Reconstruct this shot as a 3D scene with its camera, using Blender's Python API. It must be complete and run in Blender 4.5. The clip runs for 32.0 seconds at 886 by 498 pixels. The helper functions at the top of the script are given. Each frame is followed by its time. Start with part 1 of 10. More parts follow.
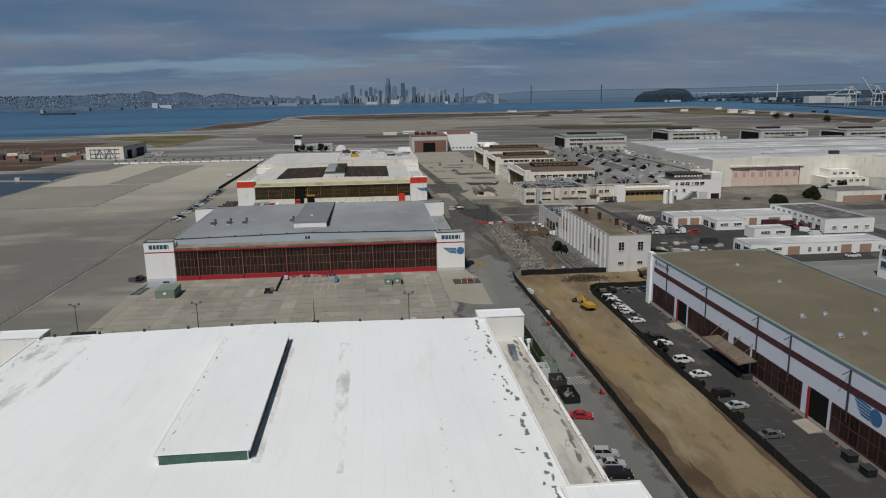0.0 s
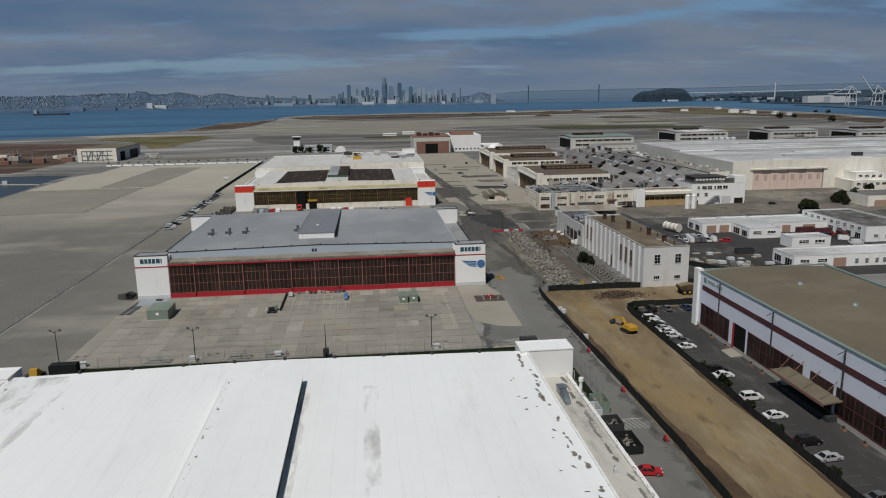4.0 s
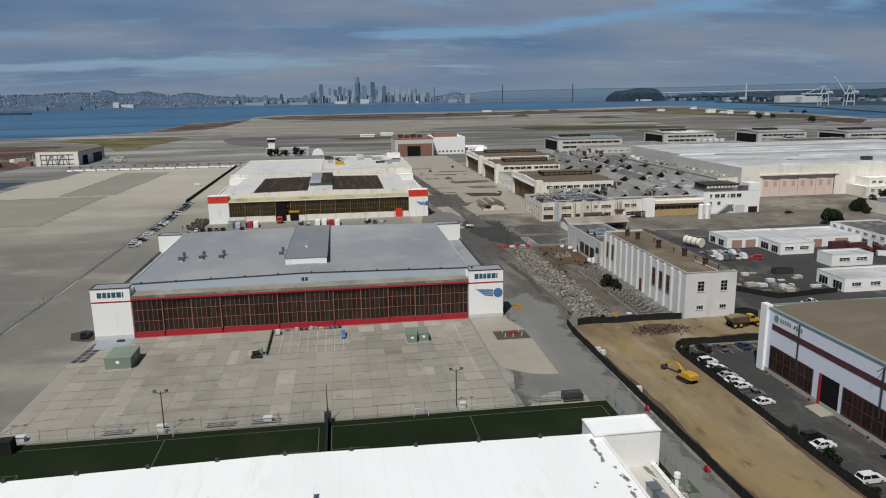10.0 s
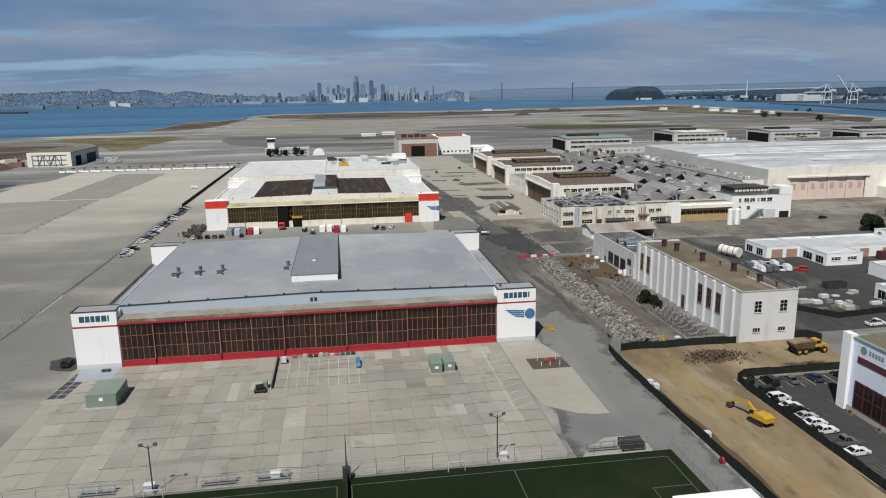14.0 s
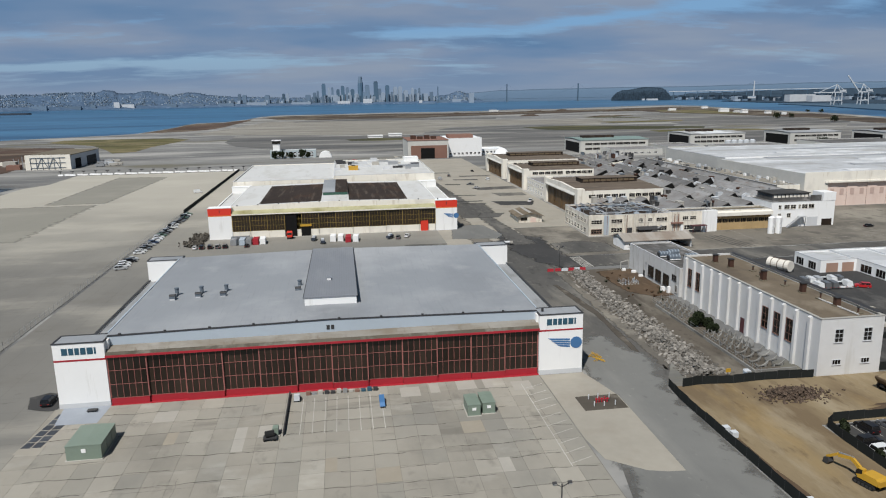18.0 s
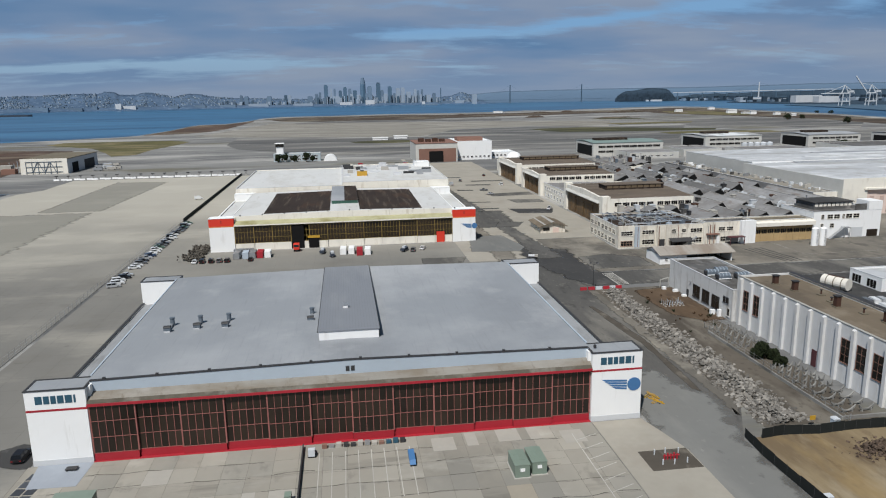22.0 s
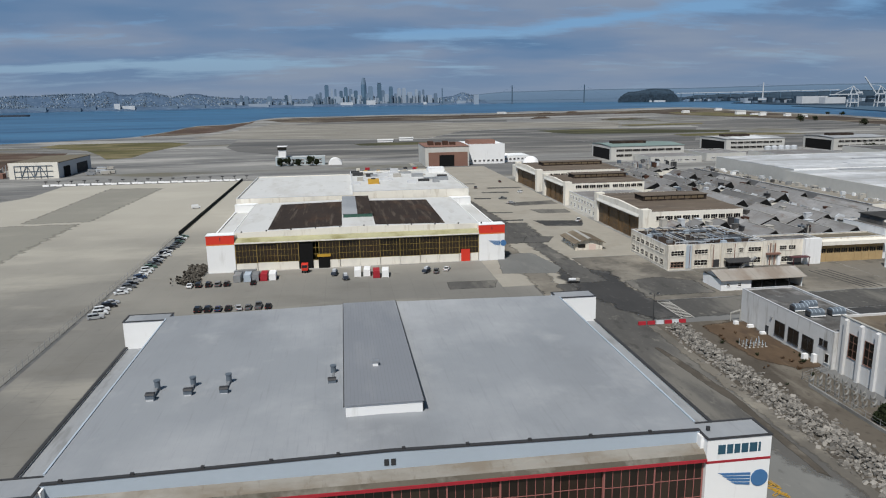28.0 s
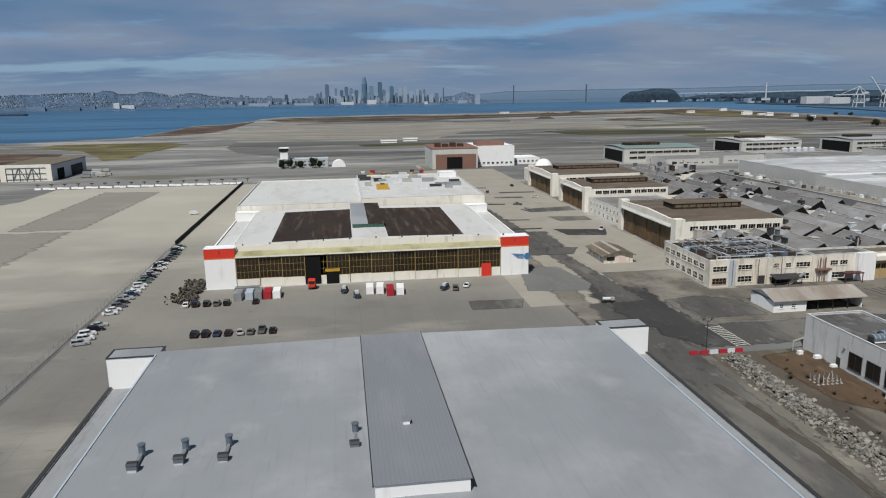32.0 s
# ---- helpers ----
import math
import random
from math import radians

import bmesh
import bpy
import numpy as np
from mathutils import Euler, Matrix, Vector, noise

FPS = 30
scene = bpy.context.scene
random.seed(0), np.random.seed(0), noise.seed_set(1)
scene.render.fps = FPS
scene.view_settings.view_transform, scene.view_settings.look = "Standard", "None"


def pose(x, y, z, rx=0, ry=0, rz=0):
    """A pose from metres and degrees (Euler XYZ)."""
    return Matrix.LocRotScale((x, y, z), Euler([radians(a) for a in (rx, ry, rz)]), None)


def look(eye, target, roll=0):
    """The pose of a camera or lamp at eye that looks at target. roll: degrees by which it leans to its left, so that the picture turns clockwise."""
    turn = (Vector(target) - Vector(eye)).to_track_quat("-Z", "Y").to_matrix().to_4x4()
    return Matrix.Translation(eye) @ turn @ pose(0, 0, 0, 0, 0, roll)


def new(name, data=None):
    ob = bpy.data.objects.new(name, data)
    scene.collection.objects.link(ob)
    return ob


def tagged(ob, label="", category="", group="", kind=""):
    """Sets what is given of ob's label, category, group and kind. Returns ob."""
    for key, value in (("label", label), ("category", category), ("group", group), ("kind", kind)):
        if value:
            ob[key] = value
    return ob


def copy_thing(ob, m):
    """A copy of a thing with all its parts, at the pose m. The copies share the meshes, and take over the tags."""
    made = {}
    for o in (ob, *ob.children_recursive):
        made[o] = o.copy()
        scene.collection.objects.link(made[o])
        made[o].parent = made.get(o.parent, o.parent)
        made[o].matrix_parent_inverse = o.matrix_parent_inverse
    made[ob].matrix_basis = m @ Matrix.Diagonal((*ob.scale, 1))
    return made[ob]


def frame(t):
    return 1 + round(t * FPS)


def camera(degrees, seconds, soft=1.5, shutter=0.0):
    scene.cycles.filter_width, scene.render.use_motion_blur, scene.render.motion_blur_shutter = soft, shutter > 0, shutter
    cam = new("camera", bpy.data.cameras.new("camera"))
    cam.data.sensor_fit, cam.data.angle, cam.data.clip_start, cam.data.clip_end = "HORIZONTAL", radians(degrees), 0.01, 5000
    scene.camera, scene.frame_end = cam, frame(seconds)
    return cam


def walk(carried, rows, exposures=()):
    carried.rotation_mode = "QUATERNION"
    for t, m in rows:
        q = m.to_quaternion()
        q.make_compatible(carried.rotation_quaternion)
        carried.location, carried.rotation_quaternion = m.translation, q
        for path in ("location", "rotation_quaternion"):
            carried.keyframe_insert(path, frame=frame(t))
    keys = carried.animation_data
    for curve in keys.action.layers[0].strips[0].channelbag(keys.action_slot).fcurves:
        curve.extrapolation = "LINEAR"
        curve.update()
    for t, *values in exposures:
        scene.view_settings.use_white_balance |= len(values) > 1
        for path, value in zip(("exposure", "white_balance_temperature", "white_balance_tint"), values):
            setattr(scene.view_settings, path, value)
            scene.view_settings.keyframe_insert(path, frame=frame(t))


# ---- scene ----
cam = camera(63.9, 32.0, soft=1.1)
METRES, EYE, TILT, LEAN, TURN = 194.0, 65.0, 0.0, 0.0, -5.5
ROWS = [
    (0.0, 0.0, 0.0, 0.0, -0.19, -12.32, 0.89),
    (0.5, -0.0051, 0.0148, -0.0005, -0.2, -12.33, 0.89),
    (1.0, -0.0102, 0.0296, -0.0007, -0.2, -12.34, 0.89),
    (1.5, -0.0152, 0.0442, -0.0007, -0.21, -12.33, 0.9),
    (2.0, -0.0204, 0.0588, -0.001, -0.22, -12.33, 0.91),
    (2.5, -0.0254, 0.0736, -0.0012, -0.22, -12.32, 0.92),
    (4.5, -0.0454, 0.1318, -0.001, -0.97, -12.34, 0.93),
    (5.0, -0.0503, 0.1467, -0.001, -1.74, -12.34, 0.93),
    (5.5, -0.0553, 0.1615, -0.0005, -2.48, -12.35, 0.94),
    (6.0, -0.0603, 0.1761, 0.0017, -2.84, -12.36, 0.95),
    (6.5, -0.0652, 0.1908, 0.0025, -2.85, -12.37, 0.92),
    (7.0, -0.0698, 0.2056, 0.0026, -2.79, -12.36, 0.9),
    (7.5, -0.0747, 0.2202, 0.0026, -2.75, -12.38, 0.89),
    (8.0, -0.0794, 0.2351, 0.0032, -2.72, -12.39, 0.87),
    (8.5, -0.0839, 0.2498, 0.004, -2.71, -12.39, 0.87),
    (9.0, -0.0884, 0.2646, 0.0046, -2.71, -12.39, 0.86),
    (9.5, -0.0928, 0.2795, 0.0049, -2.72, -12.4, 0.86),
    (10.0, -0.0968, 0.2948, 0.0048, -2.75, -12.42, 0.86),
    (10.5, -0.1012, 0.3095, 0.0051, -2.78, -12.44, 0.87),
    (11.0, -0.1051, 0.3246, 0.005, -2.8, -12.46, 0.88),
    (11.5, -0.1092, 0.3397, 0.0048, -2.83, -12.48, 0.88),
    (12.0, -0.1131, 0.3546, 0.0045, -2.86, -12.49, 0.9),
    (12.5, -0.117, 0.3699, 0.0042, -2.88, -12.5, 0.89),
    (13.0, -0.1208, 0.385, 0.004, -2.92, -12.52, 0.88),
    (13.5, -0.1246, 0.4002, 0.0036, -2.93, -12.52, 0.88),
    (14.0, -0.1283, 0.4154, 0.0032, -2.91, -12.53, 0.88),
    (14.5, -0.1319, 0.4306, 0.0025, -2.87, -12.53, 0.88),
    (16.5, -0.1472, 0.4926, 0.0002, -2.73, -12.51, 0.93),
    (17.0, -0.1512, 0.5077, 0.0001, -2.69, -12.49, 0.93),
    (17.5, -0.1551, 0.523, 0.0002, -2.66, -12.47, 0.94),
    (18.0, -0.159, 0.5382, 0.0002, -2.63, -12.45, 0.93),
    (18.5, -0.1628, 0.5531, 0.0004, -2.6, -12.45, 0.95),
    (19.0, -0.1667, 0.5682, 0.0002, -2.57, -12.43, 0.93),
    (19.5, -0.1705, 0.5833, 0.0001, -2.56, -12.42, 0.94),
    (20.0, -0.1743, 0.5984, 0.0001, -2.56, -12.4, 0.95),
    (20.5, -0.1782, 0.6135, 0.0005, -2.55, -12.39, 0.96),
    (21.0, -0.1821, 0.6289, 0.0008, -2.53, -12.38, 0.97),
    (21.5, -0.186, 0.6442, 0.0013, -2.52, -12.37, 0.97),
    (22.0, -0.1898, 0.6595, 0.0018, -2.5, -12.36, 0.98),
    (22.5, -0.1937, 0.675, 0.0019, -2.49, -12.36, 0.97),
    (23.0, -0.1975, 0.6904, 0.0026, -2.46, -12.35, 0.97),
    (23.5, -0.2013, 0.7057, 0.003, -2.45, -12.35, 0.97),
    (24.0, -0.2052, 0.7208, 0.0034, -2.44, -12.35, 0.97),
    (24.5, -0.209, 0.7357, 0.0041, -2.44, -12.33, 0.97),
    (25.0, -0.2127, 0.7507, 0.0047, -2.45, -12.33, 0.98),
    (25.5, -0.2163, 0.7658, 0.0051, -2.45, -12.33, 0.97),
    (27.5, -0.231, 0.8255, 0.005, -2.5, -12.33, 0.92),
    (28.0, -0.2349, 0.8407, 0.0052, -2.51, -12.34, 0.9),
    (28.5, -0.2386, 0.8556, 0.0058, -2.52, -12.35, 0.91),
    (29.0, -0.2423, 0.871, 0.006, -2.52, -12.35, 0.88),
    (29.5, -0.2459, 0.8864, 0.0063, -2.52, -12.36, 0.87),
    (30.0, -0.2496, 0.9016, 0.0065, -2.51, -12.36, 0.86),
    (30.5, -0.2535, 0.9168, 0.0067, -2.52, -12.37, 0.86),
    (31.0, -0.2574, 0.9321, 0.0069, -2.51, -12.37, 0.85),
    (31.5, -0.2614, 0.9477, 0.0069, -2.51, -12.38, 0.85),
    (32.0, -0.2655, 0.963, 0.0069, -2.51, -12.37, 0.83),
]
walk(cam, [(t, pose(0, 0, EYE, TILT, LEAN, TURN) @ pose(METRES * x, METRES * y, METRES * z, 90 + pitch, roll, yaw)) for t, x, y, z, yaw, pitch, roll in ROWS],
     exposures=[(0, -0.66, 6500, 10), (6, -0.58, 6500, 10), (9, -0.41, 6500, 10), (12, -0.12, 6450, 10), (14, -0.02, 6400, 10), (20, -0.06, 6270, 10), (25, -0.08, 6180, 10), (32, -0.18, 6350, 10)])

# ---- sky and sun ----
SUN_TO = Vector((-0.34, -0.62, 1.0)).normalized()
world = bpy.data.worlds.new("world")
scene.world = world
world.use_nodes = True
wn, wl = world.node_tree.nodes, world.node_tree.links
wn.clear()


def wnode(kind, **kw):
    n = wn.new(kind)
    for k, v in kw.items():
        n.inputs[k].default_value = v
    return n


w_out = wn.new("ShaderNodeOutputWorld")
w_bg = wn.new("ShaderNodeBackground")
w_bg.inputs["Strength"].default_value = 0.092
sky = wn.new("ShaderNodeTexSky")
sky.sky_type = "NISHITA"
sky.sun_disc = False
sky.sun_elevation = math.asin(SUN_TO.z)
sky.sun_rotation = math.atan2(SUN_TO.x, SUN_TO.y)
sky.altitude = 60
sky.air_density, sky.dust_density, sky.ozone_density = 1.0, 0.6, 2.0
w_tc = wn.new("ShaderNodeTexCoord")
w_sep = wn.new("ShaderNodeSeparateXYZ")
wl.new(w_tc.outputs["Generated"], w_sep.inputs[0])


def wmath(op, a, b=None):
    n = wn.new("ShaderNodeMath")
    n.operation = op
    for i, v in enumerate((a, b)):
        if v is None:
            continue
        if isinstance(v, (int, float)):
            n.inputs[i].default_value = v
        else:
            wl.new(v, n.inputs[i])
    return n.outputs[0]


# a cloud deck: the direction meets a flat layer, seen at a slant
w_up = wmath("ADD", wmath("MAXIMUM", w_sep.outputs["Z"], 0.0), 0.13)
w_px = wmath("DIVIDE", w_sep.outputs["X"], w_up)
w_py = wmath("DIVIDE", w_sep.outputs["Y"], w_up)
w_comb = wn.new("ShaderNodeCombineXYZ")
wl.new(w_px, w_comb.inputs[0])
wl.new(w_py, w_comb.inputs[1])


def wnoise(scale, detail, rough, offset, stretch):
    mp = wn.new("ShaderNodeMapping")
    mp.inputs["Location"].default_value = offset
    mp.inputs["Scale"].default_value = stretch
    wl.new(w_comb.outputs[0], mp.inputs["Vector"])
    n = wn.new("ShaderNodeTexNoise")
    n.inputs["Scale"].default_value, n.inputs["Detail"].default_value, n.inputs["Roughness"].default_value = scale, detail, rough
    wl.new(mp.outputs[0], n.inputs["Vector"])
    return n.outputs["Fac"]


def wramp(fac, stops):
    r = wn.new("ShaderNodeValToRGB")
    el = r.color_ramp.elements
    while len(el) < len(stops):
        el.new(0.5)
    for e, (p, c) in zip(el, stops):
        e.position, e.color = p, (*c, 1)
    wl.new(fac, r.inputs[0])
    return r.outputs[0]


def wmix(fac, a, b):
    n = wn.new("ShaderNodeMix")
    n.data_type = "RGBA"
    for sock, v in ((n.inputs[0], fac), (n.inputs[6], a), (n.inputs[7], b)):
        if isinstance(v, (int, float)):
            sock.default_value = v
        elif isinstance(v, tuple):
            sock.default_value = (*v, 1)
        else:
            wl.new(v, sock)
    return n.outputs[2]


# the clear sky is looked up somewhat higher, where it is bluer
w_lift = wn.new("ShaderNodeCombineXYZ")
wl.new(w_sep.outputs["X"], w_lift.inputs[0])
wl.new(w_sep.outputs["Y"], w_lift.inputs[1])
wl.new(wmath("ADD", wmath("MULTIPLY", wmath("MAXIMUM", w_sep.outputs["Z"], 0.0), 0.8), 0.42), w_lift.inputs[2])
w_norm = wn.new("ShaderNodeVectorMath")
w_norm.operation = "NORMALIZE"
wl.new(w_lift.outputs[0], w_norm.inputs[0])
wl.new(w_norm.outputs[0], sky.inputs["Vector"])
big = wnoise(0.6, 5, 0.5, (3.4, 0.2, 0), (0.7, 1, 1))
fine = wnoise(0.62, 4.0, 0.48, (1.4, 2.9, 0), (0.9, 1, 1))
wisp = wnoise(1.7, 4, 0.55, (5.2, 1.1, 0), (0.5, 1, 1))
w_az = wmath("ARCTAN2", w_sep.outputs["X"], w_sep.outputs["Y"])


def rift(az, el, wide, high, slope=0.0):
    """A long soft rift in the cloud deck."""
    du = wmath("SUBTRACT", w_az, az)
    de = wmath("SUBTRACT", wmath("SUBTRACT", w_sep.outputs["Z"], el), wmath("MULTIPLY", du, slope))
    u, e = wmath("DIVIDE", du, wide), wmath("DIVIDE", de, high)
    return wmath("POWER", 2.718, wmath("MULTIPLY", wmath("ADD", wmath("MULTIPLY", u, u), wmath("MULTIPLY", e, e)), -1.0))


w_rift = None
for args in ((-0.148, 0.041, 0.10, 0.011, 0.01), (-0.145, 0.041, 0.08, 0.006, 0.01), (-0.30, 0.0395, 0.08, 0.005, 0.02), (-0.38, 0.0345, 0.10, 0.005, 0.0), (-0.02, 0.0385, 0.03, 0.002, 0.0), (0.10, 0.077, 0.07, 0.010, 0.02), (0.24, 0.082, 0.12, 0.010, 0.05), (0.36, 0.092, 0.09, 0.006, 0.075), (0.505, 0.108, 0.07, 0.015, 0.12), (0.66, 0.098, 0.035, 0.010, 0.1),
             (0.16, 0.0355, 0.05, 0.0014, 0.0), (-0.9, 0.10, 0.25, 0.03, 0.0), (1.1, 0.16, 0.3, 0.03, 0.0)):
    g = rift(*args)
    w_rift = g if w_rift is None else wmath("ADD", w_rift, g)
tuft = wnoise(5.5, 5, 0.6, (0.7, 4.1, 0), (0.6, 1, 1))
w_open = wmath("ADD", wmath("MULTIPLY", w_rift, 0.85), wmath("ADD", wmath("MULTIPLY", wmath("SUBTRACT", wisp, 0.5), 2.2), wmath("MULTIPLY", wmath("SUBTRACT", tuft, 0.5), 1.6)))
w_gap = wramp(w_open, [(0.15, (0, 0, 0)), (0.5, (0.5, 0.5, 0.5)), (0.9, (0.97, 0.97, 0.97))])
# overhead the deck is broken, which lets the sun through
w_over = wmath("MULTIPLY", wramp(w_sep.outputs["Z"], [(0.2, (0, 0, 0)), (0.4, (1, 1, 1))]), wramp(big, [(0.48, (0, 0, 0)), (0.60, (1, 1, 1))]))
w_clear = wmath("MAXIMUM", w_gap, w_over)
w_cloud = wramp(fine, [(0.36, (1.35, 2.42, 4.05)), (0.46, (1.85, 2.8, 4.3)), (0.54, (2.42, 3.15, 4.4)), (0.64, (3.0, 3.6, 4.55))])
# low rifts are pale with haze, the higher ones a clear blue
w_sky = wmix(0.65, sky.outputs[0], wramp(w_sep.outputs["Z"], [(0.05, (4.1, 6.1, 7.6)), (0.085, (2.9, 5.4, 8.2))]))
# the deck overhead, out of view, is dimmed to deepen the shadows
w_dim = wramp(w_sep.outputs["Z"], [(0.15, (1, 1, 1)), (0.45, (0.19, 0.19, 0.19))])
w_mul = wn.new("ShaderNodeMix")
w_mul.data_type, w_mul.blend_type = "RGBA", "MULTIPLY"
w_mul.inputs[0].default_value = 1.0
wl.new(w_cloud, w_mul.inputs[6])
wl.new(w_dim, w_mul.inputs[7])
w_col = wmix(w_clear, w_mul.outputs[2], w_sky)
# haze along the horizon
w_haze = wramp(w_sep.outputs["Z"], [(0.0, (1, 1, 1)), (0.05, (0, 0, 0))])
w_col = wmix(wmath("MULTIPLY", w_haze, 0.75), w_col, (2.65, 3.35, 4.45))
wl.new(w_col, w_bg.inputs["Color"])
wl.new(w_bg.outputs[0], w_out.inputs[0])

sun_data = bpy.data.lights.new("sun", "SUN")
sun_data.energy, sun_data.angle, sun_data.color = 4.9, radians(1.2), (1.0, 0.955, 0.885)
sun = new("sun", sun_data)
sun.matrix_world = look(SUN_TO * 400, (0, 0, 0))

# ---- mesh and material helpers ----
class B:
    """Collects boxes, prisms and cylinders of one part."""

    def __init__(self):
        self.v, self.f = [], []

    def add(self, vs, fs):
        n = len(self.v)
        self.v += [tuple(p) for p in vs]
        self.f += [tuple(i + n for i in q) for q in fs]
        return self

    def box(self, x0, x1, y0, y1, z0, z1):
        return self.add([(x0, y0, z0), (x1, y0, z0), (x1, y1, z0), (x0, y1, z0), (x0, y0, z1), (x1, y0, z1), (x1, y1, z1), (x0, y1, z1)],
                        [(3, 2, 1, 0), (4, 5, 6, 7), (0, 1, 5, 4), (1, 2, 6, 5), (2, 3, 7, 6), (3, 0, 4, 7)])

    def obox(self, c, size, m=None):
        sx, sy, sz = (s / 2 for s in size)
        m = m or Matrix.Identity(3)
        vs = [Vector(c) + m @ Vector(p) for p in ((-sx, -sy, -sz), (sx, -sy, -sz), (sx, sy, -sz), (-sx, sy, -sz), (-sx, -sy, sz), (sx, -sy, sz), (sx, sy, sz), (-sx, sy, sz))]
        return self.add(vs, [(3, 2, 1, 0), (4, 5, 6, 7), (0, 1, 5, 4), (1, 2, 6, 5), (2, 3, 7, 6), (3, 0, 4, 7)])

    def bar(self, a, b, w, h=None):
        """A straight bar from a to b."""
        a, b = Vector(a), Vector(b)
        d = b - a
        m = d.to_track_quat("Y", "Z").to_matrix()
        return self.obox((a + b) / 2, (w, d.length, h or w), m)

    def prism(self, poly, z0, z1):
        return self.extrude([(x, y, z0) for x, y in poly], (0, 0, z1 - z0))

    def prism_y(self, poly, y0, y1):
        return self.extrude([(x, y0, z) for x, z in poly], (0, y1 - y0, 0))

    def prism_x(self, poly, x0, x1):
        return self.extrude([(x0, y, z) for y, z in poly], (x1 - x0, 0, 0))

    def extrude(self, ring, d):
        d = Vector(d)
        n = len(ring)
        ring = [Vector(p) for p in ring]
        nrm = Vector((0, 0, 0))
        for i in range(n):
            nrm += ring[i].cross(ring[(i + 1) % n])
        if nrm.dot(d) < 0:
            ring.reverse()
        vs = ring + [p + d for p in ring]
        fs = [tuple(reversed(range(n))), tuple(range(n, 2 * n))]
        fs += [(i, (i + 1) % n, (i + 1) % n + n, i + n) for i in range(n)]
        return self.add(vs, fs)

    def cyl(self, a, b, r, r2=None, n=10):
        a, b = Vector(a), Vector(b)
        m = (b - a).to_track_quat("Z", "Y").to_matrix()
        r2 = r if r2 is None else r2
        ring = [(math.cos(2 * math.pi * i / n), math.sin(2 * math.pi * i / n)) for i in range(n)]
        vs = [a + m @ Vector((r * c, r * s, 0)) for c, s in ring] + [b + m @ Vector((r2 * c, r2 * s, 0)) for c, s in ring]
        return self.add(vs, [tuple(reversed(range(n))), tuple(range(n, 2 * n))] + [(i, (i + 1) % n, (i + 1) % n + n, i + n) for i in range(n)])

    def dome(self, c, r, h, n=12, k=4):
        vs, fs = [], []
        for j in range(k):
            a = j / k * math.pi / 2
            vs += [(c[0] + r * math.cos(a) * math.cos(2 * math.pi * i / n), c[1] + r * math.cos(a) * math.sin(2 * math.pi * i / n), c[2] + h * math.sin(a)) for i in range(n)]
        vs.append((c[0], c[1], c[2] + h))
        for j in range(k - 1):
            fs += [(j * n + i, j * n + (i + 1) % n, (j + 1) * n + (i + 1) % n, (j + 1) * n + i) for i in range(n)]
        fs += [((k - 1) * n + i, (k - 1) * n + (i + 1) % n, k * n) for i in range(n)]
        return self.add(vs, fs)

    def quad(self, a, b, c, d):
        return self.add([a, b, c, d], [(0, 1, 2, 3)])

    def mesh(self, name, shift=(0, 0, 0)):
        me = bpy.data.meshes.new(name)
        sx, sy, sz = shift
        me.from_pydata([(x - sx, y - sy, z - sz) for x, y, z in self.v], [], self.f)
        me.update()
        return me


ORIGIN = {}


def thing(name, at=(0, 0, 0), label="", category="", group="", kind=""):
    ob = new(name)
    ob.empty_display_size = 0.5
    ob.location = at
    ORIGIN[ob.name] = tuple(at)
    return tagged(ob, label, category, group, kind)


def part(name, b, material, parent=None, label="", smooth=False):
    """Links a mesh as one object under a thing or part; its coordinates are the thing's surroundings'."""
    at = ORIGIN[parent.name] if parent else (0, 0, 0)
    me = b.mesh(name, at)
    me.materials.append(material)
    if smooth:
        me.polygons.foreach_set("use_smooth", [True] * len(me.polygons))
    ob = new(name, me)
    if parent:
        ob.parent = parent
    ORIGIN[ob.name] = at
    return tagged(ob, label)


def solo(name, b, material, label, category, at=(0, 0, 0), group="", kind="", smooth=False):
    """A thing of one mesh."""
    me = b.mesh(name, at)
    me.materials.append(material)
    if smooth:
        me.polygons.foreach_set("use_smooth", [True] * len(me.polygons))
    ob = new(name, me)
    ob.location = at
    ORIGIN[ob.name] = tuple(at)
    return tagged(ob, label, category, group, kind)


def again(ob, parent, at):
    """One more piece on the same mesh."""
    o = bpy.data.objects.new(ob.name.split(".")[0], ob.data)
    scene.collection.objects.link(o)
    o.parent = parent
    o.location = at
    return o


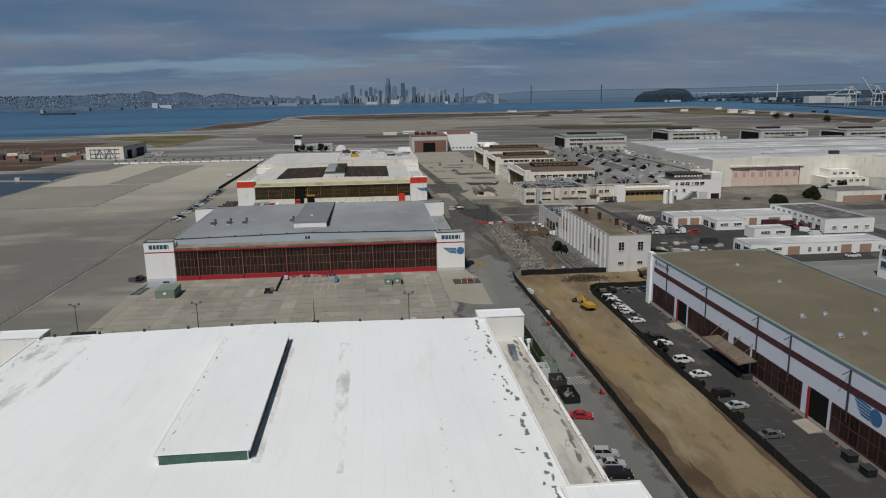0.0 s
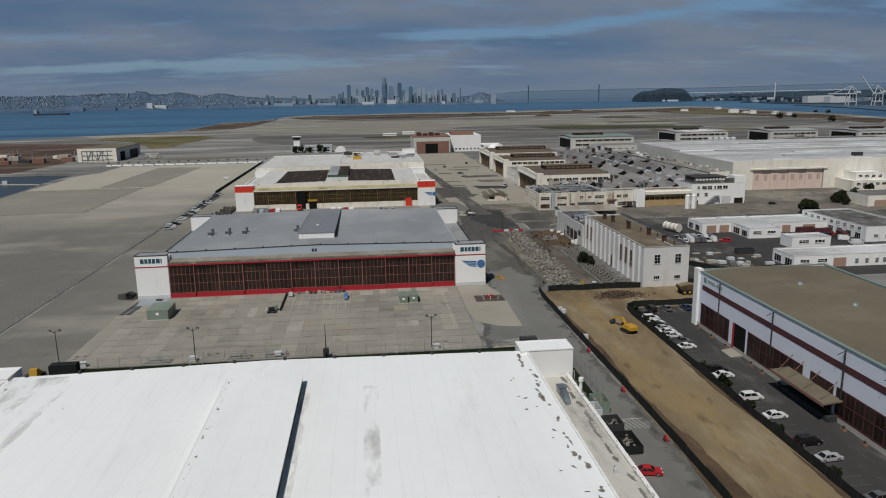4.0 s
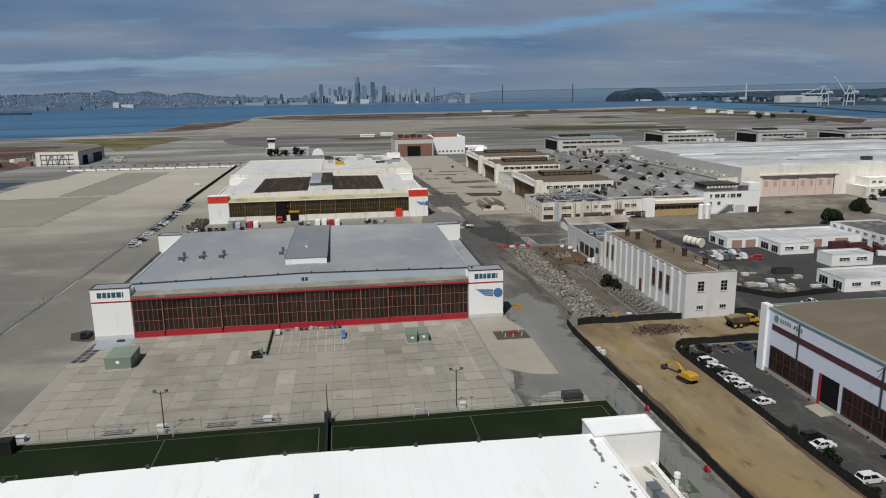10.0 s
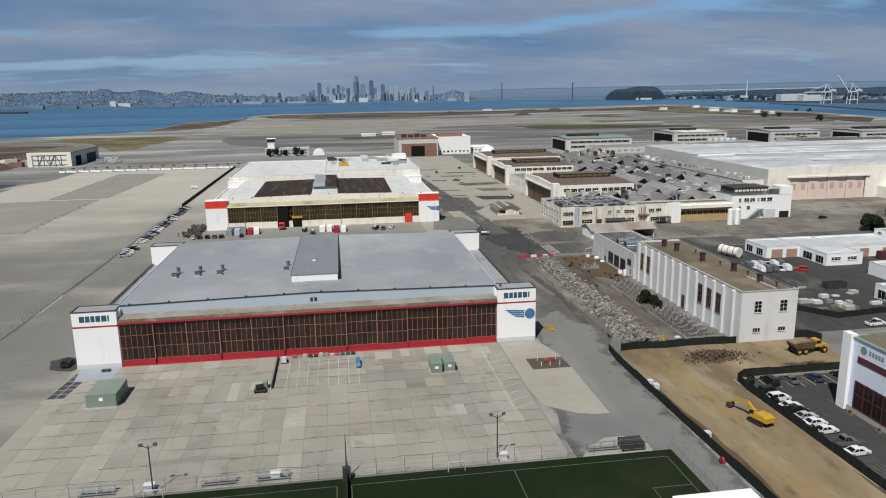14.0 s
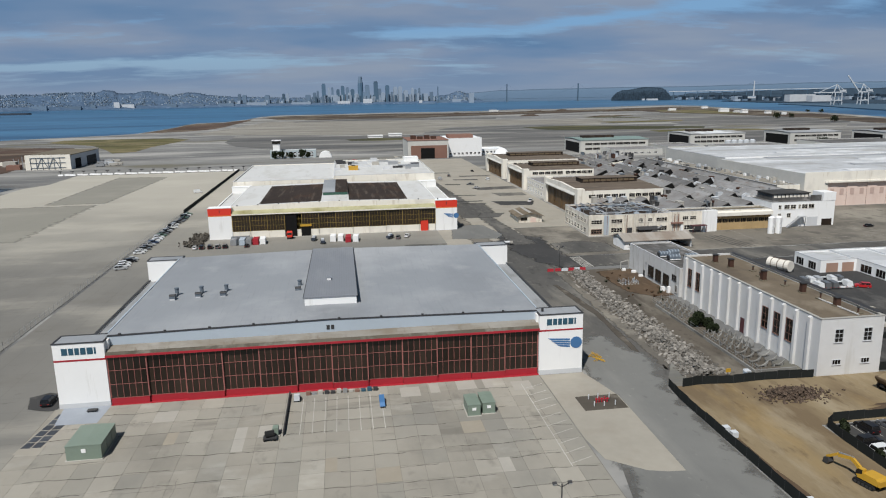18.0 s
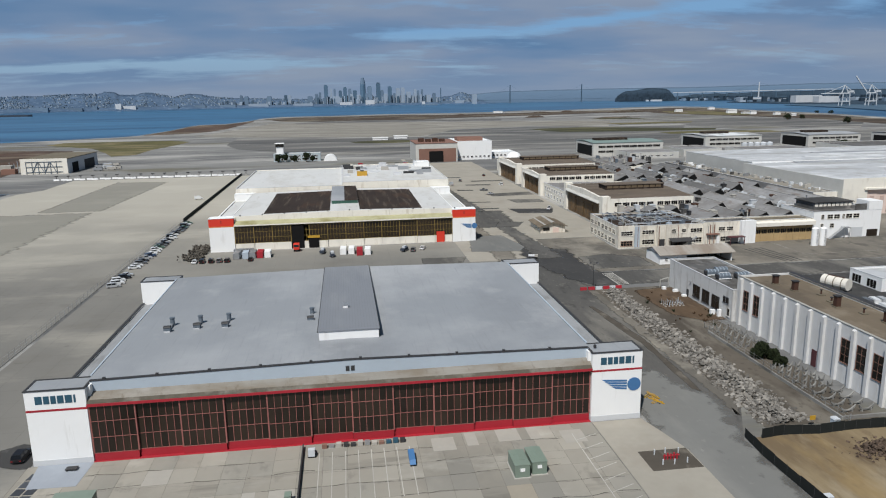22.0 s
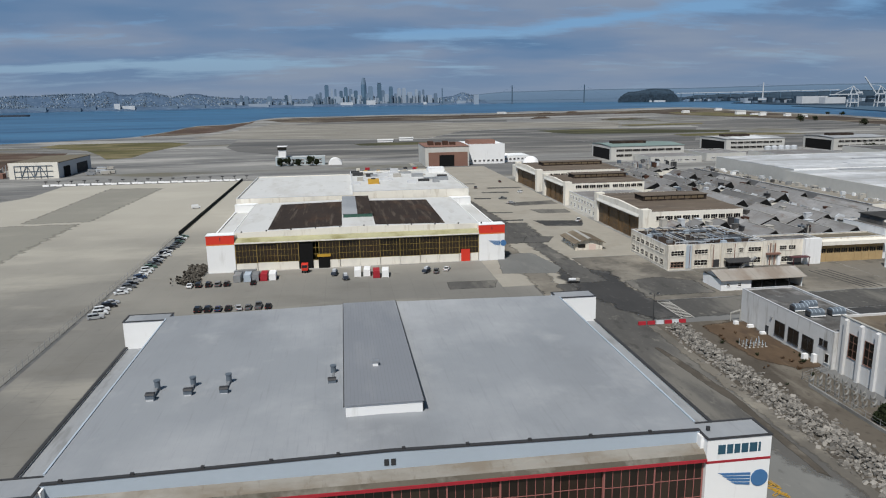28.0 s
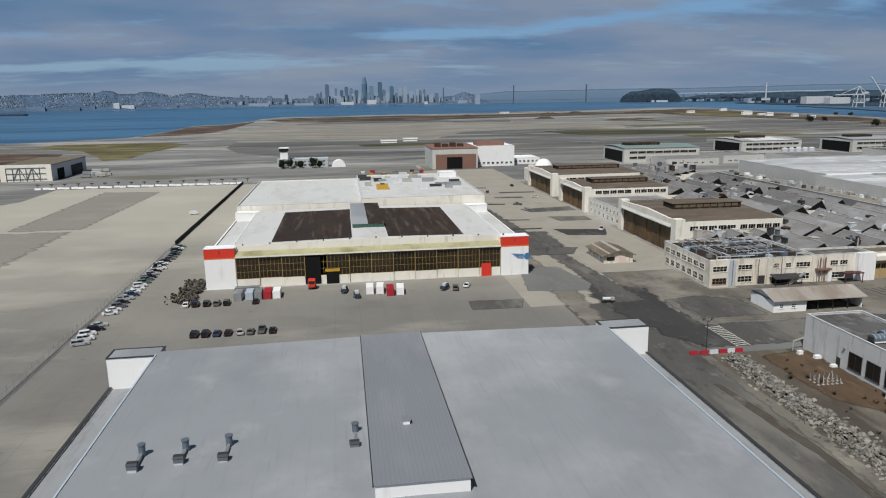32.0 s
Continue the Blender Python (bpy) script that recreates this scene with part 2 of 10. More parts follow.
def mat(name, color, rough=0.8, metal=0.0, dark=0.75, spread=0.35, big=0.05, small=1.2, stain=None, stain_amount=0.0, stain_scale=0.08, stretch=(1, 1, 1),
        bump=0.15, bump_scale=6.0, rand=0.0, island=0.0, spec=None, lines=None, layers=(), north_pale=None):
    """A weathered surface: base colour varied at two scales, stains of a second colour, fine relief, joints if lines is
    (step x, step y, width, darkness), paler towards the north if the last argument is (from y, to y, colour).
    """
    m = bpy.data.materials.new(name)
    m.use_nodes = True
    nt = m.node_tree
    nd, lk = nt.nodes, nt.links
    bsdf = nd["Principled BSDF"]
    bsdf.inputs["Roughness"].default_value = rough
    bsdf.inputs["Metallic"].default_value = metal
    bsdf.inputs["Specular IOR Level"].default_value = (0.5 if rough < 0.8 else 0.18) if spec is None else spec
    geo = nd.new("ShaderNodeNewGeometry")
    mp = nd.new("ShaderNodeMapping")
    mp.inputs["Scale"].default_value = stretch
    lk.new(geo.outputs["Position"], mp.inputs["Vector"])

    def noise_fac(scale, detail, lo, hi):
        n = nd.new("ShaderNodeTexNoise")
        n.inputs["Scale"].default_value, n.inputs["Detail"].default_value, n.inputs["Roughness"].default_value = scale, detail, 0.6
        lk.new(mp.outputs[0], n.inputs["Vector"])
        r = nd.new("ShaderNodeMapRange")
        r.inputs["From Min"].default_value, r.inputs["From Max"].default_value = lo, hi
        lk.new(n.outputs["Fac"], r.inputs["Value"])
        return r.outputs[0]

    def blend(fac, a, b):
        n = nd.new("ShaderNodeMix")
        n.data_type = "RGBA"
        for sock, v in ((n.inputs[0], fac), (n.inputs[6], a), (n.inputs[7], b)):
            if isinstance(v, (int, float)):
                sock.default_value = v
            elif isinstance(v, tuple):
                sock.default_value = (*v[:3], 1)
            else:
                lk.new(v, sock)
        return n.outputs[2]

    def scaled(fac, k):
        n = nd.new("ShaderNodeMath")
        n.operation = "MULTIPLY"
        lk.new(fac, n.inputs[0])
        n.inputs[1].default_value = k
        return n.outputs[0]

    dk = tuple(c * dark for c in color)
    col = blend(scaled(noise_fac(big, 4, 0.3, 0.7), spread * 2), color, dk)
    col = blend(scaled(noise_fac(small, 5, 0.35, 0.75), spread), col, dk)
    if stain:
        col = blend(scaled(noise_fac(stain_scale, 6, 0.52, 0.68), stain_amount), col, stain)
    for lc, lscale, lo, hi, amount, lstretch in layers:
        lm = nd.new("ShaderNodeMapping")
        lm.inputs["Scale"].default_value = lstretch
        lm.inputs["Location"].default_value = (lscale * 700, lc[0] * 90, 0)
        lk.new(geo.outputs["Position"], lm.inputs["Vector"])
        ln = nd.new("ShaderNodeTexNoise")
        ln.inputs["Scale"].default_value, ln.inputs["Detail"].default_value, ln.inputs["Roughness"].default_value = lscale, 7, 0.62
        lk.new(lm.outputs[0], ln.inputs["Vector"])
        lr = nd.new("ShaderNodeMapRange")
        lr.inputs["From Min"].default_value, lr.inputs["From Max"].default_value = lo - 0.035, hi - 0.05
        lk.new(ln.outputs["Fac"], lr.inputs["Value"])
        col = blend(scaled(lr.outputs[0], amount), col, lc)
    if lines:
        sep = nd.new("ShaderNodeSeparateXYZ")
        lk.new(geo.outputs["Position"], sep.inputs[0])
        masks = []
        for axis, step in ((0, lines[0]), (1, lines[1])):
            if not step:
                continue
            md = nd.new("ShaderNodeMath")
            md.operation = "FLOORED_MODULO"
            lk.new(sep.outputs[axis], md.inputs[0])
            md.inputs[1].default_value = step
            lt = nd.new("ShaderNodeMath")
            lt.operation = "LESS_THAN"
            lk.new(md.outputs[0], lt.inputs[0])
            lt.inputs[1].default_value = lines[2]
            masks.append(lt.outputs[0])
        fac = masks[0]
        if len(masks) > 1:
            mx = nd.new("ShaderNodeMath")
            mx.operation = "MAXIMUM"
            lk.new(masks[0], mx.inputs[0])
            lk.new(masks[1], mx.inputs[1])
            fac = mx.outputs[0]
        col = blend(scaled(fac, lines[3]), col, tuple(c * 0.45 for c in color))
    # blends towards the given colour from south to north
    if north_pale:
        bs = nd.new("ShaderNodeSeparateXYZ")
        lk.new(geo.outputs["Position"], bs.inputs[0])
        bn = nd.new("ShaderNodeTexNoise")
        bn.inputs["Scale"].default_value, bn.inputs["Detail"].default_value = 0.014, 4
        lk.new(geo.outputs["Position"], bn.inputs["Vector"])
        shift = nd.new("ShaderNodeMath")
        shift.operation = "MULTIPLY_ADD"
        lk.new(bn.outputs["Fac"], shift.inputs[0])
        shift.inputs[1].default_value = 260
        lk.new(bs.outputs[1], shift.inputs[2])
        br_ = nd.new("ShaderNodeMapRange")
        br_.inputs["From Min"].default_value, br_.inputs["From Max"].default_value = north_pale[0] + 130, north_pale[1] + 130
        lk.new(shift.outputs[0], br_.inputs["Value"])
        col = blend(br_.outputs[0], col, blend(0.62, col, north_pale[2]))
    for amount, src in ((rand, "object"), (island, "island")):
        if amount:
            if src == "object":
                info = nd.new("ShaderNodeObjectInfo").outputs["Random"]
            else:
                info = geo.outputs["Random Per Island"]
            hs = nd.new("ShaderNodeHueSaturation")
            r = nd.new("ShaderNodeMapRange")
            r.inputs["To Min"].default_value, r.inputs["To Max"].default_value = 1 - amount, 1 + amount
            lk.new(info, r.inputs["Value"])
            lk.new(r.outputs[0], hs.inputs["Value"])
            lk.new(col, hs.inputs["Color"])
            col = hs.outputs[0]
    lk.new(col, bsdf.inputs["Base Color"])
    if bump:
        n = nd.new("ShaderNodeTexNoise")
        n.inputs["Scale"].default_value, n.inputs["Detail"].default_value = bump_scale, 4
        lk.new(geo.outputs["Position"], n.inputs["Vector"])
        bp = nd.new("ShaderNodeBump")
        bp.inputs["Strength"].default_value, bp.inputs["Distance"].default_value = bump, 0.05
        lk.new(n.outputs["Fac"], bp.inputs["Height"])
        lk.new(bp.outputs[0], bsdf.inputs["Normal"])
    return m


# ---- materials ----
M = {}
M["land"] = mat("worn_airfield", (0.215, 0.213, 0.203), 0.9, dark=0.75, spread=0.3, big=0.01, small=0.06, layers=[((0.11, 0.11, 0.11), 0.007, 0.47, 0.60, 0.75, (0.4, 1.4, 1)), ((0.37, 0.36, 0.335), 0.009, 0.52, 0.66, 0.75, (0.35, 1.5, 1)), ((0.115, 0.105, 0.068), 0.007, 0.60, 0.68, 0.7, (0.5, 1.6, 1)), ((0.085, 0.084, 0.083), 0.03, 0.58, 0.68, 0.45, (0.4, 1.5, 1)), ((0.40, 0.39, 0.365), 0.03, 0.60, 0.72, 0.5, (0.4, 1.5, 1))])
M["apron_b"] = mat("grey_concrete_apron", (0.193, 0.186, 0.168), 0.9, dark=0.82, spread=0.3, big=0.012, small=0.12, lines=(7.6, 7.6, 0.13, 0.3), layers=[((0.145, 0.14, 0.128), 0.013, 0.46, 0.63, 0.7, (1.3, 0.4, 1)), ((0.14, 0.132, 0.116), 0.05, 0.56, 0.70, 0.5, (0.7, 1.2, 1)), ((0.305, 0.288, 0.248), 0.022, 0.56, 0.70, 0.65, (0.5, 1.2, 1)), ((0.09, 0.085, 0.075), 0.3, 0.66, 0.76, 0.5, (0.5, 1.4, 1))], north_pale=(370, 580, (0.485, 0.455, 0.385)))
M["apron_grey"] = mat("olive_grey_concrete", (0.238, 0.228, 0.196), 0.9, dark=0.86, spread=0.25, big=0.02, small=0.15, lines=(7.6, 7.6, 0.12, 0.22), layers=[((0.29, 0.275, 0.235), 0.03, 0.56, 0.7, 0.5, (0.6, 1.2, 1))])
M["slab"] = mat("concrete_slab", (0.302, 0.281, 0.239), 0.9, dark=0.8, spread=0.25, big=0.05, small=0.5, rand=0.06, layers=[((0.20, 0.188, 0.162), 0.035, 0.50, 0.66, 0.65, (1, 0.6, 1)), ((0.16, 0.149, 0.128), 0.22, 0.62, 0.74, 0.5, (1, 0.5, 1)), ((0.36, 0.345, 0.305), 0.08, 0.60, 0.72, 0.5, (0.5, 1, 1)), ((0.15, 0.14, 0.12), 0.06, 0.62, 0.7, 0.5, (0.3, 2.2, 1))])
M["crack"] = mat("dark_open_crack", (0.085, 0.078, 0.066), 0.95)
M["joint"] = mat("dark_joint", (0.178, 0.165, 0.14), 0.95)
M["pad"] = mat("pale_concrete", (0.336, 0.312, 0.264), 0.9, dark=0.75, spread=0.3, big=0.05, small=0.4, stain=(0.25, 0.22, 0.18), stain_amount=0.5)
M["asphalt"] = mat("grey_asphalt", (0.107, 0.103, 0.096), 0.92, dark=0.75, spread=0.3, big=0.03, small=0.3, layers=[((0.068, 0.066, 0.062), 0.03, 0.48, 0.62, 0.75, (1.3, 0.4, 1)), ((0.175, 0.165, 0.145), 0.045, 0.55, 0.66, 0.7, (1.4, 0.35, 1)), ((0.052, 0.05, 0.047), 0.25, 0.60, 0.7, 0.7, (1, 0.35, 1)), ((0.20, 0.188, 0.163), 0.3, 0.64, 0.72, 0.6, (1, 0.5, 1)), ((0.145, 0.137, 0.12), 0.9, 0.6, 0.72, 0.4, (1, 0.5, 1))])
M["asphalt_pale"] = mat("pale_grey_asphalt", (0.178, 0.178, 0.168), 0.92, dark=0.78, spread=0.3, big=0.03, small=0.3, layers=[((0.125, 0.126, 0.12), 0.03, 0.50, 0.66, 0.6, (1.3, 0.4, 1)), ((0.225, 0.222, 0.205), 0.06, 0.56, 0.70, 0.5, (1.4, 0.4, 1)), ((0.09, 0.088, 0.083), 0.35, 0.66, 0.74, 0.55, (1, 0.5, 1)), ((0.27, 0.262, 0.24), 0.5, 0.66, 0.74, 0.4, (1, 0.6, 1))])
M["asphalt_dark"] = mat("dark_asphalt", (0.057, 0.056, 0.055), 0.92, dark=0.75, spread=0.3, big=0.04, small=0.4, layers=[((0.04, 0.04, 0.04), 0.06, 0.5, 0.62, 0.6, (1, 0.5, 1)), ((0.125, 0.12, 0.112), 0.09, 0.58, 0.68, 0.6, (1, 0.4, 1)), ((0.11, 0.107, 0.10), 0.6, 0.62, 0.74, 0.4, (1, 0.6, 1))])
M["dirt"] = mat("graded_dirt", (0.232, 0.18, 0.108), 0.95, dark=0.75, spread=0.3, big=0.05, small=0.3, bump=0.6, bump_scale=1.5, layers=[((0.125, 0.09, 0.054), 0.045, 0.52, 0.66, 0.75, (1.4, 0.45, 1)), ((0.31, 0.262, 0.182), 0.09, 0.55, 0.70, 0.6, (1.4, 0.4, 1)), ((0.27, 0.19, 0.085), 0.05, 0.56, 0.70, 0.55, (1.3, 0.5, 1)), ((0.095, 0.067, 0.042), 0.2, 0.61, 0.73, 0.65, (1.4, 0.5, 1)), ((0.14, 0.105, 0.066), 0.7, 0.58, 0.76, 0.35, (1.5, 0.45, 1)), ((0.29, 0.24, 0.165), 0.45, 0.62, 0.76, 0.3, (1.6, 0.3, 1))])
M["dirt_dark"] = mat("damp_dirt", (0.12, 0.082, 0.052), 0.95, dark=0.6, spread=0.45, big=0.1, small=0.6, bump=0.5, bump_scale=2, layers=[((0.20, 0.15, 0.095), 0.12, 0.58, 0.70, 0.4, (1.5, 0.5, 1)), ((0.06, 0.042, 0.03), 0.2, 0.52, 0.66, 0.7, (1.5, 0.5, 1))])
M["turf"] = mat("artificial_turf", (0.013, 0.0215, 0.0095), 0.95, dark=0.7, spread=0.35, big=0.05, small=0.3, spec=0.05, layers=[((0.02, 0.027, 0.014), 0.06, 0.55, 0.68, 0.6, (1, 0.5, 1))])
M["grass"] = mat("dry_grass", (0.115, 0.105, 0.045), 0.95, dark=0.7, spread=0.4, big=0.02, small=0.1, layers=[((0.19, 0.16, 0.09), 0.012, 0.50, 0.62, 0.8, (0.5, 1.5, 1)), ((0.055, 0.055, 0.028), 0.03, 0.55, 0.65, 0.7, (0.5, 1.2, 1))])
M["grass_dark"] = mat("dark_olive_grass", (0.06, 0.06, 0.032), 0.95, dark=0.7, spread=0.4, big=0.02, small=0.1, layers=[((0.12, 0.11, 0.055), 0.012, 0.54, 0.64, 0.7, (0.4, 1.6, 1))])
M["brush"] = mat("brown_brush", (0.075, 0.055, 0.042), 0.95, dark=0.65, spread=0.45, big=0.02, small=0.1, layers=[((0.19, 0.165, 0.125), 0.01, 0.54, 0.64, 0.8, (0.4, 1.5, 1)), ((0.05, 0.042, 0.03), 0.03, 0.55, 0.65, 0.7, (0.5, 1.2, 1))])
M["rust_brush"] = mat("reddish_waste_ground", (0.10, 0.066, 0.05), 0.95, dark=0.65, spread=0.45, big=0.02, small=0.1, layers=[((0.17, 0.14, 0.105), 0.015, 0.54, 0.64, 0.7, (0.5, 1.3, 1)), ((0.05, 0.04, 0.03), 0.03, 0.55, 0.65, 0.7, (0.5, 1.2, 1))])
M["dim_field"] = mat("dim_asphalt_field", (0.135, 0.132, 0.126), 0.92, dark=0.8, spread=0.3, big=0.008, small=0.05, layers=[((0.08, 0.08, 0.08), 0.007, 0.5, 0.62, 0.85, (0.35, 1.5, 1)), ((0.27, 0.26, 0.235), 0.010, 0.54, 0.66, 0.8, (0.3, 1.6, 1)), ((0.23, 0.222, 0.20), 0.03, 0.6, 0.7, 0.6, (0.3, 1.6, 1))])
M["dirt_grey"] = mat("grey_brown_earth", (0.095, 0.083, 0.068), 0.95, dark=0.6, spread=0.4, big=0.1, small=0.6, layers=[((0.19, 0.17, 0.14), 0.2, 0.56, 0.68, 0.6, (1, 0.6, 1))])
M["line"] = mat("road_paint", (0.55, 0.53, 0.48), 0.8, dark=0.6, spread=0.5, small=1.5)
M["faint_line"] = mat("faded_paint", (0.13, 0.14, 0.115), 0.8, dark=0.6, spread=0.5, small=1.5)
M["dust"] = mat("dusty_gravel", (0.25, 0.236, 0.205), 0.95, dark=0.78, spread=0.35, big=0.02, small=0.1, layers=[((0.14, 0.13, 0.11), 0.012, 0.5, 0.63, 0.7, (0.35, 1.6, 1)), ((0.34, 0.325, 0.29), 0.012, 0.54, 0.66, 0.7, (0.3, 1.6, 1)), ((0.17, 0.155, 0.125), 0.05, 0.58, 0.68, 0.5, (0.4, 1.5, 1))])
M["white_roof"] = mat("white_membrane", (0.855, 0.875, 0.88), 0.55, dark=0.92, spread=0.2, big=0.04, small=0.3, lines=(3.05, 26.0, 0.07, 0.16), layers=[((0.73, 0.745, 0.75), 0.05, 0.50, 0.72, 0.5, (1.0, 0.3, 1)), ((0.66, 0.665, 0.66), 0.5, 0.62, 0.78, 0.35, (1.6, 0.12, 1)), ((0.60, 0.60, 0.585), 0.08, 0.66, 0.76, 0.3, (1.4, 0.3, 1))])
M["stained_dark"] = mat("dark_stained_canopy_edge", (0.115, 0.10, 0.078), 0.85, dark=0.7, spread=0.4, big=0.08, small=0.5, layers=[((0.22, 0.205, 0.175), 0.15, 0.54, 0.68, 0.7, (1, 1, 1)), ((0.06, 0.05, 0.038), 0.3, 0.56, 0.7, 0.6, (1, 1, 1))])
M["grey_roof"] = mat("grey_membrane", (0.255, 0.268, 0.283), 0.6, dark=0.88, spread=0.22, big=0.03, small=0.25, lines=(1.83, 0, 0.05, 0.12), layers=[((0.41, 0.417, 0.425), 0.016, 0.47, 0.68, 0.7, (1, 0.8, 1)), ((0.17, 0.178, 0.19), 0.025, 0.56, 0.76, 0.5, (1, 0.7, 1)), ((0.16, 0.165, 0.17), 0.6, 0.6, 0.76, 0.3, (2.5, 0.12, 1)), ((0.38, 0.385, 0.39), 0.09, 0.60, 0.76, 0.4, (1, 0.8, 1))])
M["tan_roof"] = mat("tan_roofing", (0.158, 0.138, 0.10), 0.92, dark=0.88, spread=0.3, big=0.04, small=0.3, layers=[((0.128, 0.108, 0.08), 0.05, 0.5, 0.66, 0.55, (1, 0.6, 1)), ((0.195, 0.172, 0.128), 0.08, 0.56, 0.70, 0.5, (0.6, 1, 1)), ((0.10, 0.085, 0.068), 0.4, 0.64, 0.74, 0.5, (1, 0.5, 1)), ((0.21, 0.19, 0.15), 1.2, 0.62, 0.74, 0.35, (1, 1, 1))])
M["brown_roof"] = mat("brown_tar_roof", (0.042, 0.031, 0.025), 0.9, dark=0.6, spread=0.45, big=0.06, small=0.5, layers=[((0.105, 0.085, 0.068), 0.3, 0.56, 0.68, 0.7, (1.6, 0.12, 1)), ((0.06, 0.035, 0.022), 0.15, 0.56, 0.66, 0.5, (1, 0.3, 1)), ((0.018, 0.014, 0.012), 0.25, 0.58, 0.7, 0.7, (1.4, 0.15, 1))])
M["saw_roof"] = mat("weathered_sheet_roof", (0.20, 0.198, 0.197), 0.85, dark=0.75, spread=0.35, big=0.05, small=0.4, rand=0.34, lines=(0, 1.6, 0.09, 0.25), layers=[((0.13, 0.122, 0.115), 0.05, 0.50, 0.64, 0.6, (1, 0.6, 1)), ((0.29, 0.288, 0.285), 0.07, 0.58, 0.7, 0.55, (1, 0.5, 1)), ((0.115, 0.083, 0.062), 0.25, 0.60, 0.72, 0.55, (1.5, 0.4, 1)), ((0.07, 0.065, 0.06), 0.5, 0.64, 0.74, 0.5, (0.5, 1.5, 1))])
M["yard"] = mat("stained_yard_concrete", (0.178, 0.162, 0.136), 0.92, dark=0.75, spread=0.3, big=0.03, small=0.3, lines=(6.1, 6.1, 0.12, 0.2), layers=[((0.095, 0.088, 0.077), 0.025, 0.5, 0.62, 0.75, (1.0, 0.6, 1)), ((0.27, 0.248, 0.207), 0.03, 0.54, 0.66, 0.75, (0.8, 0.9, 1)), ((0.068, 0.062, 0.056), 0.12, 0.6, 0.7, 0.6, (1.2, 0.6, 1)), ((0.235, 0.21, 0.172), 0.2, 0.6, 0.7, 0.5, (1, 1, 1)), ((0.08, 0.072, 0.062), 0.7, 0.62, 0.74, 0.5, (1, 1, 1))])
M["gravel"] = mat("brown_grey_gravel", (0.118, 0.102, 0.082), 0.95, dark=0.7, spread=0.35, big=0.05, small=0.5, bump=0.5, bump_scale=3, layers=[((0.062, 0.053, 0.043), 0.06, 0.5, 0.64, 0.75, (1.2, 0.5, 1)), ((0.185, 0.167, 0.138), 0.09, 0.55, 0.68, 0.65, (1.3, 0.4, 1)), ((0.05, 0.042, 0.034), 0.5, 0.6, 0.72, 0.6, (1, 0.7, 1))])
M["tower_grey"] = mat("pale_teal_grey_paint", (0.40, 0.46, 0.485), 0.8, dark=0.8, spread=0.3, big=0.1, small=0.6)
M["saddle_grey"] = mat("weathered_grey_saddle", (0.25, 0.245, 0.23), 0.9, dark=0.6, spread=0.4, big=0.3, small=1.5, rand=0.3)
M["stained_cream"] = mat("stained_cream_stucco", (0.73, 0.685, 0.595), 0.88, dark=0.82, spread=0.3, big=0.1, small=0.8, layers=[((0.36, 0.30, 0.23), 0.5, 0.55, 0.68, 0.65, (1.4, 1.4, 0.16)), ((0.20, 0.165, 0.13), 0.8, 0.62, 0.74, 0.6, (1.2, 1.2, 0.3)), ((0.46, 0.42, 0.36), 0.12, 0.5, 0.66, 0.5, (1, 1, 0.7))])
M["scrub"] = mat("dead_scrub", (0.10, 0.062, 0.036), 0.95, dark=0.6, spread=0.4, small=1, island=0.4, bump=0)
M["white_wall"] = mat("white_paint", (0.79, 0.79, 0.78), 0.7, dark=0.9, spread=0.2, big=0.1, small=0.6, layers=[((0.58, 0.57, 0.54), 0.35, 0.62, 0.74, 0.5, (1.6, 1.6, 0.2))])
M["cream_wall"] = mat("cream_stucco", (0.75, 0.715, 0.635), 0.85, dark=0.88, spread=0.25, big=0.08, small=0.6, layers=[((0.485, 0.427, 0.339), 0.3, 0.60, 0.72, 0.6, (1.5, 1.5, 0.25)), ((0.543, 0.514, 0.466), 0.1, 0.55, 0.68, 0.5, (1, 1, 0.6))])
M["grey_wall"] = mat("grey_paint", (0.55, 0.56, 0.57), 0.8, dark=0.85, spread=0.3, big=0.1, small=0.6)
M["blue_wall"] = mat("pale_blue_grey_paint", (0.66, 0.70, 0.785), 0.7, dark=0.88, spread=0.25, big=0.1, small=0.6)
M["annex_wall"] = mat("dirty_white_paint", (0.60, 0.595, 0.58), 0.85, dark=0.8, spread=0.35, big=0.1, small=0.6, layers=[((0.30, 0.28, 0.25), 0.3, 0.56, 0.70, 0.65, (1.5, 1.5, 0.2)), ((0.20, 0.18, 0.155), 0.7, 0.63, 0.75, 0.6, (1.2, 1.2, 0.25))])
M["shed_roof"] = mat("rusty_tan_sheet_roof", (0.33, 0.30, 0.262), 0.85, dark=0.8, spread=0.35, big=0.1, small=0.6, lines=(4.4, 0, 0.2, 0.35), layers=[((0.20, 0.155, 0.12), 0.10, 0.52, 0.66, 0.7, (1, 0.4, 1)), ((0.52, 0.52, 0.51), 0.06, 0.58, 0.68, 0.6, (1, 0.3, 1))])
M["far_wall"] = mat("dull_pale_stucco", (0.53, 0.52, 0.485), 0.9, dark=0.8, spread=0.35, big=0.05, small=0.4)
M["door_gold"] = mat("tan_timber_door", (0.46, 0.33, 0.17), 0.8, dark=0.75, spread=0.4, big=0.2, small=1)
M["aged_white"] = mat("aged_white_roof", (0.57, 0.57, 0.555), 0.7, dark=0.88, spread=0.25, big=0.05, small=0.4, layers=[((0.46, 0.45, 0.42), 0.08, 0.54, 0.68, 0.6, (1.2, 0.4, 1)), ((0.36, 0.34, 0.31), 0.3, 0.62, 0.74, 0.5, (1.2, 0.3, 1))])
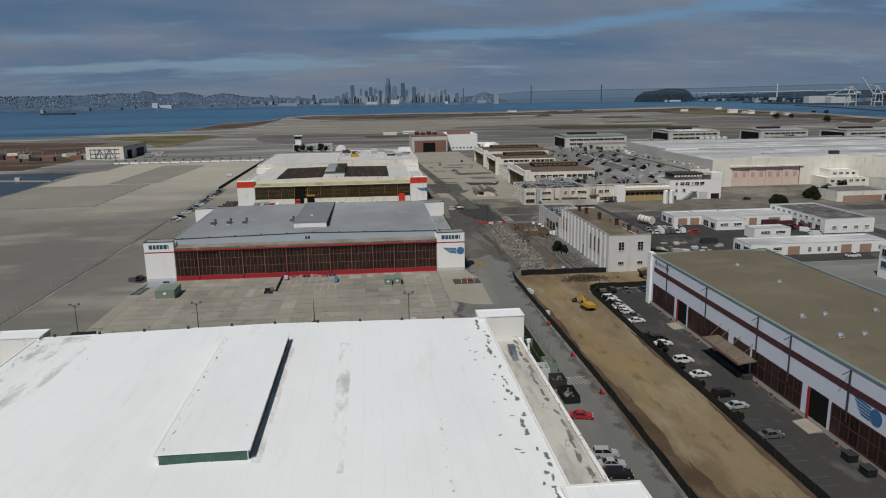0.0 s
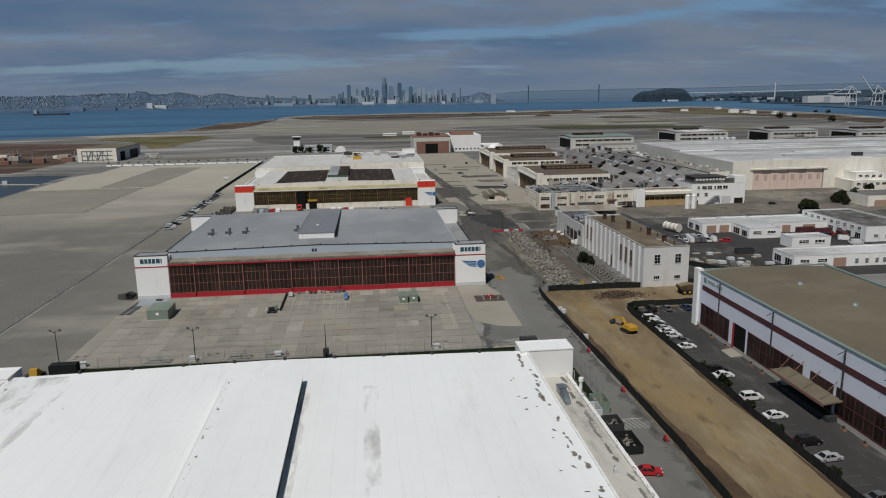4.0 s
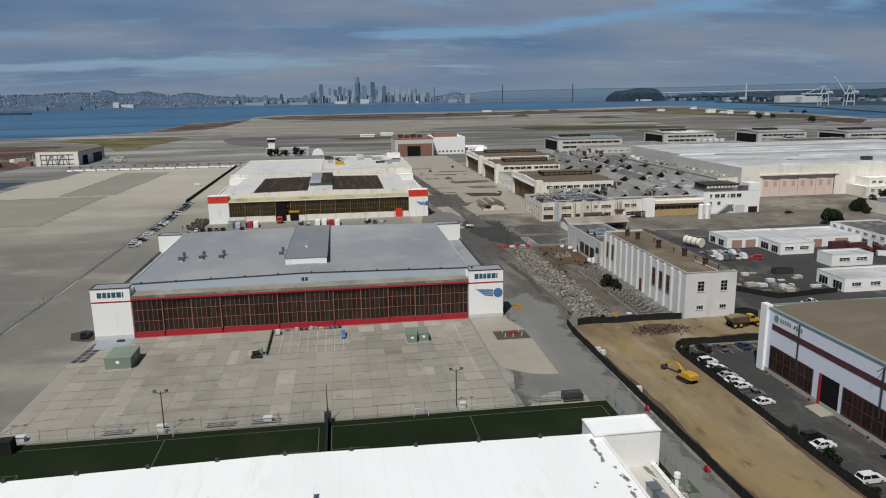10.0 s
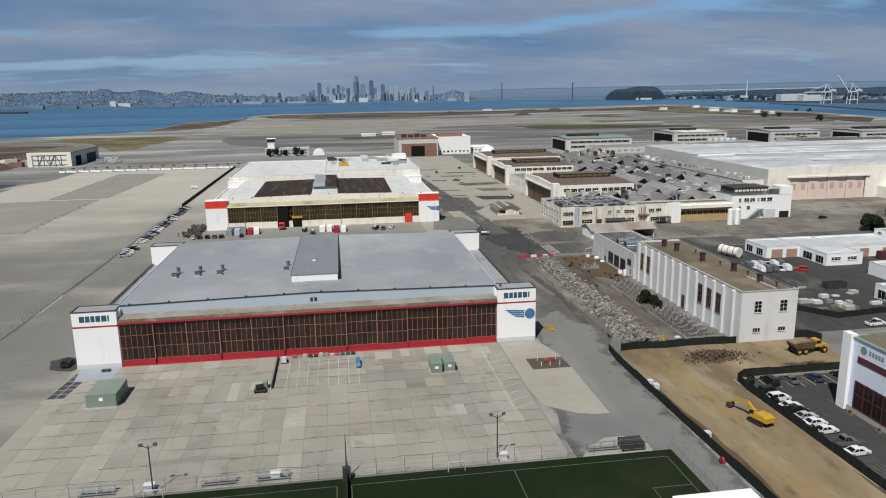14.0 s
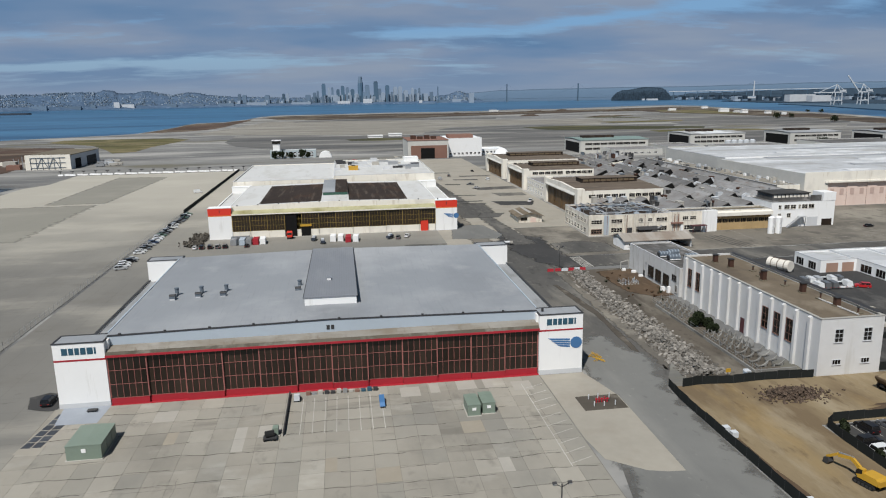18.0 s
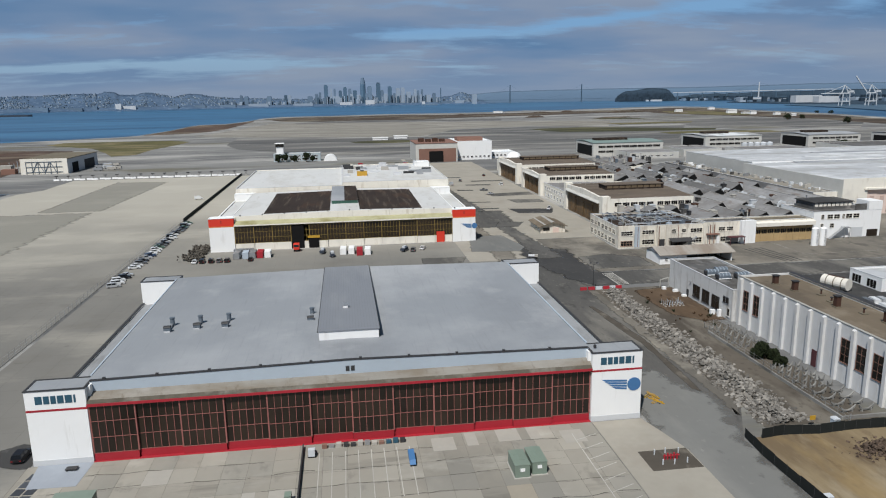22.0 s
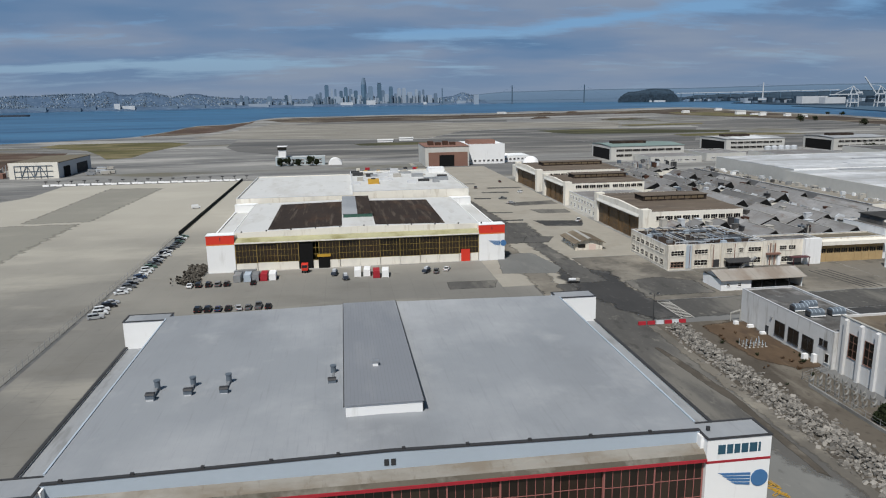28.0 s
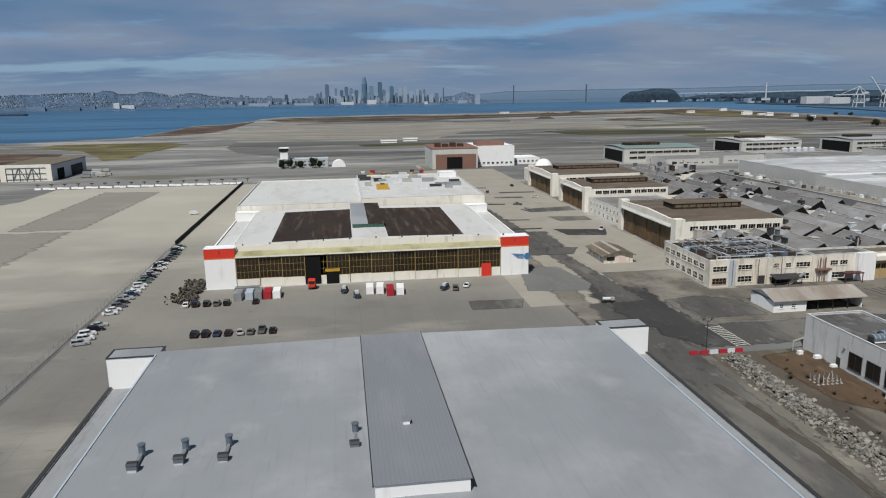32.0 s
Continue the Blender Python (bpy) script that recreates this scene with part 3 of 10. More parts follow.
M["deck_grey"] = mat("grey_deck_membrane", (0.30, 0.31, 0.32), 0.8, dark=0.8, spread=0.35, big=0.1, small=0.6, layers=[((0.16, 0.16, 0.158), 0.25, 0.54, 0.68, 0.6, (1.4, 0.25, 1))])
M["steel_dark"] = mat("dull_dark_steel", (0.155, 0.187, 0.222), 0.6, metal=0.3, dark=0.7, spread=0.35, small=1)
M["door_brown"] = mat("amber_grimy_glass", (0.075, 0.048, 0.024), 0.45, dark=0.5, spread=0.5, big=0.1, small=0.8, bump=0.03, rand=0.4, layers=[((0.20, 0.115, 0.045), 0.35, 0.56, 0.68, 0.7, (1, 1, 0.7)), ((0.03, 0.02, 0.014), 0.2, 0.52, 0.66, 0.6, (1, 1, 1))])
M["gutter_deck"] = mat("weathered_gutter_deck", (0.55, 0.54, 0.50), 0.85, dark=0.8, spread=0.35, big=0.1, small=0.6, layers=[((0.33, 0.31, 0.28), 0.3, 0.56, 0.7, 0.6, (1.5, 0.3, 1))])
M["concrete_pale"] = mat("pale_weathered_concrete", (0.37, 0.36, 0.33), 0.9, dark=0.75, spread=0.35, big=0.2, small=1)
M["panel_dark"] = mat("dark_ground_panel", (0.07, 0.075, 0.085), 0.5, dark=0.6, spread=0.5, big=0.3, small=1.5, rand=0.3)
M["slab_blue"] = mat("blue_grey_slab", (0.30, 0.325, 0.36), 0.9, dark=0.8, spread=0.3, big=0.2, small=1)
M["rust_dark"] = mat("dark_rusty_steel", (0.085, 0.045, 0.032), 0.85, dark=0.6, spread=0.4, small=1)
# distance haze is mixed into this pale blue base colour
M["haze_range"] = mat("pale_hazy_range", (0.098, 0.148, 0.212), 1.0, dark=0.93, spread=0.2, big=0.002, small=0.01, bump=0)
M["wb_wall"] = mat("weathered_white_paint", (0.615, 0.612, 0.605), 0.8, dark=0.85, spread=0.3, big=0.1, small=0.6, layers=[((0.46, 0.445, 0.41), 0.25, 0.58, 0.72, 0.5, (1.6, 1.6, 0.2)), ((0.52, 0.50, 0.46), 0.08, 0.52, 0.68, 0.4, (1, 1, 0.7))])
M["pale_roof"] = mat("pale_roofing", (0.45, 0.462, 0.475), 0.7, dark=0.85, spread=0.3, big=0.06, small=0.4, lines=(0, 5.5, 0.3, 0.2), layers=[((0.31, 0.30, 0.285), 0.12, 0.54, 0.68, 0.6, (1, 0.7, 1)), ((0.66, 0.67, 0.68), 0.05, 0.53, 0.66, 0.7, (0.6, 1, 1)), ((0.27, 0.265, 0.25), 0.03, 0.56, 0.66, 0.6, (0.5, 1.4, 1))])
M["dark_roof"] = mat("dark_gravel_roof", (0.12, 0.118, 0.115), 0.9, dark=0.7, spread=0.4, big=0.06, small=0.4, layers=[((0.25, 0.24, 0.23), 0.2, 0.54, 0.66, 0.7, (1, 0.7, 1)), ((0.06, 0.055, 0.05), 0.15, 0.54, 0.66, 0.7, (1, 0.7, 1))])
M["hangar_roof"] = mat("dark_brown_tar_roof", (0.135, 0.108, 0.084), 0.9, dark=0.8, spread=0.35, big=0.06, small=0.4, layers=[((0.08, 0.066, 0.055), 0.1, 0.52, 0.66, 0.6, (0.5, 1, 1)), ((0.19, 0.162, 0.13), 0.15, 0.56, 0.68, 0.5, (0.4, 1, 1))])
M["pane_tan"] = mat("dusty_tan_glazing", (0.17, 0.125, 0.075), 0.5, dark=0.6, spread=0.5, small=1)
M["deck_tan"] = mat("tan_grey_deck", (0.25, 0.23, 0.195), 0.9, dark=0.8, spread=0.35, big=0.06, small=0.4, layers=[((0.15, 0.14, 0.12), 0.1, 0.54, 0.68, 0.6, (1, 0.6, 1)), ((0.34, 0.32, 0.28), 0.15, 0.56, 0.68, 0.5, (1, 1, 1))])
M["wb_roof"] = mat("dark_brown_roofing", (0.155, 0.125, 0.09), 0.9, dark=0.8, spread=0.35, big=0.06, small=0.4, layers=[((0.085, 0.07, 0.055), 0.1, 0.52, 0.66, 0.6, (1, 0.6, 1)), ((0.22, 0.185, 0.14), 0.12, 0.56, 0.68, 0.6, (1, 0.6, 1))])
M["grey_roof_b"] = mat("seamed_grey_roof", (0.20, 0.21, 0.228), 0.6, dark=0.85, spread=0.25, big=0.03, small=0.25, lines=(0.62, 0, 0.06, 0.3), layers=[((0.28, 0.285, 0.29), 0.05, 0.52, 0.68, 0.6, (1.5, 0.3, 1))])
M["muntin_brown"] = mat("brown_steel_muntin", (0.20, 0.12, 0.05), 0.7, dark=0.7, spread=0.3, small=1)
M["steel_blue"] = mat("blue_grey_fascia", (0.40, 0.46, 0.52), 0.6, dark=0.85, spread=0.3, big=0.08, small=0.8)
M["stained"] = mat("rust_stained_canopy", (0.27, 0.255, 0.225), 0.8, dark=0.7, spread=0.35, big=0.06, small=0.4, layers=[((0.15, 0.12, 0.085), 0.06, 0.48, 0.66, 0.7, (1, 2, 4)), ((0.33, 0.315, 0.285), 0.12, 0.58, 0.74, 0.45, (1.0, 1, 1)), ((0.11, 0.085, 0.06), 0.5, 0.6, 0.74, 0.5, (1.5, 0.6, 0.6))])
M["olive"] = mat("olive_stained_canopy", (0.42, 0.40, 0.24), 0.8, dark=0.65, spread=0.4, big=0.1, small=0.6, stain=(0.2, 0.18, 0.07), stain_amount=0.8, stain_scale=0.1)
M["red"] = mat("red_paint", (0.36, 0.016, 0.028), 0.6, dark=0.75, spread=0.3, big=0.15, small=1)
M["bright_red"] = mat("bright_red_paint", (0.62, 0.035, 0.015), 0.6, dark=0.85, spread=0.25, big=0.15, small=1)
M["orange"] = mat("orange_paint", (0.75, 0.2, 0.05), 0.6)
M["maroon"] = mat("maroon_paint", (0.085, 0.024, 0.028), 0.75, dark=0.7, spread=0.35, big=0.15, small=1)
M["muntin_red"] = mat("reddish_steel_muntin", (0.32, 0.122, 0.105), 0.7, dark=0.7, spread=0.35, small=1)
M["muntin_yellow"] = mat("yellow_steel_muntin", (0.31, 0.22, 0.055), 0.7, dark=0.7, spread=0.3, small=1)
M["dark"] = mat("dark_metal", (0.035, 0.035, 0.037), 0.7)
M["black"] = mat("dark_void", (0.008, 0.008, 0.008), 0.9, bump=0)
M["steel"] = mat("galvanised_steel", (0.42, 0.43, 0.44), 0.45, metal=0.6, dark=0.8)
M["green_box"] = mat("green_enamel", (0.19, 0.24, 0.195), 0.55, dark=0.8, spread=0.3, small=1)
M["screen"] = mat("dark_fence_fabric", (0.02, 0.023, 0.022), 0.9, dark=0.6, spread=0.4, small=1)
M["concrete"] = mat("grey_concrete", (0.42, 0.40, 0.36), 0.9, dark=0.75, spread=0.35, small=1)
M["rubble"] = mat("broken_concrete", (0.225, 0.21, 0.188), 0.95, dark=0.65, spread=0.4, small=1, island=0.5)
M["rubble_dark"] = mat("dark_debris", (0.11, 0.08, 0.06), 0.95, dark=0.6, spread=0.4, small=1, island=0.4)
M["yellow"] = mat("machine_yellow", (0.52, 0.30, 0.03), 0.5, dark=0.75, spread=0.3, small=1)
M["tyre"] = mat("black_rubber", (0.018, 0.018, 0.018), 0.85)
M["glass"] = mat("dark_glass", (0.014, 0.013, 0.012), 0.12, dark=0.6, spread=0.4, big=0.2, small=1.2, bump=0.03, rand=0.4)
M["glass_brown"] = mat("grimy_glass", (0.028, 0.018, 0.012), 0.3, dark=0.5, spread=0.5, big=0.08, small=0.8, bump=0.03, rand=0.5)
M["glass_green"] = mat("green_glazing", (0.045, 0.13, 0.095), 0.3, dark=0.5, spread=0.5, big=0.3, small=1.5, bump=0.03)
M["leaf"] = mat("dark_foliage", (0.022, 0.03, 0.012), 0.8, dark=0.5, spread=0.4, small=1, island=0.4, bump=0)
M["bark"] = mat("bark", (0.10, 0.075, 0.05), 0.9)
M["pink"] = mat("faded_pink_paint", (0.66, 0.53, 0.465), 0.85, dark=0.88, spread=0.3, small=0.5, layers=[((0.56, 0.42, 0.36), 0.2, 0.56, 0.7, 0.5, (1, 1, 0.4))])
M["pink_pane"] = mat("dusty_pink_glazing", (0.50, 0.37, 0.32), 0.6, dark=0.8, spread=0.4, small=1)
M["brick"] = mat("brick_brown", (0.23, 0.13, 0.10), 0.9, dark=0.75, spread=0.3, small=1)
M["navy"] = mat("navy_blue_paint", (0.025, 0.085, 0.13), 0.6)
M["logo_blue"] = mat("blue_emblem_paint", (0.06, 0.17, 0.36), 0.6)
M["teal"] = mat("teal_grey_roof", (0.20, 0.27, 0.25), 0.7)
M["door_tan"] = mat("tan_roller_door", (0.38, 0.25, 0.19), 0.8)
# far city and hills: the blue of the haze is put into their colours
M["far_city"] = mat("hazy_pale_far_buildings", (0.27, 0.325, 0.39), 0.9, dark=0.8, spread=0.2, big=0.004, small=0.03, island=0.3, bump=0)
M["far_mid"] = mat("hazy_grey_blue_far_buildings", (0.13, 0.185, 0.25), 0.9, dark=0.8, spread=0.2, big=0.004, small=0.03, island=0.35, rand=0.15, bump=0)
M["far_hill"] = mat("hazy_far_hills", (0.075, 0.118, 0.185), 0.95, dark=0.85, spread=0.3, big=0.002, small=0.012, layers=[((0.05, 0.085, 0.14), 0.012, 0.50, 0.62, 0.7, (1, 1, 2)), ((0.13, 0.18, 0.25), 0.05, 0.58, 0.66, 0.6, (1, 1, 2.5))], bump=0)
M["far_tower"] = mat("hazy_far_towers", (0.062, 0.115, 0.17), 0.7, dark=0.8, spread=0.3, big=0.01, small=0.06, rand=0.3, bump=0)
M["far_roof"] = mat("patchy_white_far_roof", (0.60, 0.62, 0.63), 0.8, dark=0.85, spread=0.3, big=0.03, small=0.2, layers=[((0.25, 0.25, 0.25), 0.03, 0.5, 0.56, 0.8, (1, 0.3, 1))])
M["far_white"] = mat("far_white_paint", (0.55, 0.575, 0.60), 0.8, bump=0)
# weaker sky reflection in the basin is put into a darker colour
M["murky"] = mat("murky_basin_water", (0.018, 0.03, 0.042), 0.3, dark=0.8, spread=0.3, big=0.01, small=0.08, bump=0.15, bump_scale=0.6)
# woods blued in the base colour to stand in for haze
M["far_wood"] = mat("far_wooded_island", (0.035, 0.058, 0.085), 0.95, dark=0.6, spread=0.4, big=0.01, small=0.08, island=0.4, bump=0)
M["ship"] = mat("dark_ship_hull", (0.03, 0.04, 0.06), 0.7)

wm = mat("bay_water", (0.04, 0.135, 0.25), 0.35, dark=0.8, spread=0.2, big=0.0015, small=0.01, bump=0.25, bump_scale=0.35, layers=[((0.01, 0.055, 0.125), 0.0035, 0.45, 0.6, 0.8, (0.25, 1.4, 1)), ((0.05, 0.17, 0.30), 0.006, 0.54, 0.64, 0.6, (0.2, 1.6, 1))])
M["water"] = wm

# ---- ground, water, paving ----
coast = [(-258, -1500), (-258, 560), (-266, 640), (-262, 672), (-248, 682), (-300, 700), (-560, 706), (-900, 760), (-1400, 900), (-1400, 1000), (-900, 1190), (-645, 1298), (-551, 1359),
         (-485, 1402), (-413, 1449), (-388, 1488), (-387, 1523), (-374, 1679), (-377, 1859), (-369, 1945), (-310, 1980), (-277, 2148), (-263, 2368), (-216, 2502), (-40, 2520), (146, 2575),
         (292, 2545), (484, 2560), (634, 2675), (733, 2610), (921, 2715), (1148, 2836), (1266, 2841), (1312, 2667), (1253, 2409), (1209, 2118), (1184, 1778), (1097, 1439), (1300, 1250), (2000, 1000), (4500, 800), (4500, -1500)]
solo("ground", B().prism(coast, -3.0, 0.0), M["land"], "worn grey airfield ground of old concrete and asphalt", "ground", kind="structure")
solo("water", B().box(-4900, 4900, -1600, 4980, -4.0, -2.0), M["water"], "blue bay water under a cloudy sky", "water", kind="structure")


def sheet(name, poly, material, level, label, category="pavement"):
    return solo(name, B().prism(poly, 0.0005, level), material, label, category, kind="structure")


FRAYED = {}


def frayed(key, scale=0.35):
    """The same surface, thinning out to nothing where its patch is worn away at the rim."""
    if key not in FRAYED:
        m = M[key].copy()
        m.name = M[key].name + "_frayed"
        nd, lk = m.node_tree.nodes, m.node_tree.links
        out = next(n for n in nd if n.type == "OUTPUT_MATERIAL")
        solid = out.inputs["Surface"].links[0].from_socket
        at = nd.new("ShaderNodeAttribute")
        at.attribute_name = "cover"
        geo = nd.new("ShaderNodeNewGeometry")
        n = nd.new("ShaderNodeTexNoise")
        n.inputs["Scale"].default_value, n.inputs["Detail"].default_value, n.inputs["Roughness"].default_value = scale, 6, 0.65
        lk.new(geo.outputs["Position"], n.inputs["Vector"])
        ad = nd.new("ShaderNodeMath")
        ad.operation = "MULTIPLY_ADD"
        lk.new(n.outputs["Fac"], ad.inputs[0])
        ad.inputs[1].default_value = 1.5
        lk.new(at.outputs["Fac"], ad.inputs[2])
        r = nd.new("ShaderNodeMapRange")
        r.inputs["From Min"].default_value, r.inputs["From Max"].default_value = 1.0, 1.5
        lk.new(ad.outputs[0], r.inputs["Value"])
        mix = nd.new("ShaderNodeMixShader")
        lk.new(r.outputs[0], mix.inputs[0])
        lk.new(nd.new("ShaderNodeBsdfTransparent").outputs[0], mix.inputs[1])
        lk.new(solid, mix.inputs[2])
        lk.new(mix.outputs[0], out.inputs["Surface"])
        FRAYED[key] = m
    return FRAYED[key]


def worn(name, poly, key, level, label, category="patch", feather=1.6):
    """A patch of ground surface with a ragged rim that fades over the feather's width."""
    area = sum(a[0] * b[1] - b[0] * a[1] for a, b in zip(poly, poly[1:] + poly[:1]))
    ring = poly if area > 0 else poly[::-1]
    pts = []
    for a, b in zip(ring, ring[1:] + ring[:1]):
        k = max(1, int(math.hypot(b[0] - a[0], b[1] - a[1]) / 4))
        pts += [(a[0] + (b[0] - a[0]) * i / k, a[1] + (b[1] - a[1]) * i / k) for i in range(k)]
    n = len(pts)
    rings = [[], []]
    for i, (x, y) in enumerate(pts):
        (px, py), (qx, qy) = pts[i - 1], pts[(i + 1) % n]
        dx, dy = qx - px, qy - py
        ln = math.hypot(dx, dy) or 1
        ox, oy = dy / ln, -dx / ln
        wob = 0.25 * feather * math.sin(i * 2.7 + x)
        rings[0].append((x + ox * (0.6 * feather + wob), y + oy * (0.6 * feather + wob), level))
        rings[1].append((x - ox * (0.6 * feather - wob), y - oy * (0.6 * feather - wob), level))
    ob = solo(name, B().add(rings[0] + rings[1], [(i, (i + 1) % n, n + (i + 1) % n, n + i) for i in range(n)] + [tuple(range(n, 2 * n))]), frayed(key), label, category, kind="structure")
    ob.data.attributes.new("cover", "FLOAT", "POINT").data.foreach_set("value", [0.0] * n + [1.0] * n)
    return ob


def rect(x0, x1, y0, y1):
    return [(x0, y0), (x1, y0), (x1, y1), (x0, y1)]


sheet("pavement", rect(-256, -112, -300, 455), M["apron_b"], 0.02, "wide grey concrete apron with slab joints")
sheet("pavement_far", [(-256, 455), (-190, 455), (-112, 455), (-112, 752), (-246, 752), (-246, 690), (-256, 670)], M["apron_b"], 0.02, "wide pale concrete apron with slab joints")
sheet("pavement_side", rect(-111, -84, -300, 752), M["apron_b"], 0.02, "weathered concrete strip beside the hangars")
sheet("pavement_middle", rect(-84, 23, 341, 440), M["apron_b"], 0.02, "concrete apron between two hangars")
sheet("pavement_east", rect(37, 98, 438, 760), M["pad"], 0.02, "pale patched concrete yard before the row of hangars")
sheet("road_works", [(61, 375), (97.8, 375), (97.8, 409), (88, 409), (88, 437.5), (60, 437.5)], M["yard"], 0.02, "stained old paving before the workshops", "road")
worn("verge_yard", [(34.6, 372), (40.6, 372), (43.5, 420), (39.5, 500), (35, 500)], "yard", 0.05, "pale stained paving beside the road", feather=2.5)
worn("dark_patch", [(66, 379), (91, 380), (91, 396), (80, 402), (67, 400)], "asphalt", 0.034, "dark seamed asphalt patch before the workshops", "patch", feather=1.6)
sheet("pavement_works", [(98, 375), (330, 375), (330, 385.8), (156.8, 385.8), (156.8, 411), (98, 411)], M["yard"], 0.02, "stained old concrete yard round the workshops")
sheet("pavement_yard", rect(157, 330, 386, 462), M["yard"], 0.02, "pale concrete yard before the pink hangar doors")
sheet("pavement_corner", rect(23.05, 33.95, 341.2, 400.1), M["apron_b"], 0.021, "grey concrete between the hangars and the road")
# asphalt roads
sheet("road", [(23.5, -200), (48, -200), (48.5, 246), (57, 262), (57, 352), (60, 362), (58, 400), (34, 400), (34, 258), (23.5, 205)], M["asphalt"], 0.03, "worn grey asphalt service road", "road")
worn("road_lane", [(50, 400.3), (61.5, 400.3), (58.5, 440), (53, 520), (46, 640), (41, 760), (36.5, 760), (41, 640), (46.5, 520), (51, 440)], "asphalt", 0.044, "grey worn lane between pale concrete yards", "road", feather=2.6)
worn("road_near", [(24.2, -190), (47.6, -190), (48.1, 246), (52, 262), (46, 282), (34.6, 276), (34.6, 258.5), (24.2, 204)], "asphalt_pale", 0.036, "pale grey patched asphalt beside the hangars", "road", feather=4.5)
sheet("pavement_lane", [(23.1, 400.2), (60, 400.2), (60, 437.4), (36.9, 437.9), (36.9, 860), (33.2, 860), (33.2, 440.1), (23.1, 440.1)], M["pad"], 0.022, "pale concrete beside the far hangar")
sheet("pavement_end", [(37, 760.2), (98, 760.2), (98, 812), (37, 812)], M["pad"], 0.022, "pale concrete at the end of the lane")
worn("road_junction", [(51, 432), (60, 418), (66.6, 413), (65.4, 392), (69.6, 357.2), (59.5, 356), (53, 369), (48.4, 386), (46, 408)], "asphalt_dark", 0.042, "dark oily asphalt where two roads meet", "road", feather=3.0)
worn("road_cross", rect(56, 330, 357, 374), "asphalt", 0.036, "dark asphalt cross road", "road", feather=2.2)
sheet("road_yard", rect(101, 235, 250, 356), M["asphalt_dark"], 0.02, "dark asphalt yard between low garages", "road")
worn("road_patch", [(33, 470), (60, 470), (62, 520), (35, 520)], "asphalt", 0.046, "grey asphalt patch on the concrete yard", "road", feather=3.0)
PATCHES = [[(5, 410), (23, 409.5), (20.5, 400), (4.5, 400)], [(67.5, 525), (92.5, 519.5), (87.5, 505), (70, 509)], [(66.5, 588), (97, 592), (97, 578), (70, 576)], [(52, 613), (62.5, 610), (62, 606), (52, 608)], [(44.6, 557), (63, 554), (63, 551), (44.6, 553.5)], [(45, 530.5), (63, 529.5), (62.5, 526), (45, 527)],
           [(53.5, 485), (66, 482), (60, 471), (48.5, 471)], [(30.7, 443.5), (27, 418), (47, 415.5), (51.5, 423), (46.5, 450), (38, 450)], [(75, 560), (95, 558), (95, 545), (78, 546)], [(62, 640), (80, 638), (80, 632), (62, 634)], [(70, 662), (94, 660), (94, 655), (70, 656)], [(46, 690), (66, 688), (66, 683), (46, 685)]]
for i, poly in enumerate(PATCHES):
    worn("asphalt_patch", poly, "asphalt_dark" if i in (1, 3, 5) else "asphalt_pale" if i == 7 else "asphalt", 0.056 + 0.004 * (i % 2), "dark asphalt repair patch in pale concrete", "asphalt patch", feather=0.9)
# pale pad right of the nearer hangar, with a rounded corner
sheet("concrete_pad", [(22.7, 258), (33, 258), (34.6, 252), (36.4, 244.3), (36.1, 212.4), (33, 212.6), (29.6, 213.6), (26.3, 216.3), (23.7, 218.6), (22.7, 226.7)], M["pad"], 0.06, "pale concrete pad beside the hangar", "concrete pad")
sheet("grated_pit", rect(26.8, 36.2, 238, 245), M["dirt_grey"], 0.075, "brown-grey sunken patch in the pale pad", "patch")
sheet("turf_edge_pad", [(24.5, 196.1), (38.1, 196.1), (38.2, 201.1), (34.9, 202.5), (30.9, 202.4), (27, 199.5)], M["pad"], 0.06, "pale concrete edging by the sports field", "concrete pad")
# graded construction strip, parking lot
sheet("dirt_strip", [(49, -150), (70, -150), (70, 224), (98, 224.5), (104, 232), (104, 246), (51, 246.5), (49.3, 238)], M["dirt"], 0.08, "graded tan dirt strip of a construction site", "dirt ground")
for k, (x, y, rx, ry) in enumerate([(51.3, 118, 2.3, 42), (50.6, 190, 1.5, 30), (53.0, 84, 3.7, 25), (92, 228.5, 8, 2.5), (54, 40, 4.6, 30), (69.3, 165, 0.7, 16), (69.2, 110, 0.8, 22)]):
    poly = [(x + rx * math.cos(a) * (1 + 0.18 * math.sin(3 * a + k) + 0.16 * math.sin(11 * a + 2 * k) + 0.1 * math.sin(23 * a)), y + ry * math.sin(a) * (1 + 0.15 * math.cos(4 * a + k) + 0.08 * math.cos(17 * a))) for a in [i * math.pi / 40 for i in range(80)]]
    sheet("damp_dirt", poly, M["dirt_dark"], 0.09 + 0.004 * k, "damp dark patch of soil on the dirt strip", "dirt patch")
worn("dirt_yard", [(69.5, 348.5), (83.2, 350), (83.2, 314), (76.5, 314.5), (70, 322), (69.2, 336)], "dirt_dark", 0.07, "bare brown earth beside the long white building", "dirt ground", feather=1.6)
sheet("parking_lot", [(70.6, -150), (84.6, -150), (84.6, 206), (97, 207), (97, 223.6), (70.6, 223.6)], M["asphalt_dark"], 0.085, "dark asphalt parking lot with faded bay lines", "parking lot")
sheet("gravel_strip", [(57, 258), (66, 250), (80, 247), (80.5, 352), (57, 352)], M["gravel"], 0.05, "brown dusty strip beside the rubble", "gravel strip")
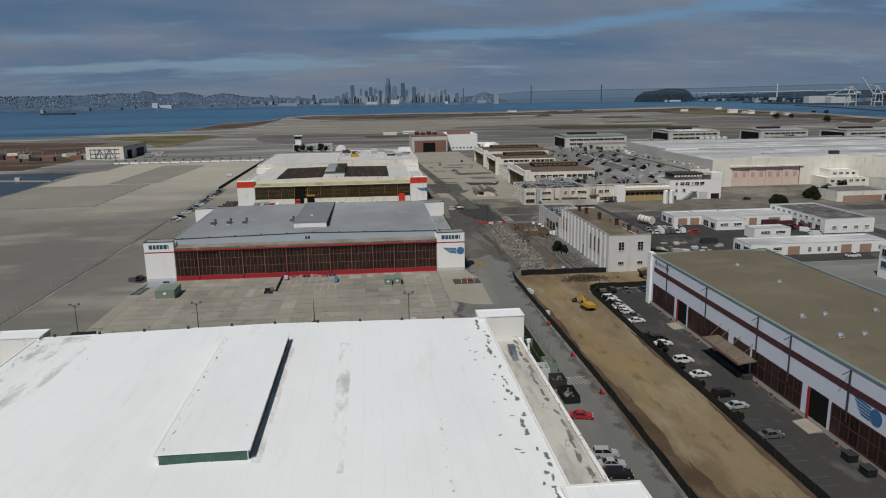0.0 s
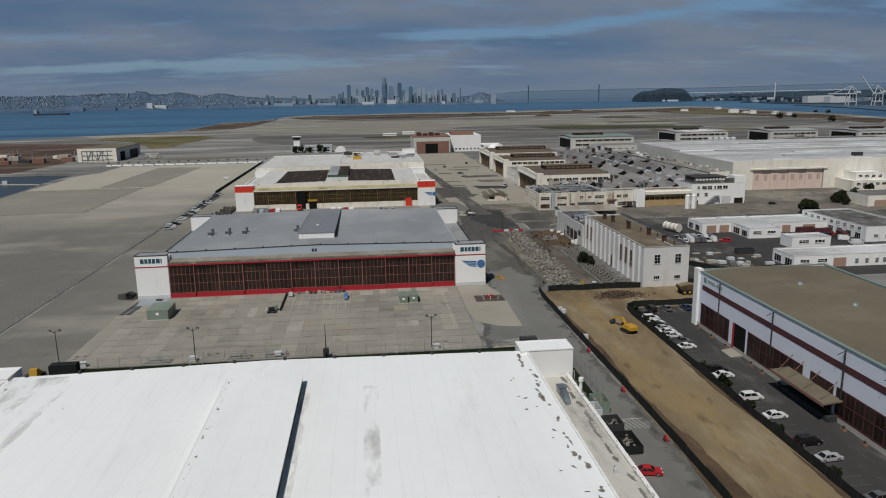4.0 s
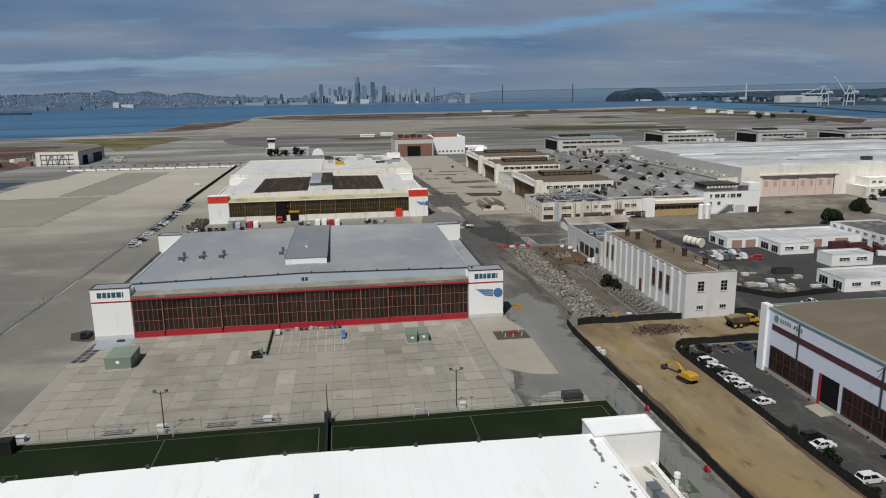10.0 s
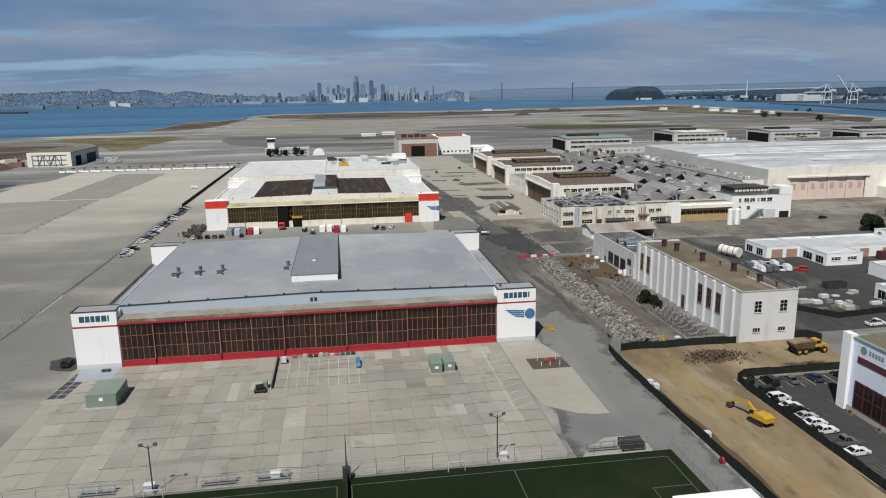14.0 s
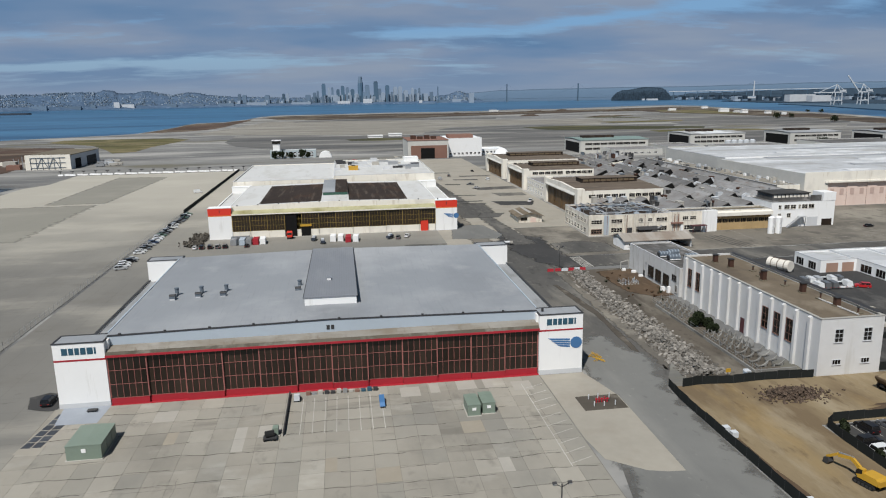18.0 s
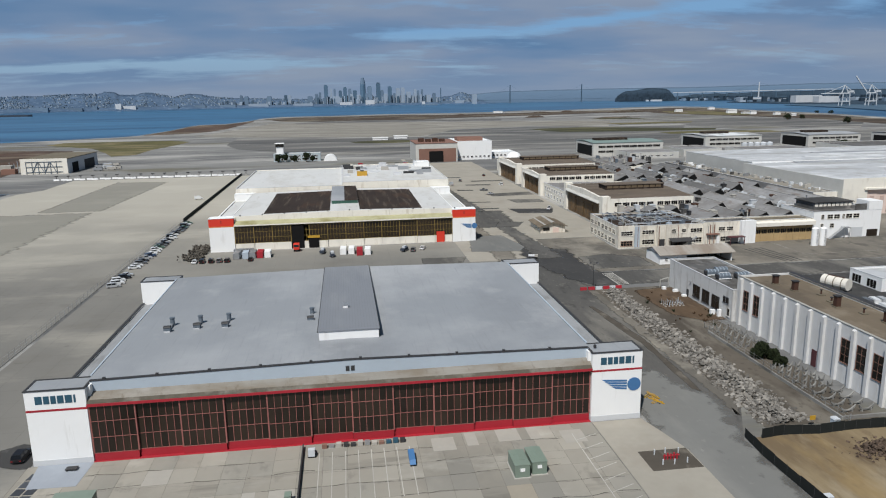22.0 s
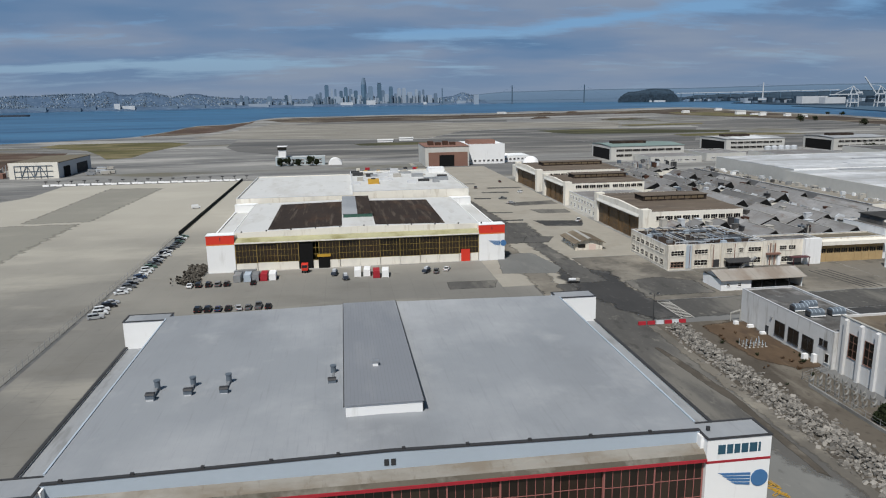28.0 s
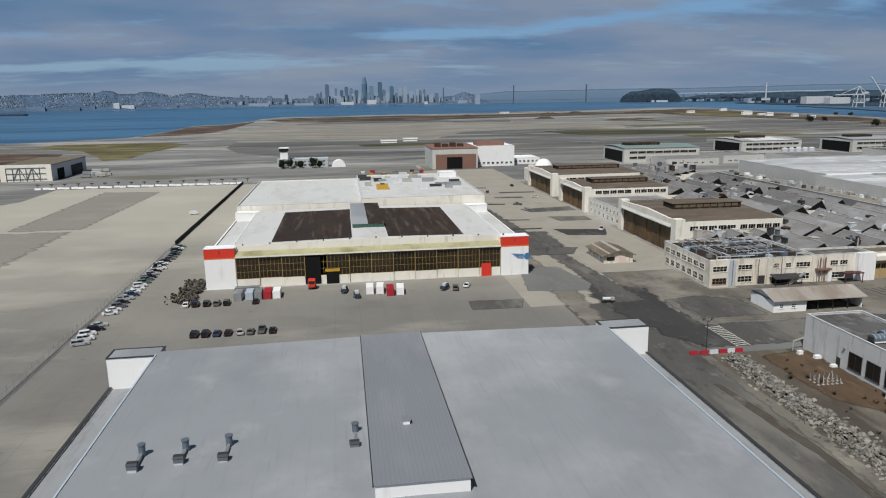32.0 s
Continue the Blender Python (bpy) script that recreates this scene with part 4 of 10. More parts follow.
# sports field behind the near hangar
sheet("turf", rect(-84, 41.5, 158.5, 196), M["turf"], 0.09, "dark green artificial turf sports field", "sports field")
fl = thing("field_marking", (0, 0, 0.09), "thin white lines of two small football pitches on turf", "field marking")
for x0, x1 in ((-17.5, 39.5), (-80, -20)):
    for a, b, c, d in ((x0, x1, 193.6, 193.75), (x0, x0 + 0.15, 160, 193.6), (x1, x1 + 0.15, 160, 193.6), ((x0 + x1) / 2, (x0 + x1) / 2 + 0.15, 160, 193.6), (x0, x0 + 7, 184, 184.15), (x1 - 7, x1, 184, 184.15), (x0 + 7, x0 + 7.15, 166, 184), (x1 - 7, x1 - 6.85, 166, 184)):
        part("painted_line", B().box(a, b, c, d, 0.0905, 0.096), M["faint_line"], fl)
# added sheet over the bay water to make the basin look darker
solo("basin_water", B().prism([(-1380, 480), (-259, 480), (-259, 560), (-267, 640), (-263, 672), (-249, 681), (-300, 699), (-560, 705), (-900, 759), (-1380, 890)], -1.999, -1.96), M["murky"], "small basin's water, coloured darker for its weaker sky reflection", "water", kind="structure")
# airfield bands beyond
BANDS = [
    ("brush_bank", [(-1390, 905), (-905, 764), (-560, 712), (-330, 708), (-322, 800), (-340, 960), (-372, 1120), (-600, 1200), (-900, 1100), (-1390, 960)], "rust_brush", "reddish brown waste ground beyond the basin"),
    ("asphalt_field", [(140, 925), (1060, 940), (1075, 1120), (620, 1160), (434, 1064), (300, 1100), (130, 1100), (40, 1080), (60, 960)], "dim_field", "dark weathered asphalt field"),
    ("runway", [(-274, 1394), (-197, 1922), (14, 1877), (340, 1768), (564, 1661), (469, 1424), (342, 1497), (183, 1449), (97, 1247), (-37, 1285), (-169, 1337)], "dust", "pale worn concrete runway"),
    ("asphalt_field", [(-185, 1158), (-192, 1318), (-37, 1264), (96, 1233), (180, 1431), (334, 1466), (600, 1383), (434, 1064), (294, 1105), (81, 917), (-60, 948), (-159, 1073)], "dim_field", "dark weathered asphalt field"),
    ("asphalt_field", [(651, 1628), (794, 1704), (933, 1585), (956, 1374), (792, 1173), (700, 1272), (609, 1379)], "dim_field", "dark weathered asphalt field"),
    ("grass_field", [(-458, 1254), (-452, 1310), (-373, 1313), (-289, 1301), (-253, 1262), (-258, 1194), (-271, 1102), (-269, 1021), (-292, 1006), (-321, 1076), (-363, 1160)], "grass", "dry green and brown grass by the shore"),
    ("brush_spit", [(-383, 1483), (-368, 1654), (-371, 1828), (-363, 1911), (-304, 1944), (-272, 2105), (-266, 2205), (-257, 2078), (-260, 1860), (-264, 1675), (-279, 1573), (-317, 1512)], "rust_brush", "dark reddish brush on a shore spit"),
    ("brush_shore", [(-250, 2287), (-174, 2392), (-40, 2388), (134, 2420), (303, 2365), (481, 2368), (681, 2429), (885, 2464), (1013, 2532), (906, 2289), (589, 2138), (417, 2094), (255, 2052), (95, 1903), (-39, 1977), (-181, 2055)], "brush", "brown brush along the far shore"),
    ("brush_shore", [(1013, 2532), (1133, 2569), (1217, 2490), (1170, 2264), (1138, 2007), (1128, 1870), (1115, 1686), (1074, 1518), (1044, 1380), (912, 1231), (926, 1338), (962, 1517), (939, 1674), (903, 1825), (860, 2006), (883, 2236)], "brush", "brown brush along the far shore"),
    ("grass_strip", [(953, 2252), (1060, 2133), (1044, 1988), (997, 1809), (923, 1860), (882, 2018)], "grass", "olive grass near the far shore"),
    ("grass_strip", [(-15, 1162), (33, 1174), (96, 1168), (90, 1124), (37, 1116), (-7, 1126)], "grass_dark", "olive grass strip between runways"),
    ("grass_strip", [(308, 1393), (410, 1408), (515, 1338), (604, 1277), (579, 1234), (469, 1239), (334, 1272), (315, 1315)], "grass_dark", "dark olive grass strip between runways"),
    ("grass_strip", [(554, 1771), (636, 1841), (669, 1723), (670, 1668), (609, 1739)], "grass_dark", "dark olive grass strip between runways"),
    ("grass_strip", [(505, 1543), (695, 1542), (665, 1487), (512, 1474)], "grass", "olive grass strip between runways"),
    ("grass_strip", [(468, 1199), (567, 1213), (636, 1175), (651, 1144), (594, 1138), (464, 1156)], "grass", "olive grass strip between runways"),
    ("asphalt_strip", [(-147, 1963), (4, 2030), (379, 1934), (351, 1814), (-12, 1908), (-128, 1854)], "dim_field", "dark asphalt strip beside the runway"),
]
for k, (name, poly, m, lab) in enumerate(BANDS):
    sheet(name, poly, M[m], 0.03 + 0.006 * k, lab, "runway" if name == "runway" else "asphalt" if m == "dim_field" else "grass")
for x in (-112.4,):
    sheet("apron_edge_line", rect(-112.4, -112.1, 150, 752), M["asphalt_dark"], 0.03, "dark joint along the edge of the apron", "joint")
# a dark sheet stands in for the shade between the sheds
sheet("alley", rect(186.2, 192.3, 441, 705), M["asphalt_dark"], 0.02, "narrow alley between the sheds, ground darkened for its shade", "road")
worn("apron_patch", [(-205.7, 576.6), (-204.4, 727.4), (-164.9, 720.4), (-169.9, 575.3)], "apron_grey", 0.028, "darker olive-grey band of the apron", "patch", feather=4.0)
worn("apron_patch", [(-256, 567.6), (-173.6, 569.4), (-173.1, 485), (-173.1, 455.2), (-256, 455.2)], "apron_grey", 0.031, "darker olive-grey field of the apron", "patch", feather=5.0)
worn("trench_strip", [(50.2, 270), (51.6, 268), (52.3, 280), (52.6, 291), (53.2, 300), (52.6, 309), (51.6, 321), (50.0, 334), (48.9, 334), (49.3, 321), (50.2, 308), (51.2, 300), (51.0, 291), (50.4, 280)], "dirt_grey", 0.042, "dark ragged strip of dug soil in the road", "dirt patch", feather=0.5)
worn("dusty_verge", [(53.2, 256), (57, 262), (60, 351), (54.5, 351), (53.8, 300)], "yard", 0.038, "pale dusty verge between road and rubble", "verge", feather=1.4)
worn("tower_side_patch", [(-92, 266), (-88.5, 268), (-83.6, 266), (-83.4, 257.6), (-86, 257.8), (-90, 259.5)], "asphalt_dark", 0.034, "dark patch of ground beside the tower", "patch", feather=0.8)

# ---- windows shared by the buildings ----
PANE_CACHE = {}


def windows(parent, face, c, spans, z0, z1, glass="glass", trim="white_wall", cols=3, rows=2, depth=0.12, lip=0.18):
    """Framed windows on a wall. face 's' looks to -y at y = c, face 'w' looks to -x at x = c, face 'e' to +x."""
    ox, oy, oz = ORIGIN[parent.name]
    for a0, a1 in spans:
        w, h = round(a1 - a0, 2), round(z1 - z0, 2)
        key = (face, w, h, glass, trim, cols, rows)
        if key not in PANE_CACHE:
            f, p = B(), B()
            t = 0.12
            bars = [(0, w, 0, t), (0, w, h - t, h), (0, t, t, h - t), (w - t, w, t, h - t)]
            bars += [(w * i / cols - 0.04, w * i / cols + 0.04, t, h - t) for i in range(1, cols)]
            bars += [(t, w - t, h * i / rows - 0.04, h * i / rows + 0.04) for i in range(1, rows)]
            for i, (u0, u1, s0, s1) in enumerate(bars):
                d = depth if i < 4 else depth * 0.6
                if face == "s":
                    f.box(u0, u1, -d, 0.02, s0, s1)
                elif face == "w":
                    f.box(-d, 0.02, u0, u1, s0, s1)
                else:
                    f.box(-0.02, d, u0, u1, s0, s1)
            if face == "s":
                f.box(-0.1, w + 0.1, -lip, 0.02, -0.1, 0)
                p.box(0.05, w - 0.05, -0.03, 0.01, 0.05, h - 0.05)
            elif face == "w":
                f.box(-lip, 0.02, -0.1, w + 0.1, -0.1, 0)
                p.box(-0.03, 0.01, 0.05, w - 0.05, 0.05, h - 0.05)
            else:
                f.box(-0.02, lip, -0.1, w + 0.1, -0.1, 0)
                p.box(-0.01, 0.03, 0.05, w - 0.05, 0.05, h - 0.05)
            fm, pm = f.mesh("window"), p.mesh("pane")
            fm.materials.append(M[trim])
            pm.materials.append(M[glass])
            PANE_CACHE[key] = (fm, pm)
        fm, pm = PANE_CACHE[key]
        wo, po = new("window", fm), new("pane", pm)
        wo.parent, po.parent = parent, wo
        wo.location = (a0 - ox, c - oy, z0 - oz) if face == "s" else (c - ox, a0 - oy, z0 - oz)


def spread(a, b, n, w):
    """n spans of width w, evenly from a to b."""
    step = (b - a) / n
    return [(a + step * (i + 0.5) - w / 2, a + step * (i + 0.5) + w / 2) for i in range(n)]


def flat_block(name, x0, x1, y0, y1, h, wall, roof, label, category="building", parapet=0.5, kind=""):
    """A flat-roofed building: walls with a parapet, coping, roof sheet."""
    t = thing(name, ((x0 + x1) / 2, (y0 + y1) / 2, 0), label, category, kind=kind)
    w = B()
    k = 0.35
    w.box(x0, x1, y0, y0 + k, 0, h).box(x0, x1, y1 - k, y1, 0, h).box(x0, x0 + k, y0 + k, y1 - k, 0, h).box(x1 - k, x1, y0 + k, y1 - k, 0, h)
    part("wall", w, M[wall], t)
    part("roof", B().box(x0 + k, x1 - k, y0 + k, y1 - k, h - parapet - 0.3, h - parapet), M[roof], t)
    c = B()
    e = 0.06
    c.box(x0 - e, x1 + e, y0 - e, y0 + k + e, h, h + 0.1).box(x0 - e, x1 + e, y1 - k - e, y1 + e, h, h + 0.1)
    c.box(x0 - e, x0 + k + e, y0 + k + e, y1 - k - e, h, h + 0.1).box(x1 - k - e, x1 + e, y0 + k + e, y1 - k - e, h, h + 0.1)
    part("coping", c, M["grey_wall"], t)
    return t


# ---- the three big hangars ----
HX0, HX1, TW = -83.0, 33.0, 10.4
DEPTH = 82.5


def emblem(parent, x, y, z, s):
    """A plain winged disc in blue, flat on a wall that looks to -y."""
    for i in range(4):
        part("emblem_bar", B().prism_y([(x - s * (1.0 - 0.13 * i), z + s * (0.22 - 0.10 * i)), (x - s * 0.05, z + s * (0.16 - 0.10 * i)), (x - s * 0.05, z + s * (0.09 - 0.10 * i)), (x - s * (0.85 - 0.13 * i), z + s * (0.14 - 0.10 * i))], y - 0.06, y - 0.005), M["logo_blue"], parent)
    part("emblem_disc", B().cyl((x + s * 0.22, y - 0.005, z - s * 0.02), (x + s * 0.22, y - 0.09, z - s * 0.02), s * 0.25, n=20), M["logo_blue"], parent)


def hangar(y0, style, label):
    y1 = y0 + DEPTH
    t = thing("hangar", ((HX0 + HX1) / 2, (y0 + y1) / 2, 0), label, "hangar")
    mx0, mx1, mid = HX0 + TW, HX1 - TW, (HX0 + HX1) / 2
    wall = {"white": "cream_wall", "grey": "white_wall", "brown": "cream_wall"}[style]
    roof = {"white": "white_roof", "grey": "grey_roof", "brown": "aged_white"}[style]
    ry0, ry1 = y0 + 2.9, y1 - 4
    eave = 1.1 if style == "white" else 0.4
    th = 15.3 if style == "white" else 14.5
    inset = 0.8 if style == "white" else 0.0
    # side walls and rear wall of the hall
    part("side_wall", B().box(mx0, mx0 + 0.5, y0 + 1.2, ry1, 0, 14.5), M[wall], t)
    part("side_wall", B().box(mx1 - 0.5, mx1, y0 + 1.2, ry1, 0, 14.5), M[wall], t)
    part("rear_wall", B().prism_y([(mx0 + 0.5, 0), (mx1 - 0.5, 0), (mx1 - 0.5, 14.5), (mid, 15.3), (mx0 + 0.5, 14.5)], ry1 - 0.5, ry1), M[wall], t)
    # low gabled roof
    part("roof", B().prism_y([(mx0 - 0.4, 14.5), (mid, 15.3), (mx1 + eave, 14.5), (mx1 + eave, 14.8), (mid, 15.6), (mx0 - 0.4, 14.8)], ry0, ry1 + 0.3), M[roof], t)
    # front fascia and stained canopy over the doors
    fas = {"white": "white_wall", "grey": "steel_blue", "brown": "cream_wall"}[style]
    part("fascia", B().prism_y([(mx0, 12.7), (mx1, 12.7), (mx1, 14.85), (mid, 15.65), (mx0, 14.85)], y0 + 2.4, y0 + 2.898), M[fas], t)
    part("canopy", B().prism_x([(y0 + 2.398, 12.9), (y0 + 2.398, 11.4), (y0 - 0.1, 11.1), (y0 - 0.1, 11.4), (y0 + 0.5, 12.1), (y0 + 1.3, 12.6)], mx0, mx1), M["olive" if style == "brown" else "stained"], t)
    if style == "grey":
        part("canopy_stain", B().prism_x([(y0 - 0.115, 11.46), (y0 - 0.09, 11.44), (y0 + 0.42, 12.03), (y0 + 0.395, 12.05)], mx0 + 0.05, mx1 - 0.05), M["stained_dark"], t, "dark weathered lower edge of the canopy")
    part("canopy_edge", B().box(mx0, mx1, y0 - 0.25, y0 - 0.105, 10.95, 11.45), M["red" if style == "grey" else "cream_wall"], t)
    part("roof_edge_trim", B().prism_y([(mx0, 14.86), (mid, 15.66), (mx1, 14.86), (mx1, 15.02), (mid, 15.82), (mx0, 15.02)], y0 + 2.3, y0 + 3.0), M["dark"], t) if style == "grey" else None
    # sliding door leaves
    n = 12
    lw = (mx1 - mx0 - 0.4) / n
    sill, top = (1.6, 11.0) if style == "grey" else (3.3, 10.6)
    cols, rows = (6, 3)
    mun = {"grey": "muntin_red", "brown": "muntin_yellow", "white": "muntin_red"}[style]
    pane_me = B().box(0.03, lw / cols - 0.03, 0, 0.05, 0.03, (top - sill) / rows - 0.03).mesh("pane")
    pane_me.materials.append(M["glass_brown"])
    for i in range(n):
        x = mx0 + 0.2 + i * lw
        dy = y0 + 0.25 + (0.45 if i % 2 else 0.0)
        if style == "white":
            part("door_leaf", B().box(x, x + lw, dy, dy + 0.3, 0, 11), M["cream_wall"], t)
            continue
        f = B()
        for k in range(cols + 1):
            wd = 0.12 if k in (0, cols) else 0.045
            f.box(x + k * lw / cols - wd, x + k * lw / cols + wd, dy - 0.1, dy + 0.12, sill, top)
        for k in range(rows + 1):
            f.box(x, x + lw, dy - 0.08, dy + 0.1, sill + k * (top - sill) / rows - 0.05, sill + k * (top - sill) / rows + 0.05)
        leaf = part("door_leaf", f, M[mun], t)
        part("kick_panel", B().box(x + 0.03, x + lw - 0.03, dy - 0.12, dy + 0.12, 0.12, sill - 0.1), M["red" if style == "grey" else "cream_wall"], leaf, "red lower door panel" if style == "grey" else "pale lower door panel")
        if style == "grey":
            for k in range(cols):
                for r in range(rows):
                    p = new("pane", pane_me)
                    p.parent = leaf
                    p.location = (x + k * lw / cols - ORIGIN[leaf.name][0], dy - 0.02 - ORIGIN[leaf.name][1], sill + r * (top - sill) / rows)
        elif i not in (3,):
            part("pane", B().box(x + 0.05, x + lw - 0.05, dy - 0.02, dy + 0.04, sill, top), M["glass_brown"], leaf)
    part("door_track", B().box(mx0, mx1, y0 - 0.3, y0 + 0.9, 0.0, 0.11), M["red" if style == "grey" else "concrete"], t)
    # corner towers with the low aisle between them
    for s, (a, b) in enumerate(((HX0, mx0), (mx1, HX1))):
        for j, (c, d) in enumerate(((y0, y0 + 5.5), (y1 - 5.5, y1))):
            tw = part("tower", B().box(a, b, c, d, 0, th), M["white_wall"], t)
            part("tower_roof", B().box(a + 0.3, b - 0.3, c + 0.3, d - 0.3, th, th + 0.06), M["grey_roof" if style == "grey" else "white_roof"], tw)
            cp = B().box(a - 0.12, b + 0.12, c - 0.12, c + 0.3, th, th + 0.16).box(a - 0.12, b + 0.12, d - 0.3, d + 0.12, th, th + 0.16).box(a - 0.12, a + 0.3, c + 0.3, d - 0.3, th, th + 0.16).box(b - 0.3, b + 0.12, c + 0.3, d - 0.3, th, th + 0.16)
            part("coping", cp, M["dark" if style == "grey" else "white_wall"], tw)
            if style == "grey" and j == 0:
                part("stripe", B().box(a - 0.03, b + 0.03, c - 0.03, d + 0.03, 10.55, 10.95), M["red"], tw, "red painted stripe")
                part("plinth", B().box(a - 0.05, b + 0.05, c - 0.05, d + 0.05, 0, 1.1), M["grey_wall"], tw)
            if style == "brown" and j == 0:
                part("red_band", B().box(a - 0.03, b + 0.03, c - 0.03, d + 0.03, 11.2, 14.4), M["bright_red"], tw, "bright red painted band")
                part("stripe", B().box(a - 0.02, b + 0.02, c - 0.02, d + 0.02, 10.75, 11.19), M["orange"], tw)
            if j == 0 and style == "grey":
                # six plain dark blue bars where a name stands
                x = (a + b) / 2 - 3.45
                for w in (1.2, 0.98, 0.9, 1.08, 1.2, 0.36):
                    part("name_bar", B().box(x, x + w, c - 0.05, c - 0.004, 12.0, 13.5), M["navy"], tw, "dark blue sign shape")
                    x += w + 0.24
            if j == 0 and style != "white" and s == 1:
                emblem(tw, b - (2.8 if style == "grey" else 1.6), c, 7.6 if style == "grey" else 7.0, 5.6 if style == "grey" else 5.0)
            if j == 0 and style == "brown":
                part("door_mark", B().box((a + b) / 2 - 0.15, (a + b) / 2 + 0.15, c - 0.05, c - 0.032, 12.4, 13.8), M["maroon"], tw)
        az = {"grey": 8.2, "white": 9.9, "brown": 11.3}[style]
        part("aisle_wall", B().box(a if s == 0 else b - 0.4 - inset, a + 0.4 if s == 0 else b - inset, y0 + 5.5, y1 - 5.5, 0, az), M["white_wall" if style == "grey" else "cream_wall"], t)
        part("aisle_roof", B().box(a + (0.4 if s == 0 else 0), b - (0.4 + inset if s else 0), y0 + 5.5, y1 - 5.5, az - 0.6, az - 0.3), M[{"grey": "deck_grey", "white": "gutter_deck", "brown": "aged_white"}[style]], t)
        if style == "grey":
            part("gutter_strip", B().box(b - 6.2 if s == 0 else a, b if s == 0 else a + 5.4, y0 + 5.5, y1 - 5.5, az - 0.29, az - 0.24), M["deck_grey"], t, "grey stained gutter strip")
        part("aisle_coping", B().box(a - 0.15 if s == 0 else b - 0.5 - inset, a + 0.5 if s == 0 else b + 0.15 - inset, y0 + 5.5, y1 - 5.5, az, az + 0.2), M["dark" if style == "grey" else "white_wall"], t)
        gx = mx0 - 0.75 if s == 0 else mx1 + eave + 0.05
        part("gutter", B().box(gx, gx + 0.3, y0 + 5.5, y1 - 5.5, 14.3, 14.95), M["steel_blue" if style == "grey" else "white_wall"], t, "roof gutter along the eaves")
    # raised roof monitor
    mony0 = y0 + (17.5 if style == "white" else 15.1 if style == "grey" else 24.5)
    mony1 = y0 + (66.5 if style == "white" else DEPTH - 4.2)
    zf = 17.4 if style == "grey" else 17.0
    zb = 15.75 if style == "grey" else 17.0
    mon = part("roof_monitor", B().prism_x([(mony0, 14.9), (mony1, 14.9), (mony1, zb), (mony0, 17.4 if style == "grey" else 17.0)], -31.2, -18.8), M["white_wall" if style != "brown" else "grey_roof"], t, "long raised roof monitor")
    if style == "brown":
        part("monitor_roof", B().box(-31.4, -25.0, mony0 - 0.2, mony1, 17.0, 17.15), M["grey_roof"], mon)
        part("monitor_roof", B().box(-25.0, -18.6, mony0 - 0.2, mony1, 17.0, 17.12), M["brown_roof"], mon)
    else:
        part("monitor_roof", B().prism_x([(mony0 - 0.2, zf), (mony1 + 0.2, zb), (mony1 + 0.2, zb + 0.15), (mony0 - 0.2, zf + 0.15)], -31.4, -18.6), M["grey_roof_b" if style == "grey" else roof], mon)
        # narrow strips along both monitor edges, dark on the grey hangar
        for xe in (-31.55, -18.6):
            part("edge_flashing", B().prism_x([(mony0 - 0.25, zf - 0.1), (mony1 + 0.2, zb - 0.1), (mony1 + 0.2, zb + 0.18), (mony0 - 0.25, zf + 0.18)], xe, xe + 0.149), M["dark" if style == "grey" else "white_wall"], mon)
    # east side only: its shade is put into a dark panel
    part("monitor_side", B().prism_x([(mony0 + 0.2, 15.0), (mony1 - 0.2, 15.0), (mony1 - 0.2, zb - 0.05), (mony0 + 0.2, 16.95)], -18.78, -18.62), M["dark"], mon, "monitor side coloured dark for its shade")
    if style != "grey":
        for q in range(8):
            x = -30.9 + q * 1.5
            part("pane", B().box(x, x + 1.47, mony0 - 0.06, mony0 - 0.01, 15.05, 16.9), M["glass_green"], mon, "green glass pane")
        part("monitor_frame", B().box(-31.3, -18.7, mony0 - 0.12, mony0 + 0.05, 14.75, 15.03), M["white_wall"], mon)
    if style == "brown":
        for a, b in ((-60.3, -31.6), (-18.4, 9.6)):
            part("tar_field", B().prism_y([(a, 0.02 + 14.8 + 0.8 * (1 - abs(a - mid) / 47.6)), (b, 0.02 + 14.8 + 0.8 * (1 - abs(b - mid) / 47.6)), (b, 0.1 + 14.8 + 0.8 * (1 - abs(b - mid) / 47.6)), (a, 0.1 + 14.8 + 0.8 * (1 - abs(a - mid) / 47.6))], y0 + 5.5, y1 - 11), M["brown_roof"], t, "dark brown tar roof field")
    # small vent caps along the front edge
    for x in [-70 + 9.4 * q for q in range(11)]:
        zz = 15.0 + 0.8 * (1 - abs(x - mid) / 47.6)
        edge = y0 + 2.65 if style != "white" else ry1 + 0.1
        part("edge_fixture", B().box(x - 0.25, x + 0.25, edge - 0.2, edge + 0.2, zz - 0.25, zz + 0.35), M["dark"], t)
    return t


hangar_near = hangar(75.5, "white", "big hangar with a bright white membrane roof")
hangar_mid = hangar(258.5, "grey", "big hangar with grey roof, red-framed glazed doors and white corner towers")
hangar_far = hangar(441.0, "brown", "big cream hangar with red-topped corner towers and dark tar roof")

